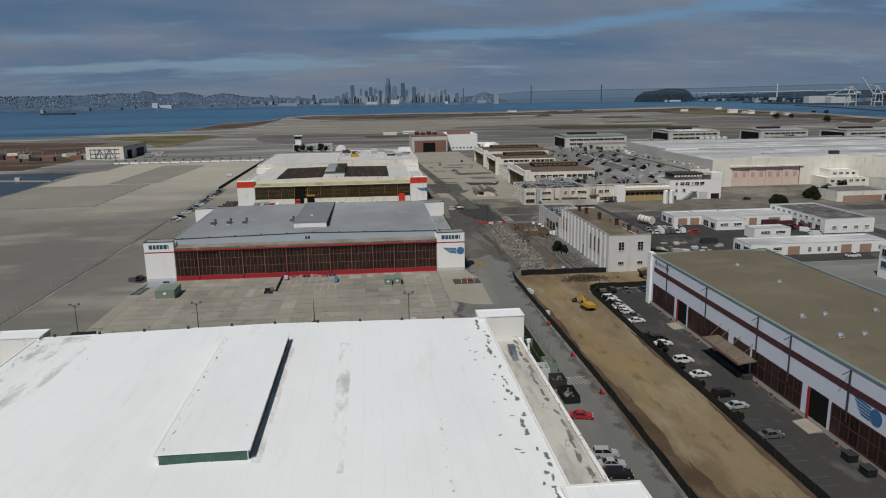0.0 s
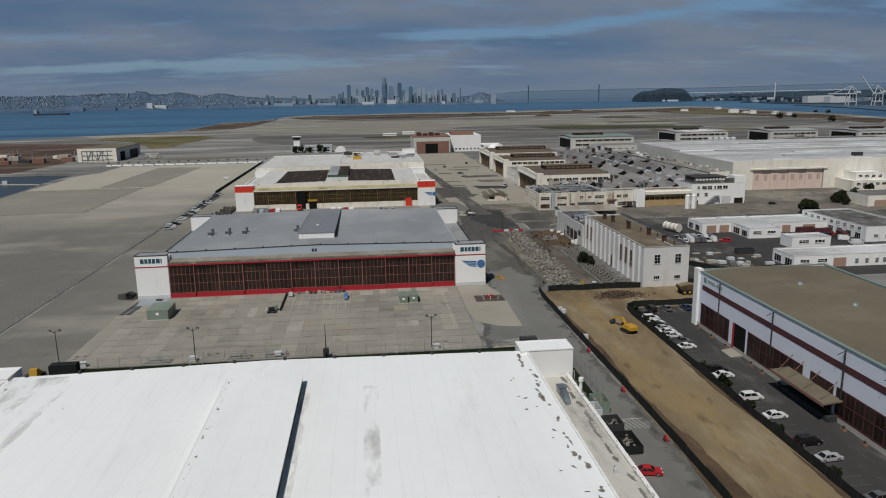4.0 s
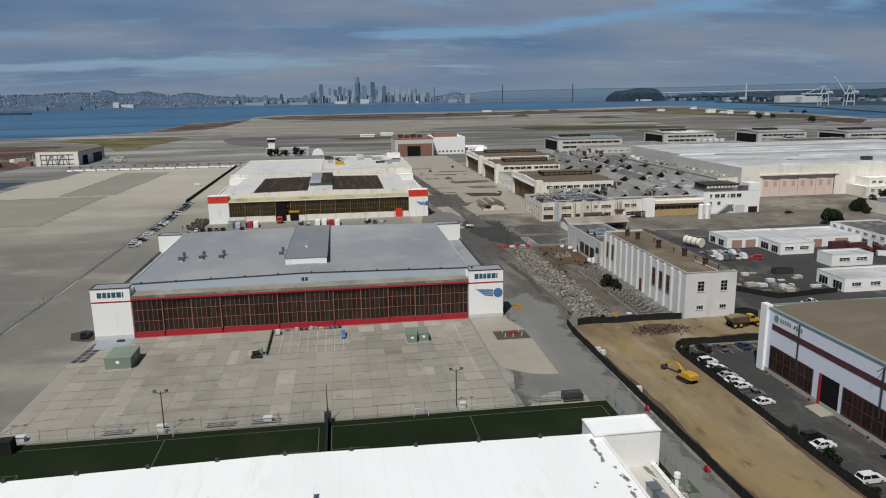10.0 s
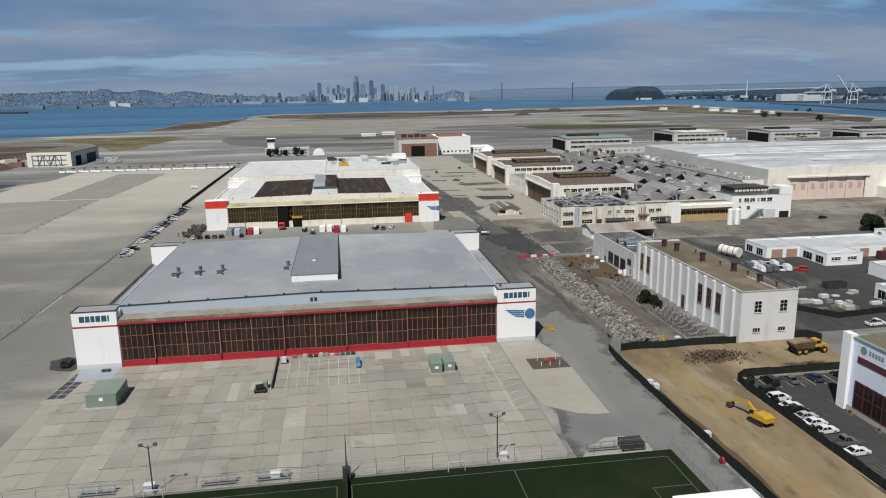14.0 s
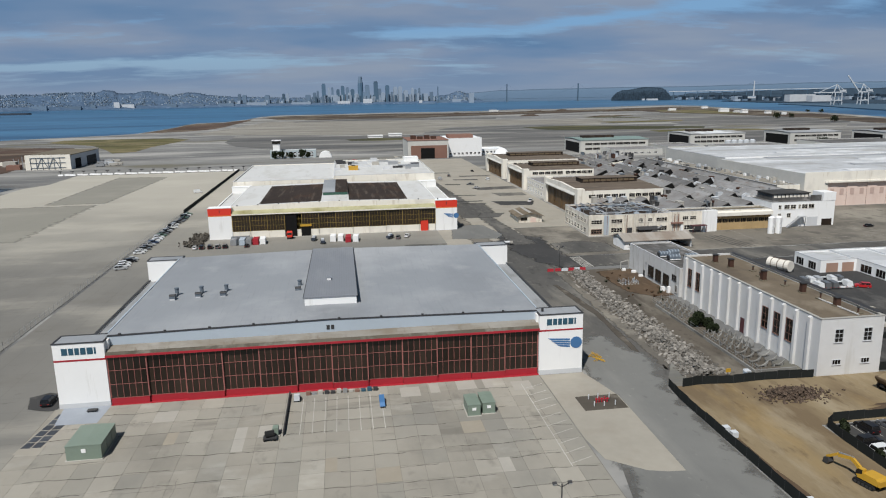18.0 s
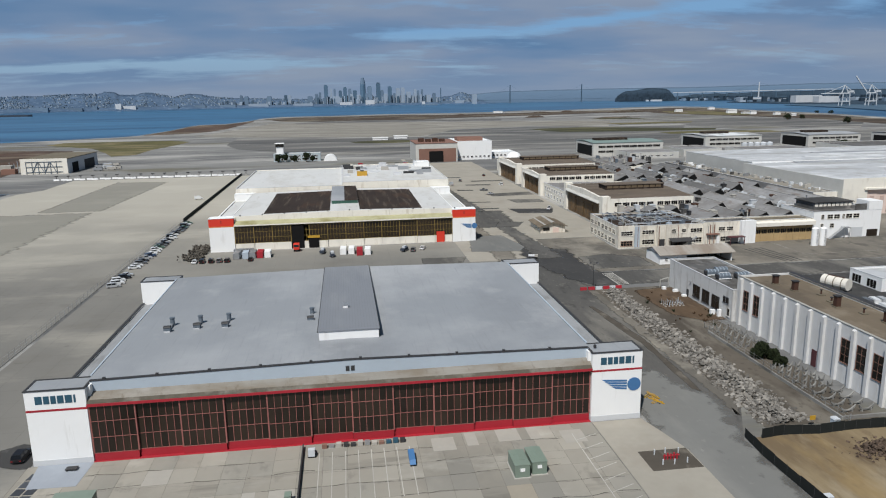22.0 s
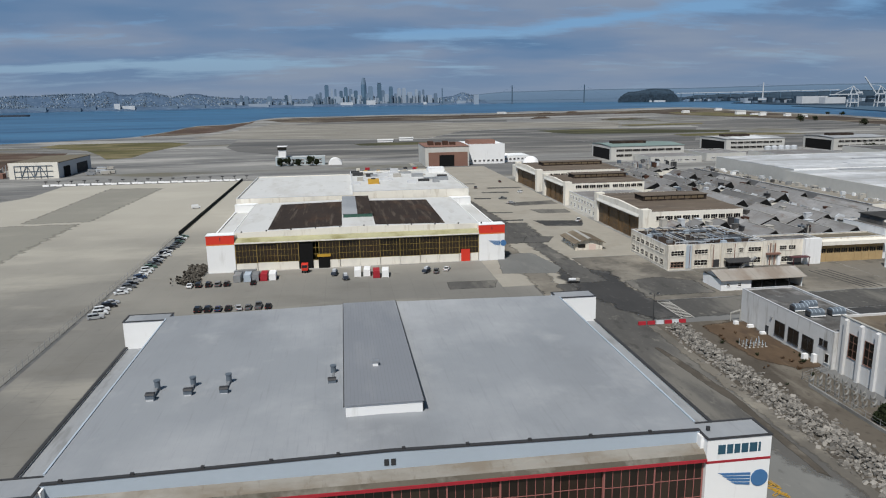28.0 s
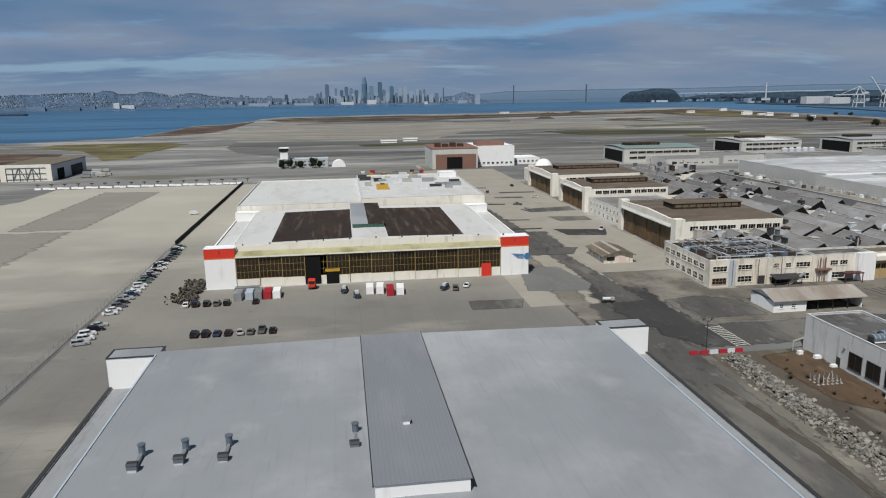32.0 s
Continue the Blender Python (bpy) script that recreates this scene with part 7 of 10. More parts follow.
def high_rise(px, n, w, tone, d=D - 50, cone=False):
    x, y = far(px, d)
    h = rise(px, n, d)
    w = w * d * 0.00076
    t = thing("high_rise", (x, y, 0), "hazy %s far office tower on the shore" % {"d": "dark blue", "m": "grey-blue", "p": "pale"}[tone], "tower", group="far skyline towers")
    m = M[TONES[tone]]
    if cone:
        part("shaft", B().cyl((x, y, 0), (x, y, h * 0.76), w * 0.62, w * 0.56, 8), m, t)
        part("crown", B().cyl((x, y, h * 0.76), (x, y, h), w * 0.56, w * 0.3, 8), M["far_mid"], t)
    else:
        part("shaft", B().box(x - w / 2, x + w / 2, y - w / 2, y + w / 2, 0, h * 0.95), m, t)
        part("crown", B().box(x - w * 0.36, x + w * 0.36, y - w * 0.36, y + w * 0.36, h * 0.95, h), m, t)


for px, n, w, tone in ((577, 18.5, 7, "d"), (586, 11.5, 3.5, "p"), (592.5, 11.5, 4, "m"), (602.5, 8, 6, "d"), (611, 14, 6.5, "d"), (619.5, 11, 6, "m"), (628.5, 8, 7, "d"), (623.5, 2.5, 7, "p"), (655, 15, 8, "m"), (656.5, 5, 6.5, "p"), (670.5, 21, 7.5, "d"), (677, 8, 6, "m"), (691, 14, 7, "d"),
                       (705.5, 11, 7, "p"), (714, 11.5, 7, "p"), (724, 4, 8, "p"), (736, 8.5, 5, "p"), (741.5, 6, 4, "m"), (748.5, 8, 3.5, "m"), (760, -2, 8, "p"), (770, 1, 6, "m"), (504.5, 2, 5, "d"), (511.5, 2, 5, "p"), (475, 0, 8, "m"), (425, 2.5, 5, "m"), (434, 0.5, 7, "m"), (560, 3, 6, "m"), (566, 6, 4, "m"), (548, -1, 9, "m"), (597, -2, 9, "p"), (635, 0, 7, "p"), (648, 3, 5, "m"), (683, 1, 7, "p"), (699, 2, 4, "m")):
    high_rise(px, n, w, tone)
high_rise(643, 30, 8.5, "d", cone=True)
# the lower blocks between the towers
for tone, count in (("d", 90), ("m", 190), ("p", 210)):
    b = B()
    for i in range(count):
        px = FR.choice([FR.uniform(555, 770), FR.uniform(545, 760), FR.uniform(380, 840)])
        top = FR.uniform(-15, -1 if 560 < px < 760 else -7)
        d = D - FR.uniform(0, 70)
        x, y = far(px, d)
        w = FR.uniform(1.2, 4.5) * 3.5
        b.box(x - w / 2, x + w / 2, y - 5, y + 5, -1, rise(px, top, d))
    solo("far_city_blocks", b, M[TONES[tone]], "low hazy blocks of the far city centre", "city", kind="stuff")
for px, w, n in ((203, 9, -9), (222, 22, -13), (60, 26, -14), (120, 30, -15), (160, 8, -13), (302, 16, -14), (350, 18, -14), (400, 26, -14), (455, 34, -13), (535, 34, -14), (612, 22, -13), (655, 16, -10), (790, 24, -14), (815, 16, -13)):
    x, y = far(px, D - 90)
    w *= 3.5
    solo("shore_warehouse", B().box(x - w / 2, x + w / 2, y - 8, y + 8, -1, rise(px, n, D - 90)), M["far_white" if px in (203, 222, 612, 655) else "far_city" if px % 2 else "far_mid"], "pale far waterfront warehouse", "warehouse", (x, y, -2))
ridge("far_shore", [(-400, -15), (0, -15), (300, -15.3), (600, -15.6), (850, -16), (880, -19)], D - 110, 40, "low far waterfront", M["far_hill"], 0.5)

# suspension bridge
BD = 4450.0
br = thing("suspension_bridge", (*far(960, BD), 0), "grey far suspension bridge with tall towers", "bridge")
for px, n in ((782, 10), (906, 12.4), (1034, 11.8)):
    x, y = far(px, BD)
    for s in (-1, 1):
        part("tower_leg", B().box(x + s * 1.6 - 1.1, x + s * 1.6 + 1.1, y - 3, y + 3, -2, rise(px, n, BD)), M["far_tower"], br)
    part("pier", B().box(x - 5, x + 5, y - 5, y + 5, -2.5, 5), M["far_mid"], br)
x, y = far(842, BD)
part("anchorage", B().box(x - 15, x + 15, y - 12, y + 12, -2, rise(842, -2.5, BD)), M["far_city"], br)
deck = [(*far(846 + i * 13, BD), rise(846 + i * 13, -14.2, BD)) for i in range(20)]
part("deck", B().add([(a, c, z + q) for a, c, z in deck for q in (-0.9, 0.9)] + [(a, c + 8, z + q) for a, c, z in deck for q in (-0.9, 0.9)],
                     [(2 * i, 2 * i + 2, 2 * i + 3, 2 * i + 1) for i in range(19)] + [(2 * i + 1, 2 * i + 3, 2 * i + 43, 2 * i + 41) for i in range(19)]), M["far_tower"], br)
for (p0, h0), (p1, h1) in (((848, -13), (906, 12.4)), ((906, 12.4), (970, -12)), ((970, -12), (1034, 11.8)), ((1034, 11.8), (1093, -12))):
    rope = []
    for i in range(9):
        f = i / 8
        sag = 5 * 4 * f * (1 - f)
        rope.append((*far(p0 + (p1 - p0) * f, BD), rise(p0, h0 + (h1 - h0) * f - sag, BD)))
    part("cable", B().add([(a, c, z + q) for a, c, z in rope for q in (-0.3, 0.3)], [(2 * i, 2 * i + 2, 2 * i + 3, 2 * i + 1) for i in range(8)]), M["far_tower"], br)

# wooded island: a long hump, steep at the west end, with a few higher tree tops
ISLE = [(1094, -17), (1099, -9), (1106, -2.5), (1114, 1.0), (1124, 1.5), (1134, 3.0), (1142, 5.0), (1152, 7.0), (1164, 6.8), (1174, 5.6), (1184, 5.2), (1190, 1.0), (1195, -5), (1199, -11), (1202, -17)]


def isle(p):
    """Height of the island's crown across the horizon."""
    for (p0, h0), (p1, h1) in zip(ISLE, ISLE[1:]):
        if p0 <= p <= p1:
            return rise(p, h0 + (h1 - h0) * (p - p0) / (p1 - p0), 4500)
    return 0.0


isl = thing("island", (*far(1148, 4500), 0), "dark wooded island in the bay", "island")
mv, mf = [], []
for i in range(33):
    p = 1094 + i * 108 / 32
    for dd, hh in ((0, -0.3), (25, 0.3), (60, 0.75), (100, 0.88), (150, -0.3)):
        mv.append((*far(p, 4420 + dd), isle(p) * hh - 2))
for i in range(32):
    for q in range(4):
        mf.append((i * 5 + q, i * 5 + 5 + q, i * 5 + 6 + q, i * 5 + 1 + q))
part("land", B().add(mv, mf), M["far_wood"], isl)
ib = B()
for i in range(2600):
    p = 1095 + 106 * FR.random()
    hm = isle(p)
    f = FR.random()
    x, y = far(p, 4415 + 90 * f + FR.uniform(-10, 10))
    z = hm * min(0.9, 0.3 * f / 0.28 if f < 0.28 else 0.3 + 0.66 * (f - 0.28))
    s = FR.uniform(2.2, 4.6)
    ib.cyl((x, y, z - s * 1.2), (x, y, z + s * FR.uniform(0.8, 2.2)), s, s * 0.3, 5)
tagged(part("tree_cover", ib, M["far_wood"], isl), kind="stuff")
for px, w in ((1163, 9), (1172, 12), (1152, 4)):
    x, y = far(px, 4405)
    w *= 3.4
    part("pier_shed", B().box(x - w / 2, x + w / 2, y - 6, y + 6, -2, 8), M["far_white"], isl)

# low far land, eastern bridge span and port on the right
ridge("far_lowland", [(1196, -14), (1240, -10), (1300, -9), (1400, -7), (1500, -6), (1700, -5), (1900, -5)], 4480, 60, "low far land with dark trees", M["far_wood"], 3.0)
for tone, count in (("d", 150), ("m", 120), ("p", 70)):
    b = B()
    for i in range(count):
        p = FR.uniform(1300, 1800) if FR.random() < 0.8 else FR.uniform(1210, 1320)
        d = FR.uniform(3650, 4400) if p > 1320 else FR.uniform(4380, 4470)
        x, y = far(p, d)
        w = FR.uniform(8, 34)
        b.box(x - w / 2, x + w / 2, y - 8, y + 8, 0, FR.uniform(6, 26 if tone == "d" else 16))
    solo("far_port_sheds", b, M[{"d": "far_wood", "m": "far_mid", "p": "far_city"}[tone]], "far port sheds, stacks and trees", "city", kind="stuff")
for p, d, w, h in ((1336, 4000, 62, 20), (1354, 3980, 46, 15), (1440, 3500, 60, 30), (1476, 3450, 46, 26), (1408, 3700, 36, 14)):
    x, y = far(p, d)
    solo("port_warehouse", B().box(x - w, x + w, y - 20, y + 20, 0.4, h), M["far_white" if w < 61 else "far_city"], "long pale port warehouse", "warehouse", (x, y, 0.4), group="port warehouses")
es = thing("eastern_bridge_span", (*far(1330, 4480), 0), "pale far bridge span with one white tower", "bridge")
x, y = far(1351, 4480)
part("tower", B().cyl((x, y, 0), (x, y, rise(1351, 10.5, 4480)), 4.5, 2.5, 8), M["far_white"], es)
ends = [(*far(1198 + i * 18, 4480), rise(1198 + i * 18, -6.2 + 0.11 * i, 4480)) for i in range(17)]
part("deck", B().add([(a, c, z + q) for a, c, z in ends for q in (-1.4, 1.4)], [(2 * i, 2 * i + 2, 2 * i + 3, 2 * i + 1) for i in range(16)]), M["far_white"], es)
for p1, n1 in ((1420, -4.5), (1306, -5)):
    part("stay_cable", B().bar((x, y, rise(1351, 8, 4480)), (*far(p1, 4480), rise(p1, n1, 4480)), 1.6), M["far_mid"], es)
for px in range(1206, 1480, 22):
    x, y = far(px, 4482)
    part("pier", B().box(x - 2, x + 2, y - 2, y + 2, -2, rise(px, -6.6, 4480)), M["far_tower"], es)
solo("port_land", B().prism([(1842, 3452), (1790, 2992), (1820, 2780), (1901, 2528), (1973, 2087), (2936, 3010), (2715, 3553), (2308, 4067)], -3, 0.5), M["far_wood"], "low dark port land across the channel", "ground", kind="structure")
solo("port_quay", B().prism([(1649, 2686), (1606, 2478), (1553, 2267), (1456, 1985), (1311, 1517), (1479, 1486), (2060, 1994), (1836, 2470), (1736, 2728)], -3, 0.9), M["far_tower"], "low dark quay below the container cranes", "ground", kind="structure")


def crane(x, y, raised):
    """A container crane: two portal legs, girder, apex frame and boom."""
    t = thing("port_crane", (x, y, 0.9), "white far container crane with its boom %s" % ("raised" if raised else "lowered"), "crane", group="port cranes")
    for dx in (-15, 15):
        for dy in (-8, 8):
            part("leg", B().bar((x + dx, y + dy, 0.6), (x + dx * 0.8, y + dy, 42), 2.2), M["far_white"], t)
    part("portal_beam", B().box(x - 15, x + 15, y - 9, y + 9, 14, 17), M["far_white"], t)
    part("girder", B().box(x - 20, x + 34, y - 3, y + 3, 41, 44.5), M["far_white"], t)
    part("machine_house", B().box(x + 14, x + 30, y - 5, y + 5, 44.6, 51), M["far_white"], t)
    part("mast", B().bar((x + 12, y, 44), (x - 3, y, 70), 2.2).bar((x - 12, y, 44), (x - 3, y, 70), 2.2), M["far_white"], t)
    part("tie_rod", B().bar((x - 3, y, 69), (x + 32, y, 45), 1.3), M["far_white"], t)
    if raised:
        part("boom", B().bar((x - 18, y, 44), (x - 64, y, 98), 3.4), M["far_white"], t)
        part("boom_tie", B().bar((x - 3, y, 69), (x - 44, y, 75), 1.0), M["far_white"], t)
    else:
        part("boom", B().box(x - 88, x - 20.1, y - 2, y + 2, 41, 44), M["far_white"], t)
        part("boom_tie", B().bar((x - 3, y, 69), (x - 66, y, 44.5), 1.3), M["far_white"], t)


crane(1683, 2402, False)
crane(1752, 2362, True)

# cargo ship
x, y = far(8, 3560)
t = thing("cargo_ship", (x, y, -2), "long dark cargo ship with pale bridge house", "ship")
part("hull", B().prism([(x - 74, y - 9), (x + 66, y - 9), (x + 80, y), (x + 66, y + 9), (x - 74, y + 9)], -2.2, 6), M["ship"], t)
part("bridge_house", B().box(x - 72, x - 58, y - 7, y + 7, 6, 24), M["far_city"], t)
part("mast", B().box(x - 66, x - 64.5, y - 1, y + 1, 24, 36), M["far_city"], t)
part("funnel", B().box(x - 56, x - 51, y - 3, y + 3, 6, 16), M["ship"], t)
x, y = far(762, 4300)
t = thing("ferry", (x, y, -2), "small pale ferry on the bay", "ship")
part("hull", B().box(x - 50, x + 50, y - 6, y + 6, -2.2, 5), M["far_mid"], t)
part("cabin", B().box(x - 46, x - 28, y - 5, y + 5, 5, 20), M["far_white"], t)

# ---- vehicles ----
PAINT = {"white": (0.72, 0.73, 0.73), "silver": (0.42, 0.43, 0.44), "grey": (0.12, 0.125, 0.13), "black": (0.012, 0.012, 0.014), "blue": (0.03, 0.05, 0.10), "red": (0.45, 0.02, 0.025), "green": (0.10, 0.16, 0.12), "tan": (0.40, 0.34, 0.25)}
for k, c in PAINT.items():
    M["paint_" + k] = mat("car_paint_" + k, c, 0.28, 0.1, dark=0.9, spread=0.15, small=1, bump=0)
M["lamp_red"] = mat("red_lens", (0.35, 0.02, 0.02), 0.3, bump=0)
M["lamp_clear"] = mat("clear_lens", (0.6, 0.6, 0.58), 0.2, bump=0)
M["hub"] = mat("alloy_hub", (0.35, 0.35, 0.36), 0.4, 0.5, bump=0)


def make_car(kind, colour):
    """A parked car, nose to +x, standing on z = 0."""
    names = {"sedan": "sedan car", "suv": "tall sport utility car", "pickup": "pickup truck", "van": "panel van"}
    t = thing("van" if kind == "van" else "pickup_truck" if kind == "pickup" else "car", (0, 0, 0), "parked %s %s on paved ground" % (colour, names[kind]), "van" if kind == "van" else "truck" if kind == "pickup" else "car")
    L, W, belt, top = {"sedan": (4.7, 1.82, 0.92, 1.45), "suv": (4.8, 1.9, 1.08, 1.75), "pickup": (5.6, 1.95, 1.1, 1.85), "van": (5.4, 2.0, 1.2, 2.3)}[kind]
    h = L / 2
    paint = M["paint_" + colour]
    low = [(-h, 0.42), (-h + 0.1, 0.28), (h - 0.15, 0.26), (h, 0.45), (h - 0.05, 0.68), (h - 0.35, belt - 0.1), (h * 0.42, belt), (-h + 0.25, belt), (-h, belt - 0.12)]
    part("body", B().prism_y(low, -W / 2, W / 2), paint, t)
    c0, c1 = {"sedan": (-h * 0.72, h * 0.44), "suv": (-h * 0.94, h * 0.44), "pickup": (-h * 0.18, h * 0.46), "van": (-h * 0.97, h * 0.66)}[kind]
    r0, r1 = {"sedan": (-h * 0.42, h * 0.14), "suv": (-h * 0.84, h * 0.18), "pickup": (-h * 0.12, h * 0.24), "van": (-h * 0.95, h * 0.42)}[kind]
    iw, rw = W / 2 - 0.05, W / 2 - 0.22
    z0, z1 = belt + 0.001, top - 0.08
    b = B().add([(c0, -iw, z0), (c1, -iw, z0), (c1, iw, z0), (c0, iw, z0), (r0, -rw, z1), (r1, -rw, z1), (r1, rw, z1), (r0, rw, z1)], [(3, 2, 1, 0), (4, 5, 6, 7), (0, 1, 5, 4), (1, 2, 6, 5), (2, 3, 7, 6), (3, 0, 4, 7)])
    part("cabin_glass", b, M["glass"] if kind != "van" else paint, t, "dark tinted glass")
    part("roof_panel", B().box(r0 - 0.04, r1 + 0.04, -rw - 0.03, rw + 0.03, z1, top), paint, t)
    for s in (-1, 1):
        for ca, ra, wd in ((c0 + (r0 - c0) * 0.05, r0, 0.09), (c1, r1, 0.08), ((c0 + c1) / 2, (r0 + r1) / 2, 0.08)):
            part("pillar", B().bar((ca, s * (iw - 0.005), z0 + 0.02), (ra, s * (rw + 0.01), z1), wd), paint, t)
    if kind == "pickup":
        part("bed", B().box(-h + 0.2, c0 - 0.1, -W / 2 + 0.15, W / 2 - 0.15, belt + 0.002, belt + 0.03), M["dark"], t, "dark cargo bed")
    for sx in (-h * 0.62, h * 0.62):
        for s in (-1, 1):
            y = s * (W / 2 - 0.08)
            w = part("wheel", B().cyl((sx, y - s * 0.12, 0.33), (sx, y + s * 0.1, 0.33), 0.33, n=12), M["tyre"], t, "black tyre on an alloy hub")
            part("hub", B().cyl((sx, y + s * 0.1, 0.33), (sx, y + s * 0.12, 0.33), 0.2, n=8), M["hub"], w)
    for s in (-1, 1):
        part("headlight", B().box(h - 0.22, h - 0.02, s * (W / 2 - 0.3) - 0.2, s * (W / 2 - 0.3) + 0.2, 0.62, 0.76), M["lamp_clear"], t)
        part("tail_light", B().box(-h - 0.015, -h + 0.06, s * (W / 2 - 0.22) - 0.16, s * (W / 2 - 0.22) + 0.16, 0.62, 0.8), M["lamp_red"], t)
    return t


CARS = {}


def car(kind, colour, x, y, yaw, z=0.03, group=""):
    key = (kind, colour)
    if key not in CARS:
        o = CARS[key] = make_car(kind, colour)
        o.matrix_basis = pose(x, y, z, 0, 0, yaw)
    else:
        o = copy_thing(CARS[key], pose(x, y, z, 0, 0, yaw))
    if group:
        tagged(o, group=group)
    return o


R8 = random.Random(21)
mix = ["white", "silver", "grey", "black", "black", "blue", "silver", "white", "grey", "green"]
kinds = ["sedan", "suv", "sedan", "suv", "pickup", "sedan"]
yy = 388.5
while yy < 519:
    if not (406 < yy < 415):
        car(R8.choice(kinds), R8.choice(mix), -107.6 + R8.uniform(-0.5, 0.5), yy, 18 + R8.uniform(-4, 4), 0.02, "cars along the apron fence")
    yy += R8.uniform(3.6, 4.6)
for i, (c, k) in enumerate([("black", "suv"), ("black", "suv"), ("blue", "sedan"), ("black", "sedan"), ("silver", "sedan"), ("grey", "sedan"), ("grey", "pickup"), ("black", "sedan")]):
    car(k, c, -77.4 + i * 3.1, 390.5 + (0.8 if i == 6 else 0), 90 + (14 if i == 4 else 0), 0.02, "row of cars on the apron")
for x, k, c in ((-86, "sedan", "white"), (-83, "suv", "black"), (-79.5, "suv", "black"), (-76.3, "suv", "grey"), (-73.2, "suv", "black"), (-64, "sedan", "black")):
    car(k, c, x, 421.5, 92, 0.02, "cars before the far hangar")
for y, k, c in ((212, "suv", "white"), (208, "sedan", "white"), (215.5, "suv", "black"), (206, "sedan", "black"), (203.0, "sedan", "silver"), (200.2, "sedan", "white"), (197, "sedan", "white"), (192, "pickup", "grey"), (188.4, "sedan", "white"), (172.3, "suv", "black"), (169.2, "sedan", "white"), (157, "suv", "white"), (148, "sedan", "white"), (137, "suv", "black"), (131, "sedan", "silver"), (118, "sedan", "grey")):
    car(k, c, 73.6, y, 4 + R8.uniform(-2, 2), 0.09, "cars in the parking lot")
for x, k, c in ((77, "suv", "black"), (81.8, "sedan", "grey"), (88, "sedan", "blue"), (94.5, "sedan", "black")):
    car(k, c, x, 220.5, 94, 0.09, "cars in the parking lot")
car("sedan", "red", 40.4, 130.8, -12, 0.035)
for y, c, k in ((115, "silver", "suv"), (111.4, "silver", "sedan"), (107.8, "black", "suv")):
    car(k, c, 40.2, y, -8, 0.035, "cars beside the white-roofed hangar")
for x, y, k, c, a in ((3, 425, "suv", "grey", 80), (7.5, 428, "sedan", "white", 70), (69, 604, "pickup", "grey", 160), (87, 631, "suv", "white", 100), (90, 518, "pickup", "white", 60), (86, 690, "sedan", "black", 90), (147, 311, "suv", "red", 150), (129, 252, "pickup", "white", 5), (186, 254.5, "pickup", "white", 0), (-120, 612, "van", "white", 20),
                      (70, 585, "sedan", "silver", 20), (62, 660, "suv", "grey", 75), (52, 640, "van", "silver", 100), (-88, 290, "sedan", "red", 100), (-86.5, 262, "suv", "black", 90), (223, 404, "sedan", "black", 10)):
    car(k, c, x, y, a, 0.06)
for i in range(14):
    car(R8.choice(["van", "pickup", "van", "suv"]), R8.choice(["white", "white", "silver", "grey"]), 127 + (i % 7) * 2.6 + (i // 7) * 1.5, 313 + (i // 7) * 6.2, 80 + R8.uniform(-5, 5), 0.03, "vans and trucks in the yard")
for i in range(8):
    car(R8.choice(["van", "suv", "sedan"]), R8.choice(["white", "red", "grey", "black"]), 195 + R8.uniform(-7, 8), 296 + i * 3.0, R8.uniform(-20, 20), 0.03, "cars in the garage yard")


def excavator(x, y, yaw):
    t = thing("excavator", (0, 0, 0), "yellow crawler excavator with folded boom on dirt", "excavator")
    for s in (-1, 1):
        tr = part("track", B().prism_y([(-2.2, 0.45), (-1.8, 0.0), (1.8, 0.0), (2.2, 0.45), (1.8, 0.95), (-1.8, 0.95)], s * 1.25 - 0.3, s * 1.25 + 0.3), M["tyre"], t, "dark steel crawler track")
        for k in range(5):
            part("roller", B().cyl((-1.5 + k * 0.75, s * 1.56, 0.4), (-1.5 + k * 0.75, s * 1.6, 0.4), 0.28, n=8), M["dark"], tr)
    part("undercarriage", B().box(-1.0, 1.0, -0.95, 0.95, 0.5, 1.1), M["dark"], t)
    part("house", B().prism_y([(-2.6, 1.2), (1.4, 1.2), (1.4, 1.9), (0.4, 2.5), (-2.2, 2.5), (-2.7, 2.0)], -1.35, 1.35), M["yellow"], t)
    part("counterweight", B().box(-3.1, -2.65, -1.3, 1.3, 1.2, 2.3), M["yellow"], t)
    cab = part("cab", B().prism_y([(0.3, 1.95), (1.6, 1.5), (1.75, 2.4), (1.3, 3.1), (0.3, 3.1)], 0.45, 1.34), M["yellow"], t)
    part("cab_glass", B().prism_y([(0.5, 2.2), (1.72, 1.75), (1.8, 2.4), (1.35, 2.95), (0.5, 2.95)], 0.52, 1.36), M["glass"], cab)
    part("boom", B().bar((1.2, -0.2, 1.8), (3.8, -0.2, 3.4), 0.5, 0.7).bar((3.8, -0.2, 3.4), (6.6, -0.2, 2.7), 0.45, 0.6), M["yellow"], t)
    part("stick", B().bar((6.7, -0.2, 2.9), (9.0, -0.2, 1.3), 0.4, 0.5), M["yellow"], t)
    part("bucket", B().prism_y([(8.3, 1.5), (9.2, 1.2), (9.3, 0.4), (8.3, 0.1), (7.9, 0.7)], -0.9, 0.5), M["dark"], t, "dark toothed bucket")
    part("cylinder", B().bar((1.4, -0.2, 1.6), (3.4, -0.2, 3.4), 0.2).bar((3.4, -0.2, 3.75), (6.6, -0.2, 3.3), 0.2), M["steel"], t)
    t.matrix_basis = pose(x, y, 0.08, 0, 0, yaw) @ Matrix.Diagonal((0.9, 0.9, 0.9, 1))


excavator(63.5, 203, 105)


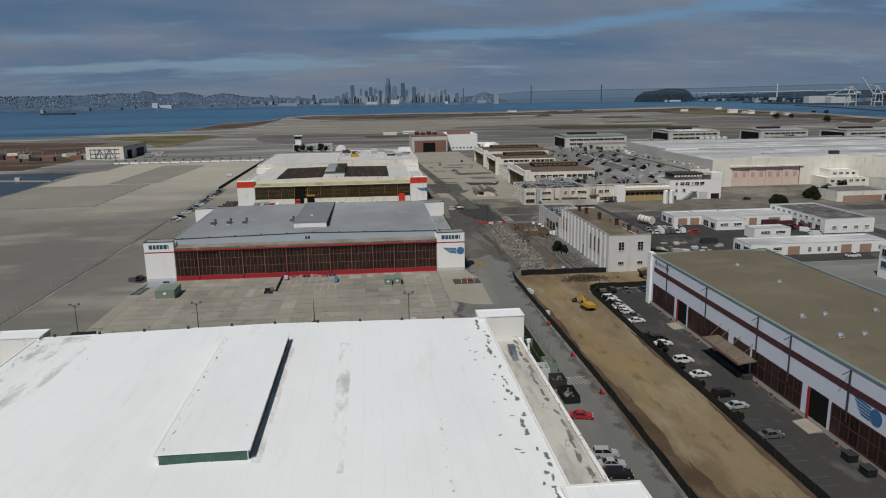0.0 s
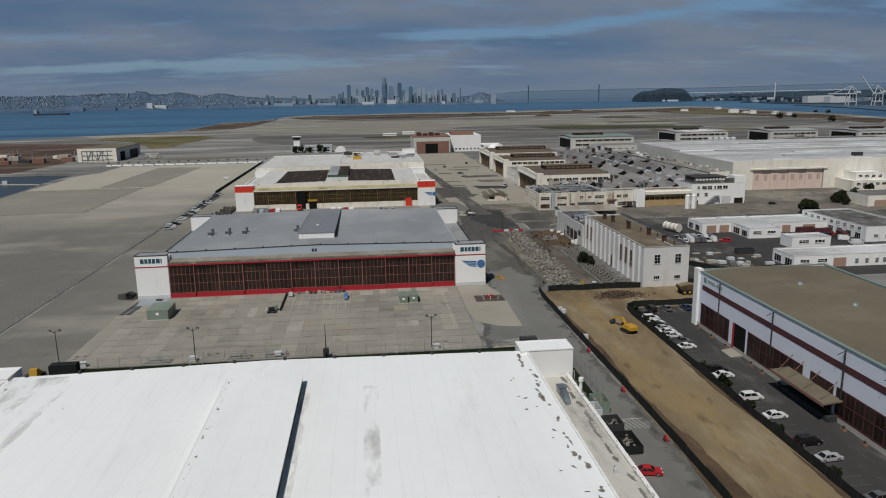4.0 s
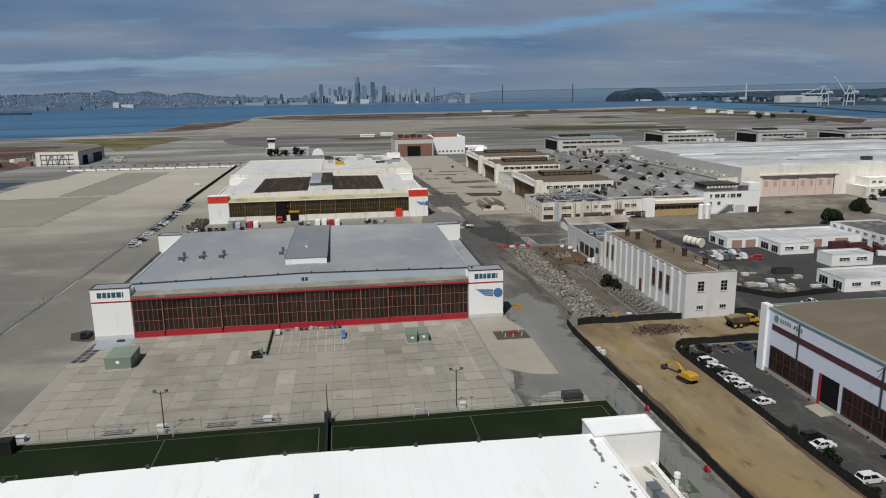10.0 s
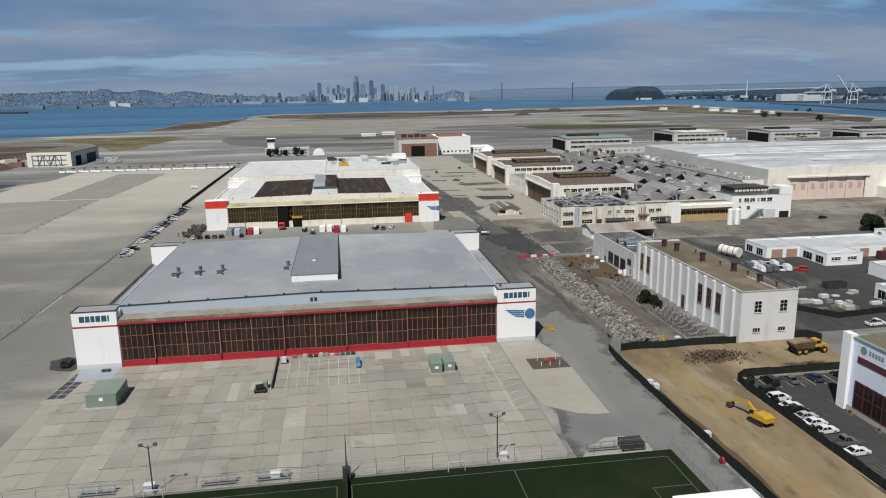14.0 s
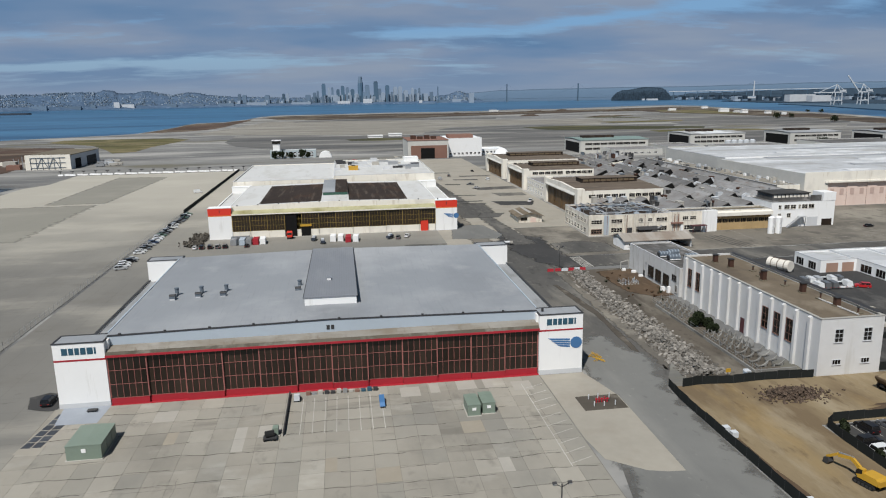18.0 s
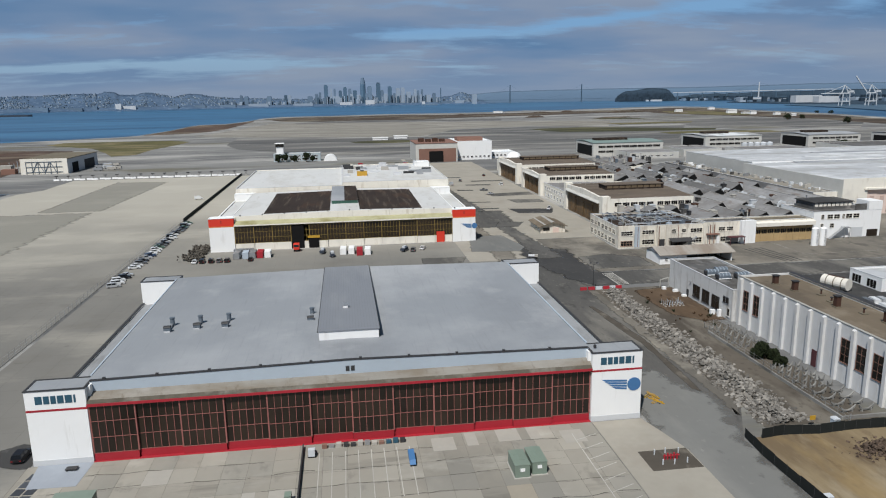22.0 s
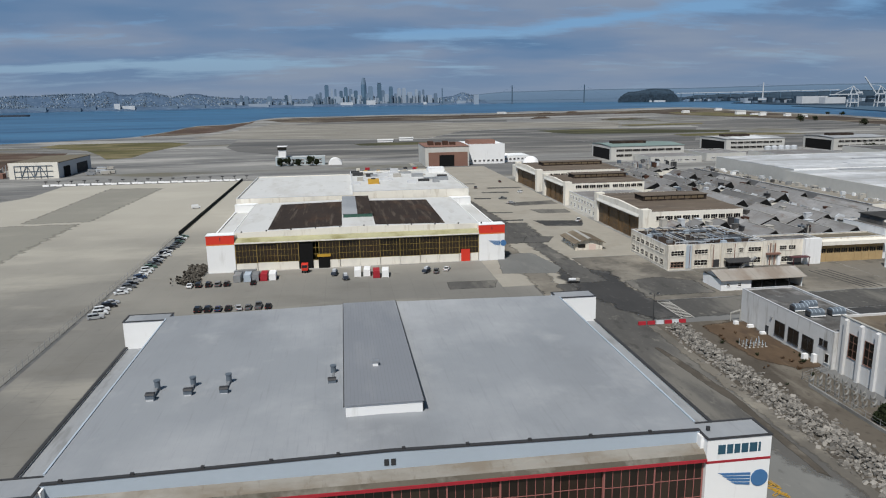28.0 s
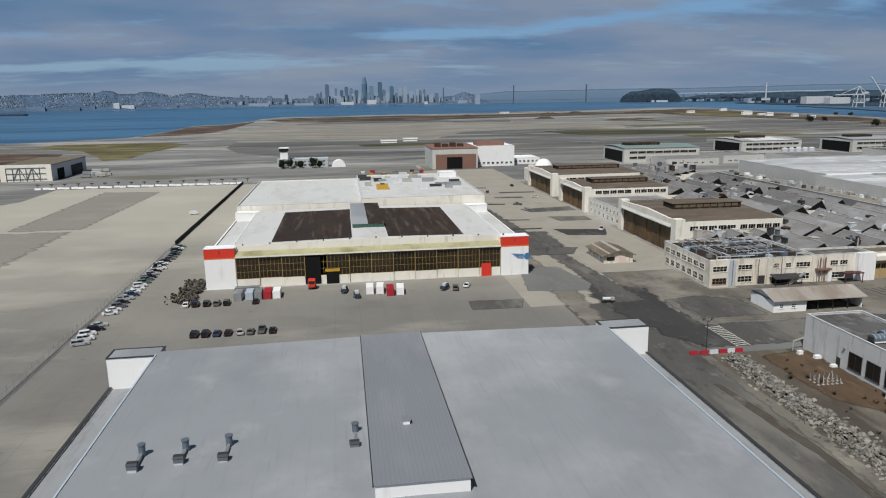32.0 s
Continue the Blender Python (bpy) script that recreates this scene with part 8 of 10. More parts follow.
def dump_truck(x, y, yaw):
    t = thing("dump_truck", (0, 0, 0), "articulated dump truck with a muddy bed and yellow cab", "truck")
    part("chassis", B().box(-4.6, 4.2, -0.6, 0.6, 0.9, 1.4), M["dark"], t)
    part("dump_bed", B().prism_y([(-5.2, 2.6), (-4.4, 1.5), (0.6, 1.5), (1.0, 3.1), (0.4, 3.2), (-5.2, 3.0)], -1.5, 1.5), M["dirt_dark"], t, "muddy brown dump bed")
    part("load", B().prism_y([(-4.8, 3.02), (0.2, 3.2), (-1.6, 3.6), (-3.4, 3.5)], -1.2, 1.2), M["dirt"], t)
    part("cab", B().prism_y([(1.3, 1.5), (3.0, 1.5), (3.0, 2.3), (2.6, 3.4), (1.3, 3.4)], -0.95, 0.95), M["yellow"], t)
    part("cab_glass", B().prism_y([(1.5, 2.4), (3.03, 2.4), (2.68, 3.2), (1.5, 3.2)], -0.98, 0.98), M["glass"], t)
    part("bonnet", B().prism_y([(3.0, 1.2), (5.0, 1.2), (5.0, 1.9), (3.0, 2.4)], -1.1, 1.1), M["yellow"], t)
    for wx in (-3.6, -1.8, 3.6):
        for s in (-1, 1):
            w = part("wheel", B().cyl((wx, s * 1.0, 0.85), (wx, s * 1.6, 0.85), 0.85, n=14), M["tyre"], t)
            part("hub", B().cyl((wx, s * 1.6, 0.85), (wx, s * 1.65, 0.85), 0.4, n=10), M["yellow"], w)
    t.matrix_basis = pose(x, y, 0.085, 0, 0, yaw)


dump_truck(97.5, 236.5, 4)


for x, y, a, c in ((-70, 427.5, 88, ("steel", "grey")), (-66.5, 427.5, 91, ("steel_blue", "blue-grey")), (-63.6, 427.8, 90, ("steel", "grey")), (-60.6, 427.8, 90, ("red", "dark red")), (-57.6, 428, 91, ("white_wall", "white")),
                   (-26.4, 427, 88, ("white_wall", "white")), (-22.9, 427, 86, ("white_wall", "white")), (-19.6, 424, 88, ("red", "red")), (-16.2, 424.5, 86, ("white_wall", "white"))):
    container(x, y, a, c)
t = container(-68, 433, 0, ("steel", "grey"), 8)


def semi_cab(x, y, yaw):
    t = thing("truck_tractor", (0, 0, 0), "orange-red truck tractor at the hangar doors", "truck")
    part("chassis", B().box(-3, 2.6, -0.5, 0.5, 0.7, 1.0), M["dark"], t)
    part("cab", B().prism_y([(0.2, 1.0), (2.6, 1.0), (2.7, 2.0), (2.3, 3.4), (0.2, 3.6)], -1.2, 1.2), M["bright_red"], t)
    part("windscreen", B().prism_y([(2.2, 2.2), (2.72, 2.1), (2.4, 3.1), (2.2, 3.1)], -1.05, 1.05), M["glass"], t)
    for wx in (-2.2, -1.0, 1.8):
        for s in (-1, 1):
            part("wheel", B().cyl((wx, s * 0.8, 0.5), (wx, s * 1.2, 0.5), 0.5, n=12), M["tyre"], t)
    t.matrix_basis = pose(x, y, 0.02, 0, 0, yaw)


semi_cab(-46.2, 436.5, -92)
# dark wagons and small boats on trailers before the far hangar
for x, y, a in ((-35, 429, 80), (-31, 422, 95), (-0.5, 426, 60)):
    t = thing("boat_trailer", (0, 0, 0), "small dark boat on a trailer", "boat")
    part("hull", B().prism([(-2.6, -0.9), (1.6, -0.9), (3.2, 0), (1.6, 0.9), (-2.6, 0.9)], 0.6, 1.5), M["ship"], t)
    part("cabin", B().box(-1.2, 0.8, -0.6, 0.6, 1.5, 2.3), M["far_white"], t)
    part("trailer", B().box(-2.8, 4.0, -0.1, 0.1, 0.4, 0.6).box(-1, 1, -1.0, 1.0, 0.3, 0.58), M["steel"], t)
    for s in (-1, 1):
        part("wheel", B().cyl((-0.4, s * 0.95, 0.32), (-0.4, s * 1.15, 0.32), 0.32, n=10), M["tyre"], t)
    t.matrix_basis = pose(x, y, 0.02, 0, 0, a)
# heap of scrap beside the far hangar's tower
M["scrap"] = mat("mixed_scrap", (0.10, 0.09, 0.075), 0.9, dark=0.6, spread=0.4, small=1, island=0.6)
b = B()
for i in range(420):
    x, y = R8.gauss(-87.5, 2.2), R8.uniform(424, 452)
    if x > -84:
        x = -84.5
    b.obox((x, y, R8.uniform(0.15, 1.5)), (R8.uniform(0.2, 1.5), R8.uniform(0.2, 0.9), R8.uniform(0.2, 0.8)), Euler((R8.random(), R8.random(), R8.random() * 3)).to_matrix())
solo("scrap_heap", b, M["scrap"], "heap of rusty scrap beside the cream tower", "scrap heap", kind="stuff")
# red and yellow doors of the far hangar
part("side_door", B().box(15.2, 18.8, 440.85, 440.96, 0.05, 5.0), M["bright_red"], hangar_far, "bright red wicket door")
# both openings are black panels, the dark inside put into their colour
part("dark_opening", B().box(-50.8, -43.2, 441.3, 441.38, 0.12, 10.5), M["black"], hangar_far)
dk = part("wicket_frame", B().box(-41.6, -36.4, 440.7, 440.96, 4.6, 5.6), M["yellow"], hangar_far)
part("wicket_opening", B().box(-41.2, -36.8, 440.8, 440.97, 0.1, 4.6), M["black"], dk)
t = thing("utility_trailer", (48.2, 400.6, 0.05), "small grey utility trailer with a pale tank", "trailer")
part("tank", B().cyl((47.0, 400.9, 1.25), (49.4, 400.5, 1.25), 0.55, n=12), M["grey_wall"], t)
part("control_box", B().box(49.5, 50.7, 400.0, 401.0, 0.75, 1.7), M["concrete"], t)
part("frame_rails", B().box(46.4, 50.9, 400.1, 401.1, 0.45, 0.7), M["dark"], t)
for x in (47.4, 49.6):
    part("wheel", B().cyl((x, 399.7, 0.43), (x, 401.5, 0.43), 0.38, n=10), M["tyre"], t)

# ---- apron things before the grey hangar ----
def transformer(x0, x1, y0, y1, h, label):
    t = thing("transformer_cabinet", ((x0 + x1) / 2, (y0 + y1) / 2, 0.06), label, "cabinet")
    part("base_slab", B().box(x0 - 0.2, x1 + 0.2, y0 - 0.2, y1 + 0.2, 0.05, 0.2), M["concrete"], t)
    n = 3
    for i in range(n):
        a, b = y0 + (y1 - y0) * i / n, y0 + (y1 - y0) * (i + 1) / n
        bd = part("body", B().box(x0, x1, a + 0.04, b - 0.04, 0.2, h), M["green_box"], t)
        part("lid", B().prism_y([(x0 - 0.1, h), (x1 + 0.1, h), (x1 + 0.1, h + 0.12), ((x0 + x1) / 2, h + 0.22), (x0 - 0.1, h + 0.12)], a, b - 0.02), M["green_box"], bd)
        part("door", B().box(x1 + 0.005, x1 + 0.05, a + 0.3, b - 0.3, 0.4, h - 0.25), M["green_box"], bd)
    part("label_plate", B().box((x0 + x1) / 2 - 0.4, (x0 + x1) / 2 + 0.4, y0 - 0.03, y0 + 0.03, h * 0.55, h * 0.8), M["white_wall"], t)


transformer(-73.2, -67.0, 234.2, 243.0, 2.9, "large sage-green electrical cabinet with flat lids")
transformer(2.4, 5.0, 239.6, 245.2, 2.4, "long sage-green cabinet on the concrete apron")
transformer(5.6, 8.2, 240.2, 245.8, 2.4, "long sage-green cabinet on the concrete apron")
t = thing("engine_cart", (-36.8, 237, 0.06), "black machine on a small cart with green cover", "cart")
part("deck", B().box(-38.2, -35.6, 235.6, 237.2, 0.5, 0.75), M["dark"], t)
part("drum", B().cyl((-37.8, 236.4, 1.1), (-36.2, 236.9, 1.1), 0.75, n=12), M["tyre"], t)
part("cover", B().box(-36.6, -35.5, 238.0, 239.6, 0.2, 1.6), M["green_box"], t)
for x in (-37.9, -36):
    for y in (235.8, 237):
        part("wheel", B().cyl((x, y - 0.12, 0.32), (x, y + 0.12, 0.32), 0.3, n=10), M["tyre"], t)
t = thing("boat_mast_cradle", (-14.6, 249, 0.06), "narrow blue covered dolly on the apron", "dolly")
part("cover", B().prism_x([(246.6, 0.5), (251.4, 0.5), (250.8, 1.4), (247.4, 1.1)], -15.2, -14.1), M["logo_blue"], t)
part("skids", B().box(-15.1, -14.9, 246.8, 251.2, 0.06, 0.5).box(-14.4, -14.2, 246.8, 251.2, 0.06, 0.5), M["dark"], t)
t = thing("low_wall", (-34.5, 247, 0.06), "thin dark low rail wall on the apron", "barrier")
part("rail", B().box(-34.62, -34.4, 237.4, 257, 0.05, 1.0), M["dark"], t)
part("foot", B().box(-34.9, -34.1, 237.4, 238, 0.05, 0.2), M["concrete"], t)
for i in range(12):
    x = -30.5 + i * 1.35
    t = thing("equipment_crate", (x, 256.6, 0.06), "small crate by the hangar doors", "crate", group="crates along the doors")
    part("crate_body", B().box(x - 0.5, x + 0.45, 256.1, 257.0, 0.06, 0.5 + 0.5 * R8.random()), M[R8.choice(["dark", "steel", "concrete", "navy", "brick"])], t)
    part("pallet", B().box(x - 0.58, x + 0.53, 256.0, 257.1, 0.045, 0.059), M["tan_roof"], t)
t = thing("white_scooter_car", (-32.8, 254, 0.06), "small white utility cart", "cart")
part("body", B().prism_x([(252.8, 0.4), (255.2, 0.4), (255.2, 1.0), (254.2, 1.1), (253.8, 1.7), (252.9, 1.7)], -33.4, -32.2), M["far_white"], t)
for y in (253.2, 254.8):
    part("wheel", B().cyl((-33.5, y, 0.3), (-32.1, y, 0.3), 0.28, n=10), M["tyre"], t)
# painted bay lines, hatching, grating
t = thing("bay_lines", (-22, 246, 0.065), "faded white parking bay lines on concrete", "ground marking")
for i in range(8):
    x = -31.5 + i * 2.4
    part("painted_line", B().box(x, x + 0.14, 237.5, 254.5, 0.064, 0.069), M["line"], t)
t = thing("hatched_bays", (20, 236, 0.065), "faded slanted parking lines on concrete", "ground marking")
for i in range(10):
    y = 218 + i * 3.7
    part("painted_line", B().bar((17.2, y, 0.067), (21.8, y + 2.0, 0.067), 0.15, 0.006), M["line"], t)
part("painted_line", B().box(17.1, 17.25, 217, 254, 0.064, 0.069), M["line"], t)
t = thing("ground_panel_grid", (-82, 246, 0.06), "dark glazed panels in a pale frame laid on the apron", "panel grid")
for i in range(6):
    for c in range(2):
        x, y = -83.9 + c * 2.0 + 0.28 * i, 241 + i * 2.5
        part("panel", B().prism([(x, y), (x + 1.7, y - 0.2), (x + 2.0, y + 1.95), (x + 0.3, y + 2.15)], 0.06, 0.085), M["panel_dark"], t)
part("panel_frame", B().prism([(-84.4, 238.6), (-79.9, 238.0), (-77.9, 256.0), (-82.4, 256.6)], 0.05, 0.058), M["pad"], t)
t = thing("entry_slab", (-77, 253, 0.06), "pale blue-grey painted concrete slab", "slab")
part("slab_top", B().prism([(-81.2, 250.2), (-72.9, 250.0), (-72.5, 258.4), (-82.2, 258.4)], 0.062, 0.09), M["slab_blue"], t)
t = thing("loading_dolly", (-75.5, 256, 0.09), "small low dolly by the tower foot", "dolly")
part("dolly_bed", B().box(-76.6, -74.6, 255.4, 256.6, 0.35, 0.5), M["dark"], t)
for x in (-76.3, -74.9):
    part("dolly_wheel", B().cyl((x, 255.5, 0.22), (x, 256.5, 0.22), 0.15, n=8), M["tyre"], t)
t = thing("standpipe_group", (31.5, 241.5, 0.075), "red valve pipes within yellow bollards", "valve pipes")
for i in range(5):
    part("valve_pipe", B().cyl((30.4 + i * 0.6, 241.5, 0.07), (30.4 + i * 0.6, 241.5, 1.1 + 0.2 * (i % 2)), 0.16, n=8), M["red"], t)
part("header_pipe", B().cyl((30.2, 241.5, 0.8), (33.2, 241.5, 0.8), 0.14, n=8), M["red"], t)
for x, y in ((29.4, 239.9), (31.5, 239.7), (34, 239.9), (29.4, 243.5), (34, 243.5), (31.6, 243.8)):
    part("bollard", B().cyl((x, y, 0.07), (x, y, 1.1), 0.12, n=8), M["far_white"], t)

t = thing("barrier_pile", (39.2, 266.6, 0.04), "yellow steel barrier frames piled on the asphalt", "barrier")
RB = random.Random(41)
for i in range(9):
    x, y, a = RB.uniform(38.2, 40.2), RB.uniform(263.6, 269.6), RB.uniform(0, 3.1)
    dx, dy = 0.9 * math.cos(a), 0.9 * math.sin(a)
    fr = B().bar((x - dx, y - dy, 0.12), (x + dx, y + dy, 0.12 + 0.5 * (i % 2)), 0.1).bar((x - dx + dy * 0.5, y - dy - dx * 0.5, 0.1), (x + dx + dy * 0.5, y + dy - dx * 0.5, 0.1 + 0.5 * (i % 2)), 0.1).bar((x - dx, y - dy, 0.11), (x - dx + dy * 0.5, y - dy - dx * 0.5, 0.11), 0.1)
    part("frame", fr, M["yellow"], t)

# ---- light poles, fences, field things ----
def light_pole(x, y, h, z=0.06):
    t = thing("light_pole", (x, y, z), "dark steel pole with twin floodlights", "light pole", group="floodlight poles")
    part("base", B().cyl((x, y, z - 0.02), (x, y, z + 0.7), 0.35, n=10), M["concrete"], t)
    part("pole", B().cyl((x, y, z + 0.7), (x, y, h), 0.13, 0.09, 8), M["dark"], t)
    part("crossarm", B().bar((x, y, h - 0.6), (x + 1.1, y, h + 0.02), 0.09).bar((x, y, h - 0.6), (x - 1.1, y, h + 0.02), 0.09), M["dark"], t)
    for s in (-1, 1):
        f = part("floodlight", B().obox((x + s * 1.15, y - 0.1, h + 0.12), (0.6, 0.45, 0.35), Euler((0.5, 0, 0)).to_matrix()), M["dark"], t)
        part("lens", B().obox((x + s * 1.15, y - 0.34, h + 0.0), (0.5, 0.03, 0.26), Euler((0.5, 0, 0)).to_matrix()), M["lamp_clear"], f)


light_pole(-50.6, 196.8, 9.0)
light_pole(8.8, 197.2, 9.2)
light_pole(-84.5, 200, 9.0)
light_pole(56.8, 352.8, 9.0)


def screen_fence(name, pts, h, label, z=0.08, step=3.0):
    """Fabric-clad fence: posts, rail and one sagging cloth panel from post to post."""
    cx, cy = pts[0]
    t = thing(name, (cx, cy, z), label, "fence")
    k = 0
    for (xa, ya), (xb, yb) in zip(pts, pts[1:]):
        n = max(1, round(math.hypot(xb - xa, yb - ya) / step))
        for i in range(n):
            a = (xa + (xb - xa) * i / n, ya + (yb - ya) * i / n)
            c = (xa + (xb - xa) * (i + 1) / n, ya + (yb - ya) * (i + 1) / n)
            hz = h + 0.12 * math.sin(k * 1.7)
            part("post", B().cyl((*a, z), (*a, z + h + 0.1), 0.05, n=6), M["dark"], t)
            part("fabric", B().bar((a[0], a[1], z + hz / 2), (c[0], c[1], z + hz / 2), 0.05, hz), M["screen"], t)
            k += 1
    return t


screen_fence("site_fence", [(49.3, 60), (49.2, 100), (49.6, 140), (49.3, 175), (48.9, 200), (48.6, 222), (48.5, 240), (49.2, 247)], 2.0, "black fabric fence along the dirt strip", 0.08, 4)
screen_fence("site_fence", [(52, 245.9), (57, 246.6), (64, 245.8), (72, 246.4), (83.6, 245.8)], 2.0, "black fabric fence across the dirt strip")
screen_fence("lot_fence", [(98, 225), (80, 225), (73, 224.8), (70.6, 223), (70.0, 218), (69.9, 190), (69.6, 150), (69.8, 110), (69.7, 60)], 1.9, "black fabric fence round the parking lot", 0.085, 4)
screen_fence("yard_fence", [(103, 290), (114, 272), (123, 259.5), (146, 262.5)], 1.8, "black fabric fence round the storage yard", 0.02, 4)
screen_fence("site_fence", [(100.4, 247), (104, 246.8), (106, 243)], 2.0, "short dark fabric fence by the white building")


def mesh_fence(name, pts, h, label, z=0.03, step=4.0, rails=3):
    cx, cy = pts[0]
    t = thing(name, (cx, cy, z), label, "fence")
    for (xa, ya), (xb, yb) in zip(pts, pts[1:]):
        n = max(1, round(math.hypot(xb - xa, yb - ya) / step))
        for i in range(n + 1):
            x, y = xa + (xb - xa) * i / n, ya + (yb - ya) * i / n
            part("post", B().cyl((x, y, z), (x, y, z + h), 0.05, n=6), M["steel"], t)
        for r in range(rails):
            zz = z + h * (r + 0.5) / rails
            part("wire", B().bar((xa, ya, zz), (xb, yb, zz), 0.035), M["steel"], t)
    return t


mesh_fence("apron_fence", [(-112, 180), (-112, 300), (-112, 400), (-111.5, 505)], 2.4, "weathered chain fence along the apron", 0.03, 3.5)
mesh_fence("field_net", [(-84, 196.4), (-18, 196.4), (41.6, 196.4)], 3.0, "tall wire fence behind the sports field", 0.06, 5)
mesh_fence("field_net", [(41.8, 160), (41.8, 196)], 4.5, "tall wire fence beside the sports field", 0.06, 4, 4)
mesh_fence("substation_fence", [(72.8, 249), (72.8, 279), (73, 308), (83, 312)], 2.0, "wire fence round a yard of concrete saddles", 0.05, 4)
t = thing("field_divider", (-18.2, 178, 0.09), "dark net divider between two pitches", "net")
part("net", B().box(-18.5, -18.1, 160, 195.6, 0.1, 1.6), M["screen"], t)
part("mast", B().cyl((-18.2, 195.9, 0.09), (-18.2, 195.9, 8.5), 0.16, 0.06, 8), M["dark"], t)
part("mast_box", B().box(-18.9, -17.5, 195.2, 196.2, 0.09, 2.4), M["dark"], t)
for x in (-60, -40, -31, 29):
    t = thing("bleacher", (x, 198.3, 0.06), "small aluminium bleacher bench", "bleacher", group="bleachers by the field")
    for k in range(3):
        part("plank", B().box(x - 3, x + 3, 197.4 + k * 0.65, 197.75 + k * 0.65, 0.4 + k * 0.35, 0.47 + k * 0.35), M["steel"], t)
    for dx in (-2.6, 0, 2.6):
        part("support", B().bar((x + dx, 197.4, 0.05), (x + dx, 199.1, 1.15), 0.08).box(x + dx - 0.04, x + dx + 0.04, 199.0, 199.1, 0.05, 1.2), M["steel"], t)
for x, y in ((1.0, 195.0), (-50, 194.6), (38.2, 173.4)):
    t = thing("football_goal", (x, y, 0.09), "small white football goal", "goal")
    part("goal_frame", B().bar((x - 1.5, y, 0.1), (x - 1.5, y, 2.0), 0.1).bar((x + 1.5, y, 0.1), (x + 1.5, y, 2.0), 0.1).bar((x - 1.5, y, 2.0), (x + 1.5, y, 2.0), 0.1), M["far_white"], t)
    part("net_stay", B().bar((x - 1.5, y, 2.0), (x - 1.5, y + 1, 0.12), 0.06).bar((x + 1.5, y, 2.0), (x + 1.5, y + 1, 0.12), 0.06), M["far_white"], t)
container(-80.6, 193.6, 2, ("screen", "black"), 6.1, 2.6, 0.09)
t = thing("loader", (-86.5, 192, 0.02), "small yellow loader beside the sports field", "loader")
part("body", B().prism_x([(190.6, 0.7), (193.4, 0.7), (193.4, 1.6), (192.2, 1.8), (192.0, 2.6), (190.7, 2.6)], -87.4, -85.6), M["yellow"], t)
part("bucket", B().box(-87.6, -85.4, 193.7, 194.5, 0.15, 0.8), M["dark"], t)
for x in (-87.5, -85.8):
    for y in (191.2, 193.0):
        part("wheel", B().cyl((x, y, 0.47), (x + 0.3, y, 0.47), 0.45, n=12), M["tyre"], t)
t = container(34.4, 197.7, 0, ("dark", "dark grey"), 4.1, 1.8, 0.06)
for x, y in ((-51.5, 198.2), (10, 198.2), (-30.5, 198.5), (-78, 198)):
    t = thing("equipment_cover", (x, y, 0.06), "small white equipment box by the field", "box", group="boxes by the field")
    part("box_body", B().box(x - 0.8, x + 0.8, y - 0.6, y + 0.6, 0.06, 1.1), M["far_white"], t)
    part("box_lid", B().box(x - 0.9, x + 0.9, y - 0.7, y + 0.7, 1.1, 1.2), M["grey_wall"], t)

# ---- things beside the white-roofed hangar ----
for i, (x, y, l, w, h, m) in enumerate([(40.2, 157, 4.6, 3.0, 2.6, "green_box"), (37.6, 153, 4, 2.6, 2.8, "far_white"), (39.8, 147.6, 4.2, 3.2, 2.2, "dark"), (40.4, 140.6, 6.2, 3.4, 1.7, "screen")]):
    t = thing("skip_bin", (x, y, 0.035), "%s steel skip bin with loose debris" % {"green_box": "green", "far_white": "pale"}.get(m, "black"), "skip bin", group="bins beside the hangar")
    part("shell", B().box(x - w / 2, x + w / 2, y - l / 2, y - l / 2 + 0.12, 0.04, h).box(x - w / 2, x + w / 2, y + l / 2 - 0.12, y + l / 2, 0.04, h).box(x - w / 2, x - w / 2 + 0.12, y - l / 2 + 0.12, y + l / 2 - 0.12, 0.04, h).box(x + w / 2 - 0.12, x + w / 2, y - l / 2 + 0.12, y + l / 2 - 0.12, 0.04, h).box(x - w / 2 + 0.12, x + w / 2 - 0.12, y - l / 2 + 0.12, y + l / 2 - 0.12, 0.04, 0.3), M[m], t)
    db = B()
    for k in range(14):
        db.obox((x + R8.uniform(-w / 2 + 0.6, w / 2 - 0.6), y + R8.uniform(-l / 2 + 0.6, l / 2 - 0.6), R8.uniform(0.5, h * 0.85)), (R8.uniform(0.3, 1.0), R8.uniform(0.2, 0.8), R8.uniform(0.2, 0.5)), Euler((R8.random(), R8.random(), R8.random() * 3)).to_matrix())
    part("debris", db, M["rubble"], t)
for y in (190, 165, 142):
    t = thing("red_sandbag_marker", (48.3, y, 0.03), "crumpled red marker on the fence foot", "marker", group="red markers on the fence")
    part("marker_cloth", B().prism_x([(y - 0.8, 0.03), (y + 0.8, 0.03), (y + 0.6, 0.8), (y - 0.2, 1.1), (y - 0.6, 0.7)], 48.1, 48.5), M["red"], t)
    part("marker_foot", B().box(47.8, 48.8, y - 0.5, y + 0.5, 0.028, 0.16), M["tyre"], t)
t = thing("hatch_marking", (44, 150, 0.04), "white hatched road marking", "ground marking")
for i in range(6):
    part("painted_line", B().bar((41.5 + i * 0.9, 151.5, 0.034), (42.8 + i * 0.9, 147.5, 0.034), 0.16, 0.006), M["line"], t)
part("painted_line", B().box(41, 47.5, 151.6, 151.8, 0.031, 0.037), M["line"], t)
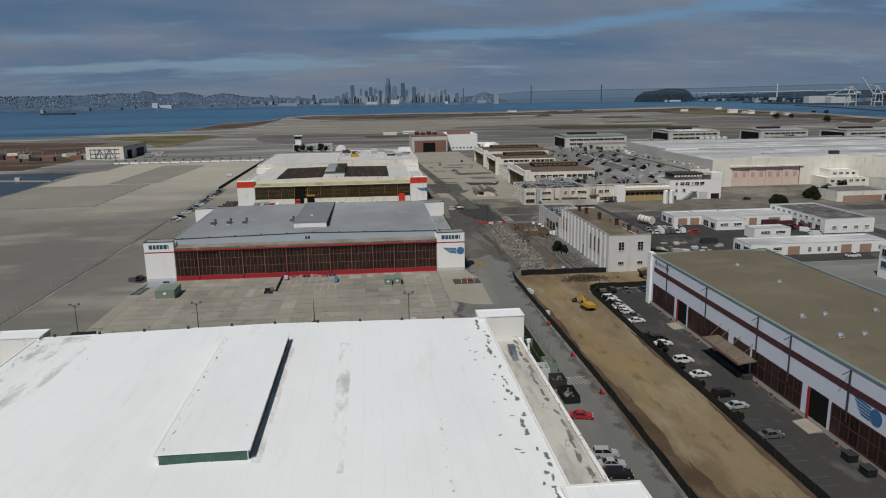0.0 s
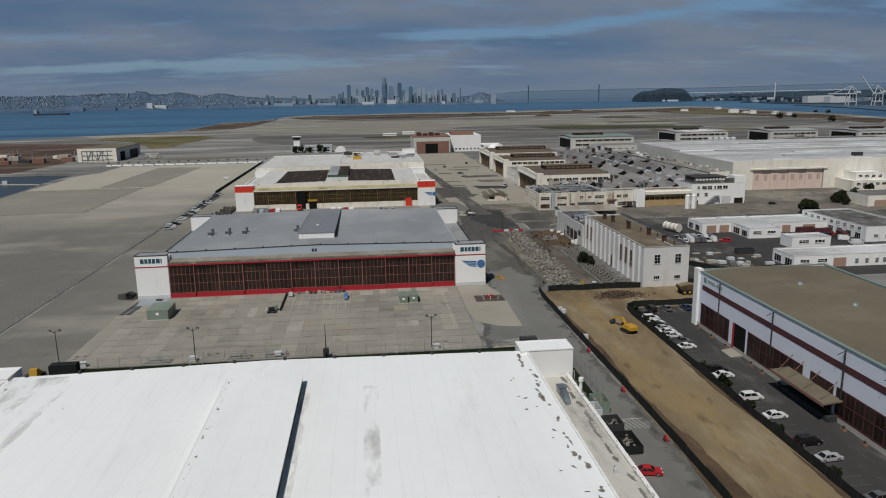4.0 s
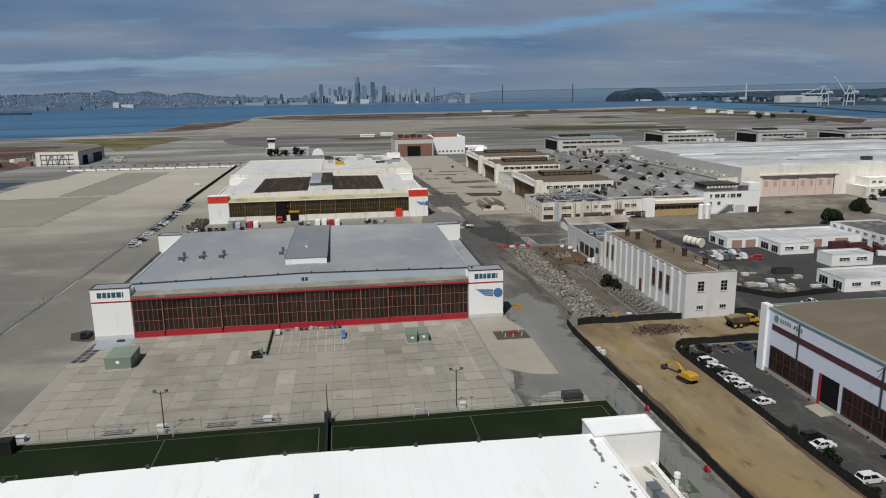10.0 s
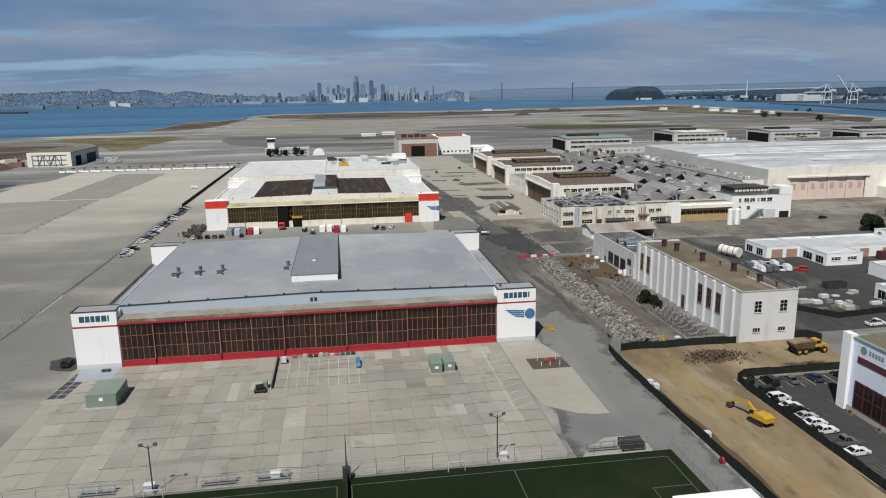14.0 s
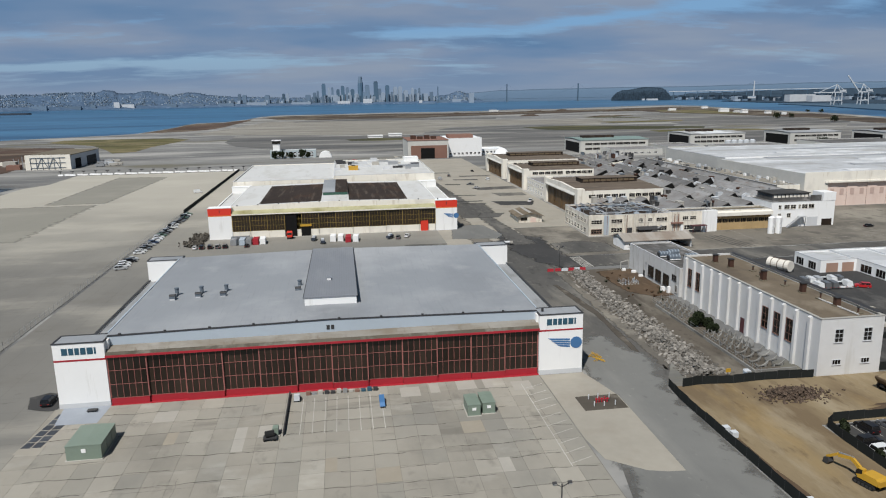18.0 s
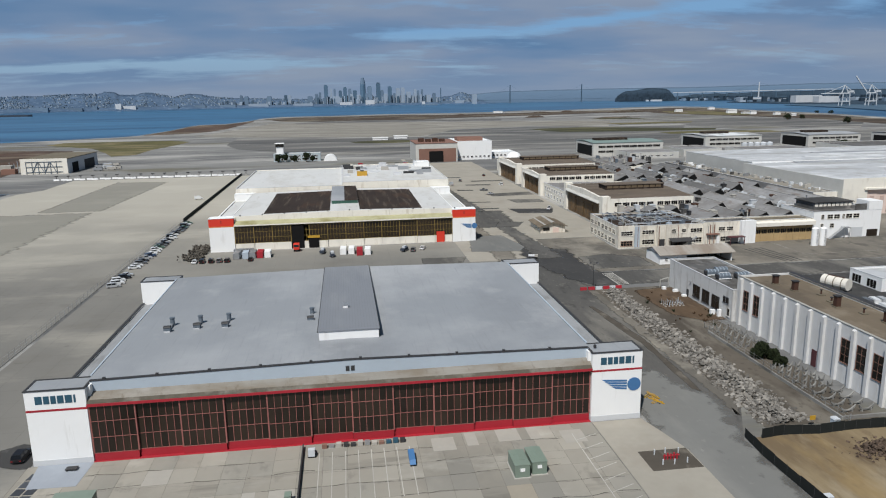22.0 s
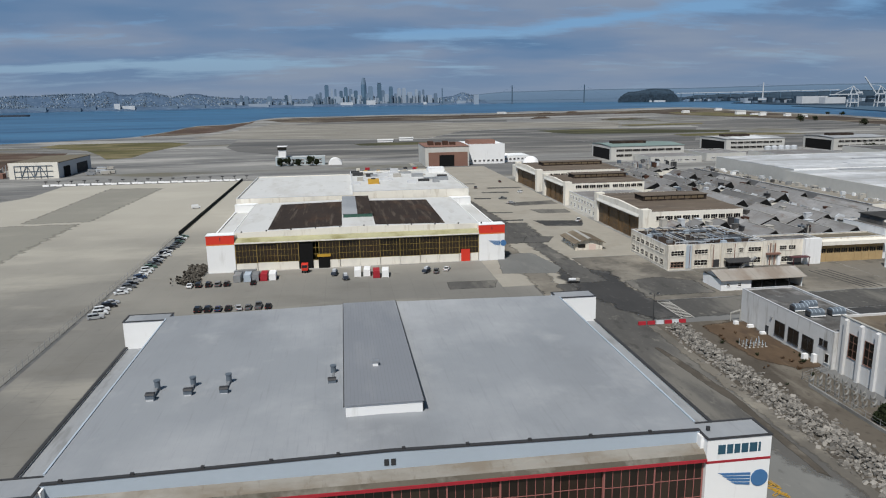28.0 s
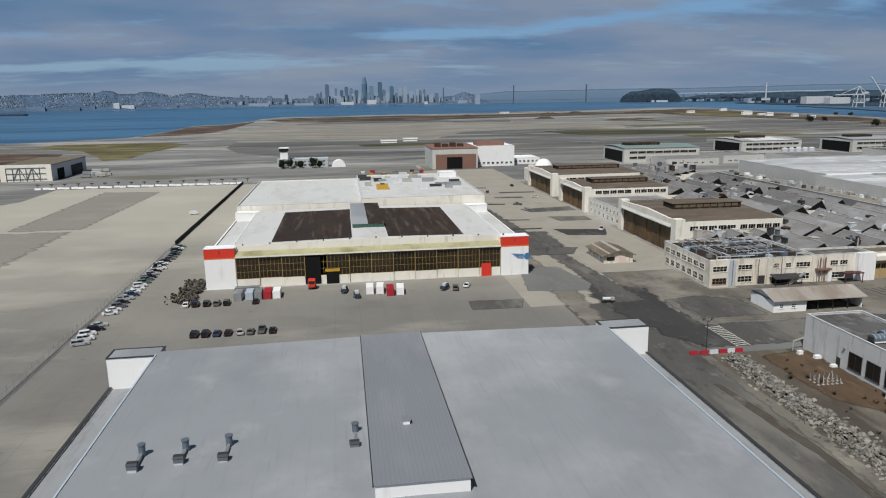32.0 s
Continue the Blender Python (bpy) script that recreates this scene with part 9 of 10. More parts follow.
# duct unit on the lower roof, and patches of grime
t = thing("duct_unit", (28.6, 142.6, 9.6), "steel duct unit with a curved hood on the lower white roof", "roof machine")
hood = [(139.6, 9.6), (143.6, 9.6)] + [(143.6 - 4.0 * k / 6, 10.2 + 1.1 * math.sin(math.pi * (0.25 + 0.75 * k / 6))) for k in range(7)]
part("hood", B().prism_x(hood, 28.0, 29.0), M["steel_dark"], t)
part("fan_box", B().box(27.9, 29.3, 143.7, 145.7, 9.6, 11.0), M["steel"], t)
part("fan_lid", B().box(27.8, 29.4, 143.65, 145.8, 11.0, 11.12), M["steel_dark"], t)
t = thing("vent_pipe", (32.7, 145.9, 0.03), "tall white vent pipe beside the hangar wall", "pipe")
part("stack", B().cyl((32.7, 145.9, 0.03), (32.7, 145.9, 11.3), 0.28, n=10), M["white_wall"], t)
part("cap", B().cyl((32.7, 145.9, 11.3), (32.7, 145.9, 12.0), 0.48, n=10), M["white_wall"], t)
for i in range(3):
    x, y = 29.0 + 0.3 * i, 116 - 14 * i
    t = thing("roof_box", (x, y, 9.6), "small pale roof box with pipes", "roof machine", group="boxes on the lower roof")
    part("box_body", B().box(x - 0.3, x + 0.3, y - 0.4, y + 0.4, 9.6, 10.2), M["grey_wall"], t)
    part("box_pipe", B().cyl((x, y + 0.6, 9.6), (x, y + 0.6, 10.4), 0.1, n=8), M["steel"], t)


def stain_mat(name, color, scale, lo, hi, stretch, amount):
    """Thin dirt film that covers a surface only where a noise is high, with soft edges."""
    m = bpy.data.materials.new(name)
    m.use_nodes = True
    nd, lk = m.node_tree.nodes, m.node_tree.links
    nd.clear()
    out = nd.new("ShaderNodeOutputMaterial")
    mix = nd.new("ShaderNodeMixShader")
    clear = nd.new("ShaderNodeBsdfTransparent")
    film = nd.new("ShaderNodeBsdfDiffuse")
    film.inputs["Color"].default_value = (*color, 1)
    geo = nd.new("ShaderNodeNewGeometry")
    mp = nd.new("ShaderNodeMapping")
    mp.inputs["Scale"].default_value = stretch
    lk.new(geo.outputs["Position"], mp.inputs["Vector"])
    n = nd.new("ShaderNodeTexNoise")
    n.inputs["Scale"].default_value, n.inputs["Detail"].default_value, n.inputs["Roughness"].default_value = scale, 6, 0.62
    lk.new(mp.outputs[0], n.inputs["Vector"])
    r = nd.new("ShaderNodeMapRange")
    r.inputs["From Min"].default_value, r.inputs["From Max"].default_value = lo, hi
    r.inputs["To Max"].default_value = amount
    lk.new(n.outputs["Fac"], r.inputs["Value"])
    lk.new(r.outputs[0], mix.inputs[0])
    lk.new(clear.outputs[0], mix.inputs[1])
    lk.new(film.outputs[0], mix.inputs[2])
    lk.new(mix.outputs[0], out.inputs[0])
    return m


M["grime"] = stain_mat("roof_grime_film", (0.24, 0.235, 0.22), 1.5, 0.60, 0.67, (1.2, 0.5, 1), 0.75)
M["grime_light"] = stain_mat("faint_grime_film", (0.45, 0.445, 0.43), 0.3, 0.5, 0.8, (1.0, 0.3, 1), 0.35)
M["grime_faint"] = stain_mat("spotty_grime_film", (0.34, 0.335, 0.32), 2.0, 0.64, 0.73, (1.3, 0.5, 1), 0.4)
gr = thing("roof_grime", (22, 115, 14.8), "soft dark grime streaks on a white membrane roof", "grime")


def roof_film(x0, x1, y0, y1, key, lift=0.012):
    """A film that lies on the gabled white roof."""
    za, zb = (14.8 + 0.8 * (1 - abs(x + 25) / 47.6) + lift for x in (x0, x1))
    part("stain", B().prism_y([(x0, za), (x1, zb), (x1, zb + 0.004), (x0, za + 0.004)], y0, y1), M[key], gr)


M["smear"] = mat("dark_roof_smear", (0.24, 0.225, 0.195), 0.9, dark=0.6, spread=0.5, small=1.5, big=0.4)
RG = random.Random(12)


def smear(x, y, z, l, w, turn):
    """One ragged dark smear left by standing water."""
    n, ring = 14, []
    for k in range(n):
        a = 2 * math.pi * k / n
        r = RG.uniform(0.7, 1.25)
        u, v = l * r * math.cos(a), w * r * math.sin(a)
        ring.append((x + v * math.cos(turn) - u * math.sin(turn), y + u * math.cos(turn) + v * math.sin(turn), z))
    ob = part("smear", B().add(ring + [(x + (p - x) * 0.35, y + (q - y) * 0.35, z) for p, q, _ in ring], [(k, (k + 1) % n, n + (k + 1) % n, n + k) for k in range(n)] + [tuple(range(n, 2 * n))]), frayed("smear", 1.8), gr)
    ob.data.attributes.new("cover", "FLOAT", "POINT").data.foreach_set("value", [0.0] * n + [0.72] * n)


y = 152.0
while y > 78:
    x = 22.2 + 0.5 * math.sin(y * 0.37) + RG.uniform(-0.5, 0.4)
    smear(x, y, 14.83 + 0.8 * (1 - (x + 25) / 48.7), RG.uniform(0.4, 1.6), RG.uniform(0.25, 0.6), RG.uniform(-0.35, 0.3))
    y -= RG.choice((0.7, 1.0, 1.4, 2.2, 5.0))
for q in range(16):
    x, y = RG.uniform(17.5, 21.4), RG.uniform(80, 150)
    smear(x, y, 14.83 + 0.8 * (1 - (x + 25) / 48.7), RG.uniform(0.3, 0.8), RG.uniform(0.2, 0.35), RG.uniform(0, 3))
y = 151.0
while y > 78:
    smear(30.5 + RG.uniform(-0.35, 0.35), y, 9.615, RG.uniform(1.4, 3.2), RG.uniform(0.3, 0.75), RG.uniform(-0.12, 0.15))
    y -= RG.uniform(2.6, 5.6)
roof_film(-18.4, -17.0, 92, 142, "grime_light")
roof_film(-72.4, -60, 80, 153, "grime_light", 0.022)
roof_film(-71.8, -70.4, 100, 153, "grime", 0.034)
roof_film(-57.5, -56.9, 112, 140, "grime")
roof_film(-8, -5.5, 88, 140, "grime_light")
roof_film(8.4, 9.2, 82, 104, "grime")
part("stain", B().box(-31.0, -30.3, 94, 141, 17.16, 17.164), M["grime"], gr)
part("stain", B().box(-20.4, -19.4, 94, 118, 17.16, 17.164), M["grime_faint"], gr)
part("stain", B().box(31.0, 32.2, 82, 151, 11.012, 11.016), M["grime"], gr)
part("stain", B().box(26, 31, 82, 151, 11.012, 11.016), M["grime_light"], gr)

# ---- rubble, debris, insulator frames ----
b = B()
bed = []
for side in (-1, 1):
    for i in range(25):
        f = (i if side < 0 else 24 - i) / 24
        bed.append((60.6 + 1.8 * f * f + 0.6 * math.sin(f * 6) + side * (5.2 - 2.2 * f + 0.5 * math.sin(i * 2.3)), 250 + f * 98))
# brown earth, coloured darker so the gaps in the rubble look shaded
sheet("rubble_bed", bed, M["dirt_grey"], 0.058, "grey-brown earth under the rubble, darkened for its shaded gaps", "dirt ground")
for i in range(5600):
    f = R8.random()
    y = 251 + f * 98
    cx = 60.6 + 1.8 * f * f + 0.6 * math.sin(f * 6)
    x = cx + max(-5.4, min(5.4, R8.gauss(0, 2.5 - 1.1 * f)))
    hz = max(0.1, 1.5 - abs(x - cx) * 0.4)
    s = 0.16 + 0.85 * R8.random() ** 1.5
    b.obox((x, y, 0.05 + R8.uniform(0, hz)), (s, s * R8.uniform(0.5, 1.1), s * R8.uniform(0.25, 0.6)), Euler((R8.uniform(-0.6, 0.6), R8.uniform(-0.6, 0.6), R8.random() * 3.1)).to_matrix())
solo("rubble_bank", b, M["rubble"], "long bank of broken concrete rubble", "rubble", kind="stuff")
b = B()
for i in range(900):
    x, y = R8.gauss(73, 3.2), R8.gauss(238, 1.8)
    s = R8.uniform(0.15, 0.7)
    b.obox((x, y, 0.1 + R8.uniform(0, max(0.1, 1.4 - 0.1 * ((x - 73) ** 2 * 0.3 + (y - 238) ** 2)))), (s, s * 0.7, s * 0.5), Euler((R8.random(), R8.random(), R8.random() * 3)).to_matrix())
solo("debris_pile", b, M["rubble_dark"], "low pile of dark demolition debris on dirt", "debris", kind="stuff")


def saddle(w, h, group):
    """A pale crescent-shaped support on two feet, standing across x."""
    t = thing("saddle_support", (0, 0, 0), "pale weathered concrete saddle support in a fenced yard", "support", group=group)
    n = 9
    arc = [(-w / 2 + w * i / (n - 1), h * (0.36 + 0.64 * abs(2 * i / (n - 1) - 1) ** 2)) for i in range(n)]
    part("crescent", B().prism_y(arc + [(w * 0.44, h * 0.52), (w * 0.25, h * 0.26), (0, h * 0.18), (-w * 0.25, h * 0.26), (-w * 0.44, h * 0.52)], -0.13, 0.13), M["saddle_grey"], t)
    for sx in (-0.3, 0.3):
        part("foot", B().box(sx * w - 0.13, sx * w + 0.13, -0.24, 0.24, 0, h * 0.4), M["saddle_grey"], t)
    return t


big_proto = small_proto = None
for k in range(4):
    for x in (75.5, 79.7):
        m = pose(x, 253.4 + k * 3.0, 0.05, 0, 0, 8 + R8.uniform(-2, 2))
        if big_proto is None:
            big_proto = saddle(3.9, 1.5, "large saddles in the yard")
            big_proto.matrix_basis = m
        else:
            copy_thing(big_proto, m)
for k in range(15):
    if 5 <= k <= 8:
        continue
    for c in range(4):
        m = pose(74.4 + c * 2.1, 266 + k * 2.9, 0.05, 0, 0, 14 + R8.uniform(-6, 6))
        if small_proto is None:
            small_proto = saddle(1.7, 1.35, "small saddles in the yard")
            small_proto.matrix_basis = m
        else:
            copy_thing(small_proto, m)
kb = thing("yard_kerb", (72.2, 278, 0.05), "low grey concrete kerb wall round the saddle yard", "kerb")
for k in range(11):
    part("kerb_block", B().box(72.0, 72.35, 250.4 + k * 4.9, 255.2 + k * 4.9, 0.04, 0.75), M["saddle_grey"], kb)
part("kerb_block", B().box(72.4, 82.6, 250.4, 250.8, 0.04, 0.75), M["saddle_grey"], kb)

# barriers, crosswalk, portable toilet, signs
for i, x in enumerate((53.2, 56.0, 61.2, 65.4)):
    t = thing("water_barrier", (x, 352.2, 0.05), "red plastic water-filled road barrier", "barrier", group="red and white barriers")
    part("barrier_body", B().prism_x([(351.9, 0.05), (352.5, 0.05), (352.35, 1.05), (352.05, 1.05)], x - 1.1, x + 1.1), M["red"], t)
    part("barrier_base", B().box(x - 1.15, x + 1.15, 351.8, 352.6, 0.045, 0.2), M["red"], t)
for i, x in enumerate((58.6, 63.3)):
    t = thing("water_barrier", (x, 352.2, 0.05), "white plastic water-filled road barrier", "barrier", group="red and white barriers")
    part("barrier_body", B().prism_x([(351.9, 0.05), (352.5, 0.05), (352.35, 1.05), (352.05, 1.05)], x - 1.1, x + 1.1), M["far_white"], t)
    part("barrier_base", B().box(x - 1.15, x + 1.15, 351.8, 352.6, 0.045, 0.2), M["far_white"], t)
t = thing("crosswalk", (69, 363, 0.045), "white ladder crosswalk across dark asphalt", "ground marking")
for i in range(12):
    part("painted_line", B().prism([(67.5 - 0.0 * i, 356.5 + i * 1.35), (71.0, 356.9 + i * 1.35), (71.0, 357.4 + i * 1.35), (67.5, 357.0 + i * 1.35)], 0.037, 0.044), M["line"], t)
part("painted_line", B().box(67.2, 67.45, 356, 373, 0.037, 0.044).box(71.05, 71.3, 356, 373, 0.037, 0.044), M["line"], t)
t = thing("portable_toilet", (68, 246.9, 0.08), "blue-grey portable toilet with pale roof", "toilet")
part("cabin", B().box(67.4, 68.6, 246.5, 247.7, 0.08, 2.2), M["steel_blue"], t)
part("roof_cap", B().prism_y([(67.3, 2.2), (68.7, 2.2), (68.5, 2.5), (67.5, 2.5)], 246.4, 247.8), M["far_white"], t)
t = thing("yellow_sign", (64.5, 249, 0.05), "yellow board on a short post", "sign")
part("post", B().box(64.45, 64.55, 249, 249.1, 0.05, 2.0), M["dark"], t)
part("board", B().box(63.9, 65.1, 248.9, 249.0, 1.4, 2.3), M["yellow"], t)
for x, y in ((50.2, 224.4), (50.6, 222.2), (50.3, 199.1)):
    t = thing("white_tote", (x, y, 0.08), "white plastic tote on the dirt", "tote", group="totes on the dirt")
    part("tote_body", B().box(x - 0.6, x + 0.6, y - 0.6, y + 0.6, 0.2, 1.3), M["far_white"], t)
    part("tote_pallet", B().box(x - 0.65, x + 0.65, y - 0.65, y + 0.65, 0.08, 0.2), M["tan_roof"], t)
# parking lot lines
t = thing("lot_lines", (77, 160, 0.09), "faded white bay lines on dark asphalt", "ground marking")
for i in range(44):
    if i % 4 != 2:
        part("painted_line", B().box(71.2, 75.8, 100.6 + i * 2.75, 100.7 + i * 2.75, 0.086, 0.092), M["faint_line"], t)
for i in range(9):
    part("painted_line", B().box(75.5 + i * 2.7, 75.62 + i * 2.7, 217.6, 222.8, 0.086, 0.092), M["line"], t)
for i in range(10):
    part("painted_line", B().bar((72 + i * 1.1, 184.5, 0.09), (73.2 + i * 1.1, 178.5, 0.09), 0.18, 0.006), M["faint_line"], t)
for i, y in enumerate((203, 195, 187.4, 175, 170, 163, 141, 135, 127, 113)):
    t = thing("planter_box", (83.4, y, 0.085), "dark planter box with a small shrub", "planter", group="planters along the warehouse")
    part("box", B().box(83.0, 83.8, y - 0.5, y + 0.5, 0.085, 0.6), M["brick"], t)
    part("shrub", B().dome((83.4, y, 0.6), 0.35, 0.5, 7, 3), M["leaf"], t)
for x, y in ((82.5, 108), (82.4, 103)):
    t = thing("waste_bin", (x, y, 0.085), "dark green wheeled waste bin", "bin", group="bins at the warehouse")
    part("bin_body", B().prism_x([(y - 1.0, 0.2), (y + 1.0, 0.2), (y + 1.1, 1.5), (y - 1.1, 1.5)], x - 0.9, x + 0.9), M["screen"], t)
    part("bin_lid", B().box(x - 1.0, x + 1.0, y - 1.15, y + 1.15, 1.5, 1.62), M["dark"], t)

# ---- barrier line on the apron, low wall ----
proto = post = None
for i in range(30):
    x, y = -260.5 + i * 5.05, 757 + (0.9 if i % 2 else -0.9) + R8.uniform(-0.3, 0.3)
    if proto is None:
        proto = thing("concrete_barrier", (0, 0, 0), "long white concrete barrier on the apron", "barrier", group="barriers across the apron")
        part("barrier_body", B().prism_x([(-0.6, 0), (0.6, 0), (0.35, 0.5), (0.3, 1.35), (-0.3, 1.35), (-0.35, 0.5)], -2.2, 2.2), M["white_wall"], proto)
        part("barrier_foot", B().box(-2.25, 2.25, -0.66, 0.66, 0.0, 0.12), M["concrete"], proto)
        proto.matrix_basis = pose(x, y, 0.0)
    else:
        copy_thing(proto, pose(x, y, 0.0, 0, 0, R8.uniform(-3, 3)))
for i in range(17):
    m = pose(-262 + i * 9.6, 760.4 + R8.uniform(-0.4, 0.4), 0.0, 0, 0, R8.uniform(-8, 8))
    if post is None:
        post = thing("barrier_lamp", (0, 0, 0), "dark warning lamp on a post behind the barriers", "lamp", group="lamps behind the barriers")
        part("post", B().box(-0.16, 0.16, -0.16, 0.16, 0.0, 2.9), M["dark"], post)
        part("lamp_arm", B().box(-1.3, 1.3, -0.25, 0.25, 2.9, 3.6), M["dark"], post)
        part("foot", B().box(-0.7, 0.7, -0.7, 0.7, 0.0, 0.25), M["concrete"], post)
        post.matrix_basis = m
    else:
        copy_thing(post, m)
t = thing("dark_wall", (-111.4, 640, 0.03), "low dark wall along the apron edge", "wall")
for i in range(40):
    y = 524 + i * 5.8
    part("panel", B().box(-111.6, -111.2, y, y + 5.7, 0.02, 1.9), M["screen"], t)
t = thing("storage_tank_trailer", (134.5, 336, 0.02), "cream cylindrical tank on the ground", "tank")
part("tank", B().cyl((132.9, 341.3, 2.3), (136.0, 333.2, 2.3), 1.95, n=18), M["cream_wall"], t, smooth=False)
for f in (0.2, 0.5, 0.8):
    x, y = 132.9 + 3.1 * f, 341.3 - 8.1 * f
    part("tank_band", B().cyl((x - 0.05, y + 0.13, 2.3), (x + 0.05, y - 0.13, 2.3), 1.99, n=18), M["tan_roof"], t)
part("walkway", B().bar((133.4, 340, 4.3), (135.5, 334.5, 4.3), 0.5, 0.15), M["rust_dark"], t)
part("cradle", B().box(131.5, 135, 339.4, 340.2, 0.02, 1.0).box(134, 137.6, 333.6, 334.4, 0.02, 1.0), M["dark"], t)
t = thing("debris_skip", (143, 289, 0.02), "dark open skip in the storage yard", "skip bin")
part("shell", B().box(140, 147, 287, 290, 0.02, 2.0), M["dark"], t)
part("sheet_cover", B().box(140.3, 146.7, 287.3, 289.7, 2.0, 2.1), M["screen"], t)
for i in range(26):
    x, y = R8.uniform(118, 145), R8.uniform(266, 292)
    t = thing("pallet_stack", (x, y, 0.02), "stack of pale building materials in a yard", "pallet stack", group="stacks in the storage yard")
    l, w, h = R8.uniform(1.2, 3.5), R8.uniform(1, 2.2), R8.uniform(0.4, 1.3)
    part("load", B().box(x - l / 2, x + l / 2, y - w / 2, y + w / 2, 0.16, h), M[R8.choice(["far_white", "concrete", "tan_roof", "steel", "pad"])], t)
    part("pallet", B().box(x - l / 2, x + l / 2, y - w / 2, y + w / 2, 0.02, 0.16), M["tan_roof"], t)
for k in range(4):
    solo("rail_track", B().bar((138.5 + k * 2.6, 400, 0.06), (142.5 + k * 2.2, 376, 0.06), 0.4, 0.1), M["dark"], "dark old rail set in pale concrete", "rail", (140 + k * 2.4, 388, 0.02), group="old rails")

# ---- roof clutter on the workshops ----
for i in range(44):
    x, y = R8.uniform(217.5, 227), 468 + i * 3.85 + R8.uniform(-1.5, 1.5)
    w, d, h = R8.uniform(0.3, 1.6), R8.uniform(0.4, 1.6), R8.uniform(0.5, 2.0)
    t = thing("roof_plant_box", (x, y, 11.85), "small rooftop plant box on a tan roof", "roof machine", group="plant on the low workshop")
    part("plant_body", B().box(x - w, x + w, y - d, y + d, 11.83, 11.9 + h), M[R8.choice(["far_white", "white_wall", "steel", "dark", "concrete", "dark_roof"])], t)
    part("plant_pipe", B().cyl((x + w + 0.3, y, 11.83), (x + w + 0.3, y, 12.4 + h), 0.2, n=8), M["steel"], t)
for i in range(26):
    sx0, sx1, sy0, sy1 = R8.choice(SHEDS)
    x, y = R8.uniform(sx0 + 2, sx1 - 2), R8.uniform(sy0 + 3, sy1 - 3)
    t = thing("roof_flue", (x, y, 7), "slim steel flue on a shed roof", "roof vent", group="flues on the workshop roofs")
    hh = R8.uniform(10.6, 12.6)
    part("pipe", B().cyl((x, y, 6.8), (x, y, hh), 0.28, n=8), M[R8.choice(["steel", "concrete"])], t)
    part("cap", B().cyl((x, y, hh), (x, y, hh + 0.5), 0.5, 0.2, 8), M["dark"], t)
RV = random.Random(77)
for i in range(70):
    sx0, sx1, sy0, sy1 = RV.choice(SHEDS)
    x, y = RV.uniform(sx0 + 1, sx1 - 1), RV.uniform(sy0 + 1, sy1 - 1)
    w, d, h = RV.uniform(0.5, 1.5), RV.uniform(0.5, 1.8), RV.uniform(0.6, 1.5)
    b = B().box(x - w, x + w, y - d, y + d, 7, 9.6 + h).box(x - w - 0.15, x + w + 0.15, y - d - 0.15, y + d + 0.15, 9.6 + h, 9.75 + h).box(x + w, x + w + 0.5, y - 0.2, y + 0.2, 7, 9.2 + h)
    solo("roof_ventilator", b, M[RV.choice(["far_white", "dark", "steel_dark", "rust_dark", "concrete", "dark_roof"])], "boxy louvred ventilator on a shed roof", "roof vent", (x, y, 7), group="ventilators on the workshop roofs")
for i in range(46):
    x, y = RV.choice([(RV.uniform(148, 186), RV.choice([444.5, 446.5, 449, 490.5, 495, 540.5, 544, 568, 573, 618.5, 624])), (RV.uniform(193, 236), RV.choice([504, 507, 558, 561, 602, 606, 644, 652]))])
    w, d, h = RV.uniform(0.6, 2.4), RV.uniform(0.5, 1.2), RV.uniform(1.0, 4.2)
    b = B().box(x - w, x + w, y - d, y + d, 0.02, h).box(x - w * 0.8, x + w * 0.6, y - d * 0.7, y + d * 0.7, h, h + 0.35)
    solo("stacked_crate", b, M[RV.choice(["far_white", "dark", "rust_dark", "concrete", "steel_dark", "navy", "wb_roof"])], "weathered crate of stored material between the sheds", "crate", (x, y, 0.02), group="stores between the sheds")
for i in range(22):
    x, y = R8.uniform(187.6, 189.2), 446 + i * 8.6
    t = thing("duct_elbow", (x, y, 0), "pale curved extraction duct beside a shed", "duct", group="ducts along the alley")
    part("riser", B().cyl((x, y, 0.02), (x, y, 9.2), 0.6, n=10), M["far_white" if i % 2 else "steel"], t)
    part("elbow", B().bar((x, y, 9.1), (x + 1.6, y - 0.3, 10.1), 1.0).bar((x + 1.5, y - 0.3, 10.0), (x + 3.6, y - 0.5, 9.4), 0.9), M["far_white" if i % 2 else "steel"], t)
for i in range(26):
    x, y = R8.uniform(-24, 28), R8.uniform(556, 618)
    t = thing("roof_machine", (x, y, 18.1), "grey rooftop machine with ducts", "roof machine", group="machines on the white block")
    w, h = R8.uniform(1.5, 4), R8.uniform(0.8, 2.2)
    part("machine_body", B().box(x - w, x + w, y - 1.2, y + 1.2, 18.0, 18.1 + h), M[R8.choice(["steel", "concrete", "dark", "grey_wall"])], t)
    part("duct", B().cyl((x, y + 1.2, 18.5), (x + 1, y + 4.5, 18.5), 0.35, n=8), M["steel"], t)
t = thing("yellow_roof_unit", (-14, 560, 18.1), "yellow rooftop machine on a white block", "roof machine")
part("machine_body", B().box(-17, -11, 557, 562, 18.0, 20.6), M["yellow"], t)
part("machine_fan", B().cyl((-14, 559.5, 20.6), (-14, 559.5, 21.1), 1.2, n=10), M["dark"], t)
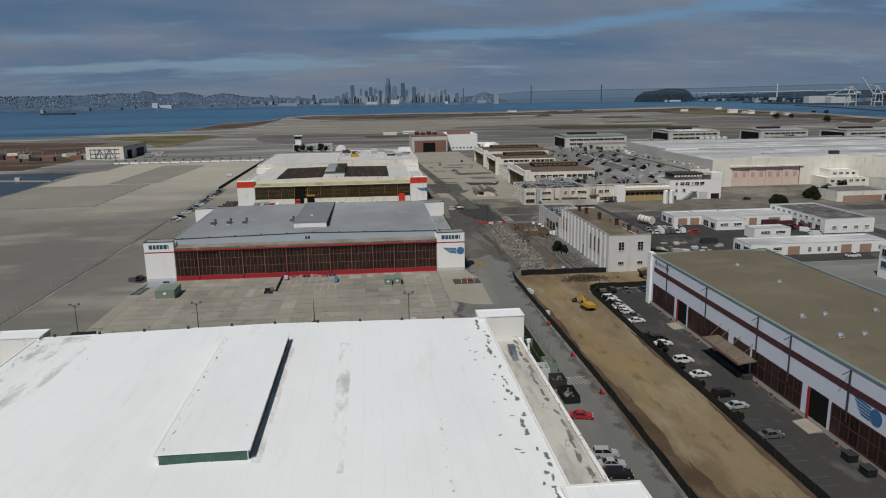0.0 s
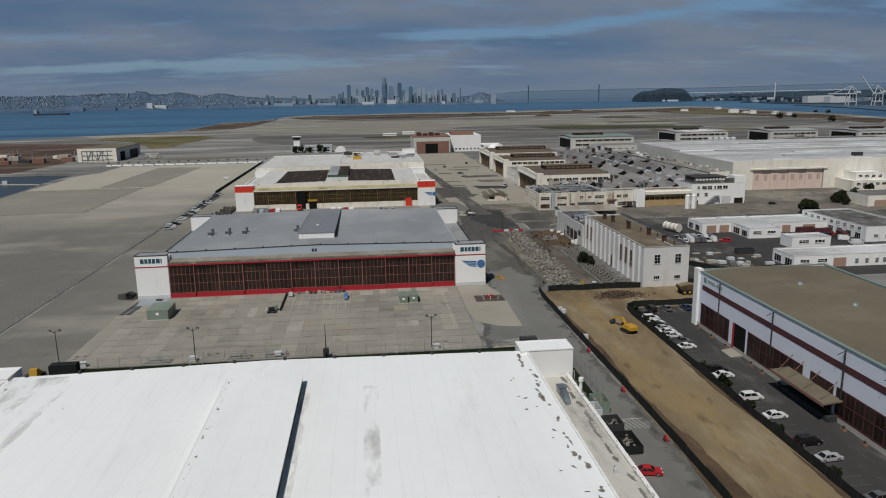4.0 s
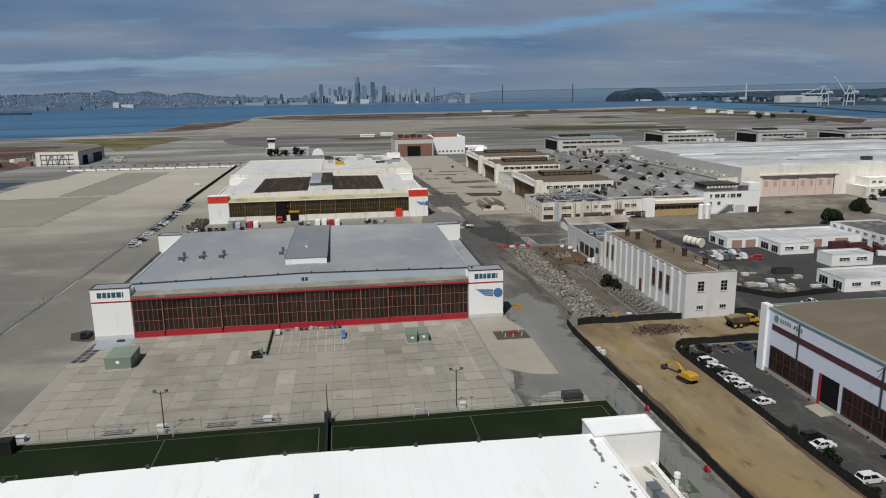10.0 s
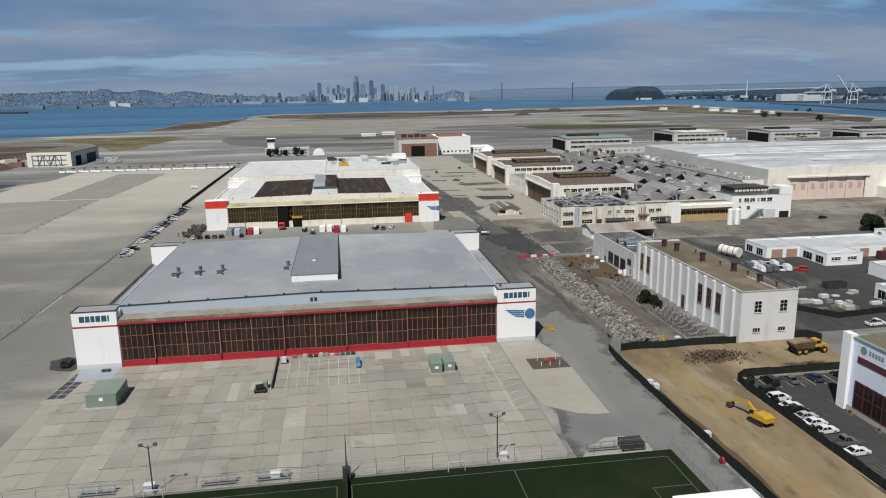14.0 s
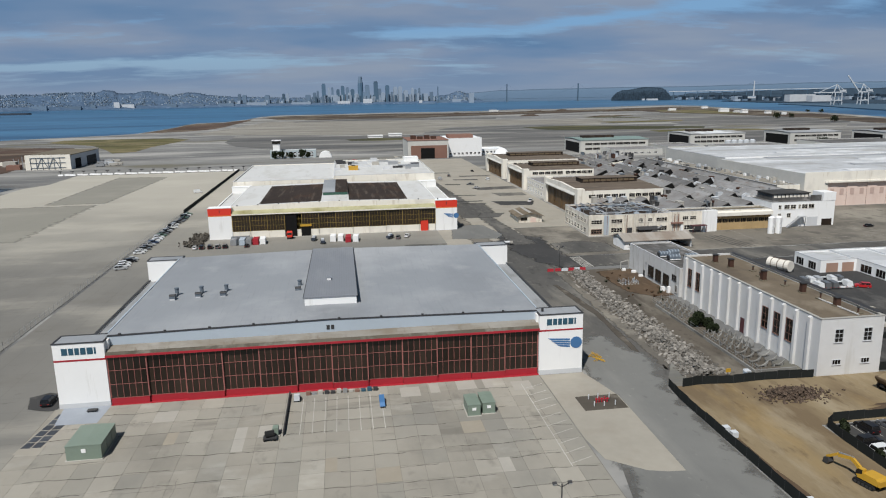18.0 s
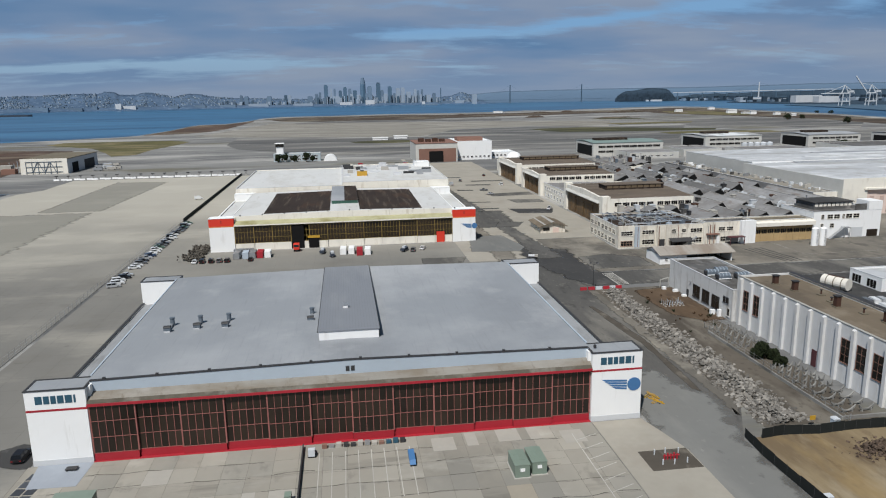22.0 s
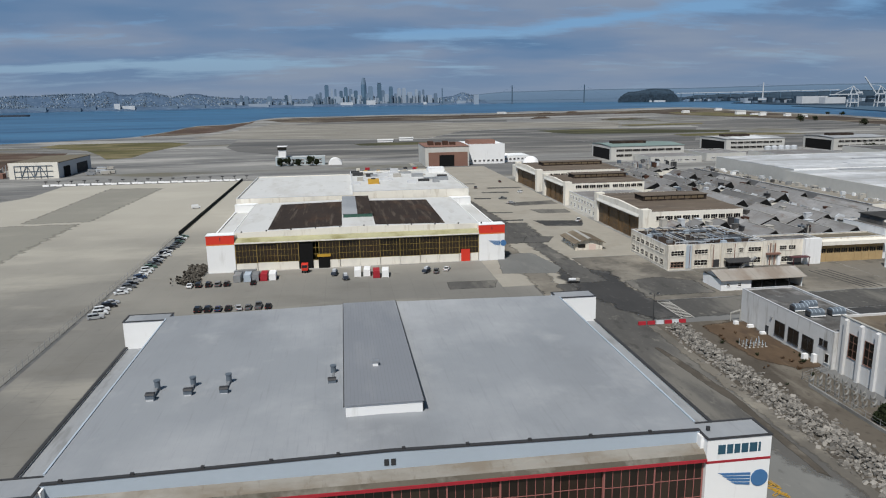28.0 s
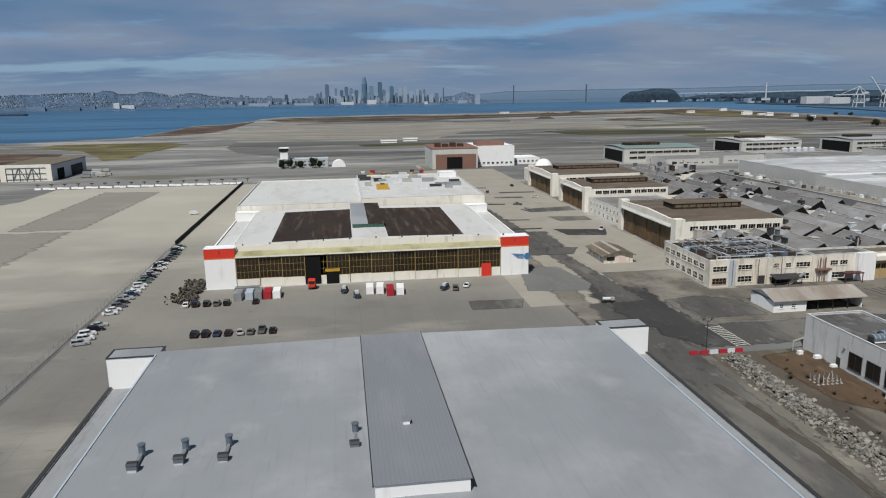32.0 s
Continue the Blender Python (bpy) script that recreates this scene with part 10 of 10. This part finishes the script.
for i in range(40):
    x, y = R8.uniform(-20, 40), R8.uniform(700, 812)
    t = thing("parked_equipment", (x, y, 0.02), "distant parked ground equipment on the apron", "equipment", group="equipment on the far apron")
    l, h = R8.uniform(1.5, 5), R8.uniform(1.2, 2.6)
    part("equipment_body", B().box(x - l / 2, x + l / 2, y - 1, y + 1, 0.5, h), M[R8.choice(["far_white", "dark", "yellow", "steel", "red", "cream_wall"])], t)
    part("wheels", B().cyl((x - l / 3, y - 1.05, 0.4), (x - l / 3, y + 1.05, 0.4), 0.38, n=8).cyl((x + l / 3, y - 1.05, 0.4), (x + l / 3, y + 1.05, 0.4), 0.38, n=8), M["tyre"], t)
for i in range(12):
    x, y = R8.uniform(-262, -235), 835 + i * 5
    t = thing("parked_equipment", (x, y, 0.02), "pale parked ground equipment by the hangar", "equipment", group="equipment beside the basin hangar")
    part("equipment_body", B().box(x - 4, x + 4, y - 1.3, y + 1.3, 0.5, 2.8), M[R8.choice(["far_white", "steel", "concrete"])], t)
    part("wheels", B().cyl((x - 2.5, y - 1.35, 0.45), (x - 2.5, y + 1.35, 0.45), 0.43, n=8).cyl((x + 2.5, y - 1.35, 0.45), (x + 2.5, y + 1.35, 0.45), 0.43, n=8), M["tyre"], t)
for i in range(16):
    x, y = R8.uniform(-420, -318), R8.uniform(800, 900)
    t = thing("waterside_shed", (x, y, 0), "small rusty shed on waste ground", "shed", group="sheds beyond the basin")
    part("shed_wall", B().box(x - 6, x + 6, y - 4, y + 4, 0, R8.uniform(2.5, 5)), M[R8.choice(["brick", "cream_wall", "concrete", "dark"])], t)
    part("shed_mast", B().box(x + 7, x + 7.6, y, y + 0.6, 0, R8.uniform(4, 12)), M["steel"], t)
t = thing("jetty", (-300, 632, -2), "narrow pale floating jetty in the basin", "jetty")
part("jetty_deck", B().bar((-330, 640, -1.7), (-270, 626, -1.7), 3.0, 0.6), M["concrete"], t)
part("jetty_hut", B().box(-302, -298, 632, 635, -1.4, 1.2), M["far_white"], t)
t = thing("jetty", (-275, 515, -2), "dark floating jetty in the basin", "jetty")
part("jetty_deck", B().bar((-300, 522, -1.7), (-259, 514, -1.7), 3.5, 0.6), M["dark"], t)
part("jetty_pile", B().cyl((-299, 522, -3.9), (-299, 522, 3), 0.4, n=8), M["dark"], t)


# ---- trees and shrubs ----
def tree(x, y, h, w, name="tree", label="dark green bushy tree", z=0.02, trunk=0.25, n=900):
    rg = random.Random(int(x * 7 + y * 13))
    t = thing(name, (x, y, z), label, "tree" if name == "tree" else "shrub")
    tk = B().cyl((x, y, z), (x, y, z + h * trunk * 1.8), 0.05 * h, 0.03 * h, 8)
    centres = []
    for i in range(max(5, int(w * 1.1))):
        a = rg.random() * 6.28
        r = w / 2 * rg.uniform(0.15, 0.75)
        c = Vector((x + r * math.cos(a), y + r * math.sin(a), z + h * rg.uniform(trunk + 0.15, 0.82)))
        centres.append((c, rg.uniform(0.18, 0.34) * min(w, h * 1.2)))
        tk.cyl((x, y, z + h * trunk), tuple(c), 0.02 * h, 0.008 * h, 5)
    part("trunk", tk, M["bark"], t)
    cr = B()
    for i in range(n):
        c, r = rg.choice(centres)
        d = Vector((rg.gauss(0, 1), rg.gauss(0, 1), rg.gauss(0, 0.8))).normalized()
        p = c + d * r * rg.uniform(0.6, 1.1)
        if p.z < z + 0.1:
            p.z = z + 0.1
        s = rg.uniform(0.25, 0.6) * (0.4 + 0.08 * h)
        m = Euler((rg.random() * 3, rg.random() * 3, rg.random() * 3)).to_matrix()
        q = [p + m @ Vector(v) * s for v in ((-1, -0.6, 0), (1, -0.6, 0.2), (1, 0.6, 0), (-1, 0.6, 0.2))]
        cr.quad(*q)
    part("crown", cr, M["leaf"], t)


tree(224.3, 371.5, 6.6, 14, n=6000, trunk=0.08)
tree(268.5, 404, 6.4, 15, n=5200, trunk=0.08)
tree(262, 403, 5, 8, n=2500, trunk=0.08)
for x, y, h, w in ((-90, 866, 8, 8), (-82, 865, 9, 7), (-74, 866, 7, 8), (-62, 864, 10, 9), (-56, 866, 8, 6), (288, 425, 5, 8), (306, 436, 5, 8), (262, 396, 4, 6), (300, 384, 4, 7), (520, 850, 8, 14), (340, 846, 8, 8), (881, 1500, 14, 14), (935, 1532, 9, 12), (1181, 1780, 8, 16), (1181, 1832, 6, 14), (880, 1320, 12, 18), (1000, 1250, 16, 30), (1060, 1260, 14, 30)):
    tree(x, y, h, w, n=700, trunk=0.12)
tree(76.0, 283.5, 3.4, 7.0, "shrub", "dense dark shrub by the fence", 0.05, 0.05, 9000)
tree(76.5, 279, 2.2, 4.0, "shrub", "dense dark shrub by the fence", 0.05, 0.05, 2500)
for x, y, h, w in ((71.3, 218.5, 1.8, 2.6), (71.2, 210, 1.6, 2.2), (71.1, 205.5, 1.7, 2.4), (71, 196, 1.5, 2), (71, 175, 1.7, 2.4), (71, 163, 3.2, 2.6), (71, 152.5, 1.8, 2.4), (71, 143, 1.6, 2.2), (71, 126, 1.8, 2.4), (72.5, 221.5, 2.0, 3.0)):
    tree(x, y, h, w, "shrub", "small shrub in the parking strip", 0.085, 0.15, 220)

# dead scrub and low posts on the bare earth beside the annex
SR = random.Random(77)
for i in range(26):
    x, y = SR.uniform(67.5, 82), SR.uniform(302, 350)
    s = SR.uniform(0.35, 1.0)
    b = B()
    for k in range(14):
        a, q = SR.uniform(0, 6.28), SR.uniform(0.2, 1.0)
        b.bar((x, y, 0.05), (x + math.cos(a) * s * q, y + math.sin(a) * s * q, 0.1 + s * SR.uniform(0.4, 1.1)), 0.09 * s + 0.03)
    solo("scrub", b, M["scrub" if i % 3 else "leaf"], "dry brown scrub on bare earth", "shrub", (x, y, 0.07), group="scrub by the annex")
for i in range(18):
    x, y = 71.6 + (i % 6) * 1.15, 329.2 + (i // 6) * 1.5
    t = thing("bent_post", (x, y, 0.07), "leaning blue-grey steel post on bare earth", "post", group="posts by the annex")
    part("shaft", B().bar((x, y, 0.05), (x + SR.uniform(-0.3, 0.3), y + SR.uniform(-0.3, 0.3), SR.uniform(1.2, 2.0)), 0.12), M["steel_blue" if i % 3 else "steel"], t)
    part("foot", B().box(x - 0.25, x + 0.25, y - 0.25, y + 0.25, 0.05, 0.2), M["concrete"], t)
for x, y, l, h in ((82.0, 344.4, 1.6, 0.9), (82.2, 338.6, 1.4, 0.7), (79.6, 347.8, 1.2, 1.0), (81.6, 319.6, 1.3, 1.5), (82.4, 317.2, 0.9, 2.2)):
    t = thing("utility_box", (x, y, 0.07), "pale utility box beside the annex wall", "box", group="boxes beside the annex")
    part("box_body", B().box(x - l / 2, x + l / 2, y - 0.5, y + 0.5, 0.2, h), M["white_wall"], t)
    part("box_plinth", B().box(x - l / 2 - 0.1, x + l / 2 + 0.1, y - 0.6, y + 0.6, 0.06, 0.2), M["concrete"], t)
t = thing("standing_pipe_loop", (80.8, 350.6, 0.05), "pale bent pipe loop before the annex", "pipe")
part("riser", B().cyl((79.6, 350.8, 0.05), (79.6, 350.8, 2.6), 0.16, n=8), M["concrete_pale"], t)
part("bend", B().bar((79.6, 350.8, 2.55), (82.6, 350.9, 3.2), 0.3), M["concrete_pale"], t)
part("drop", B().cyl((82.6, 350.9, 0.05), (82.6, 350.9, 3.2), 0.16, n=8), M["concrete_pale"], t)

# small pale sheds and low mounds on the far field
for i, (x, y, l, h) in enumerate(((1015, 1951, 26, 8), (1013, 1847, 16, 7), (970, 2169, 22, 5), (1154, 2319, 20, 6), (1038, 1782, 14, 5), (1026, 1700, 12, 4), (30, 1190, 22, 2.4), (62, 1215, 20, 3), (488, 2480, 30, 3), (1030, 1900, 30, 3))):
    t = thing("field_shed", (x, y, 0), "small pale shed on the far field", "shed", group="sheds on the far field")
    part("wall", B().box(x - l / 2, x + l / 2, y - 5, y + 5, 0, h), M["white_wall"], t)
    part("roof", B().prism_x([(y - 5.6, h), (y, h + 1.6), (y + 5.6, h), (y + 5.6, h + 0.3), (y, h + 1.9), (y - 5.6, h + 0.3)], x - l / 2 - 0.5, x + l / 2 + 0.5), M["aged_white"], t)
for i, (x, y, l, w, h) in enumerate(((474, 1963, 50, 12, 5), (590, 2321, 60, 12, 5), (827, 2211, 120, 16, 6), (904, 2031, 60, 12, 4), (641, 1817, 120, 8, 3), (700, 2400, 40, 10, 5), (330, 2280, 30, 10, 4))):
    vs, fs = [], []
    mr = random.Random(i)
    for k in range(25):
        u = k / 24
        hh = h * math.sin(math.pi * u) ** 0.5 * mr.uniform(0.7, 1.1)
        for q, (dy, dz) in enumerate(((-1, 0), (-0.5, 0.7), (0, 1), (0.5, 0.7), (1, 0))):
            vs.append((x + (u - 0.5) * l, y + dy * w, hh * dz))
    for k in range(24):
        for q in range(4):
            fs.append((k * 5 + q, k * 5 + 5 + q, k * 5 + 6 + q, k * 5 + 1 + q))
    solo("earth_mound", B().add(vs, fs), M["brush"], "low dark grassy earth mound on the far field", "mound", (x, y, 0), group="mounds on the far field", smooth=True)

# ---- concrete slabs of the apron before the grey hangar ----
ap = solo("pavement_front", B().box(-84, 22.6, 196.6, 258.3, 0.0005, 0.03), M["joint"], "concrete slab apron before the grey hangar", "pavement", kind="structure")
sw, sl = 106.4 / 24, 61.6 / 12
M["slab_grey"] = mat("grey_concrete_slab", (0.288, 0.272, 0.234), 0.9, dark=0.8, spread=0.25, big=0.05, small=0.5, rand=0.07, layers=[((0.19, 0.182, 0.162), 0.035, 0.50, 0.66, 0.65, (1, 0.6, 1)), ((0.15, 0.142, 0.125), 0.22, 0.62, 0.74, 0.5, (1, 0.5, 1)), ((0.33, 0.32, 0.285), 0.08, 0.60, 0.72, 0.5, (0.5, 1, 1))])
M["slab_light"] = mat("light_concrete_slab", (0.322, 0.301, 0.257), 0.9, dark=0.82, spread=0.25, big=0.05, small=0.5, rand=0.07, layers=[((0.25, 0.236, 0.205), 0.035, 0.50, 0.66, 0.6, (1, 0.6, 1)), ((0.17, 0.16, 0.14), 0.22, 0.62, 0.74, 0.5, (1, 0.5, 1)), ((0.42, 0.40, 0.355), 0.08, 0.60, 0.72, 0.5, (0.5, 1, 1))])
SLABS = []
for key in ("slab", "slab_grey", "slab_light"):
    sm = B().box(0.03, sw - 0.03, 0.03, sl - 0.03, 0, 0.022).mesh("slab")
    sm.materials.append(M[key])
    SLABS.append(sm)
RS = random.Random(3)
for i in range(24):
    lane = RS.choice((0, 0, 1, 2))
    for j in range(12):
        o = new("slab", SLABS[lane if RS.random() < 0.62 else RS.choice((0, 0, 1, 2))])
        o.parent = ap
        o.location = (-83.9 + i * sw, 196.65 + j * sl, 0.03 + RS.uniform(0, 0.008))

M["slab_pale"] = mat("pale_new_slab", (0.36, 0.34, 0.30), 0.9, dark=0.85, spread=0.3, big=0.2, small=0.8)
M["slab_warm"] = mat("warm_slab", (0.30, 0.268, 0.215), 0.9, dark=0.85, spread=0.3, big=0.2, small=0.8)
for i, (cx, cy, key) in enumerate([(16.6, 10.7, "slab_pale"), (18.1, 10.9, "slab_pale"), (19.5, 11, "slab_pale"), (20.9, 11, "slab_pale"), (22.3, 10.5, "slab_pale"), (9, 8, "slab_pale"), (10, 8, "slab_pale"), (9, 7, "slab_pale"), (19, 7, "slab_warm"), (20, 4, "slab_pale"), (15, 4, "slab_warm"), (6, 8, "slab_warm"), (5, 10, "slab_pale"), (13, 5, "slab_warm")]):
    pm = B().box(0.02, sw * (0.5 if i % 2 else 1) - 0.02, 0.02, sl - 0.02, 0, 0.01).mesh("slab_patch")
    pm.materials.append(M[key])
    o = new("slab_patch", pm)
    o.parent = ap
    o.location = (-83.9 + cx * sw, 196.65 + cy * sl, 0.056)
# broken cross joints: dark ragged lines from slab to slab
for j in range(1, 12):
    x = -83.5 + RS.uniform(0, 9)
    while x < 14:
        run = RS.uniform(7, 30)
        pts, a = [], x
        base = 196.65 + j * sl
        off = 0.0
        while a < min(x + run, 22.2):
            off = max(-0.55, min(0.55, off + RS.uniform(-0.28, 0.28)))
            pts.append((a, base + off))
            a += RS.uniform(0.7, 1.5)
        if len(pts) > 3:
            wd = [RS.uniform(0.02, 0.11) for _ in pts]
            m = len(pts)
            part("crack", B().add([(p, q - w, 0.0655) for (p, q), w in zip(pts, wd)] + [(p, q + w, 0.0655) for (p, q), w in zip(pts, wd)], [(k, k + 1, m + k + 1, m + k) for k in range(m - 1)]), M["crack"], ap)
        x += run + RS.uniform(1, 16)
# thin dark lines that wander across the slabs
for i in range(16):
    x, y = RS.uniform(-82, 14), RS.uniform(199, 252)
    n = RS.randint(5, 14)
    along = RS.random() < 0.75
    pts = [(x, y)]
    for k in range(n):
        dx, dy = (RS.uniform(0.8, 1.8), RS.uniform(-0.28, 0.28)) if along else (RS.uniform(-0.25, 0.25), RS.uniform(0.6, 1.4))
        pts.append((pts[-1][0] + dx, pts[-1][1] + dy))
    pts = [(min(a, 22), min(c, 257.5)) for a, c in pts]
    wd = RS.uniform(0.02, 0.06)
    b = B()
    vs = [(a, c - wd, 0.0635) for a, c in pts] + [(a, c + wd * RS.uniform(0.4, 1.6), 0.0635) for a, c in pts] if along else [(a - wd, c, 0.0635) for a, c in pts] + [(a + wd, c, 0.0635) for a, c in pts]
    m = len(pts)
    b.add(vs, [(k, k + 1, m + k + 1, m + k) for k in range(m - 1)])
    part("crack", b, M["joint"], ap)
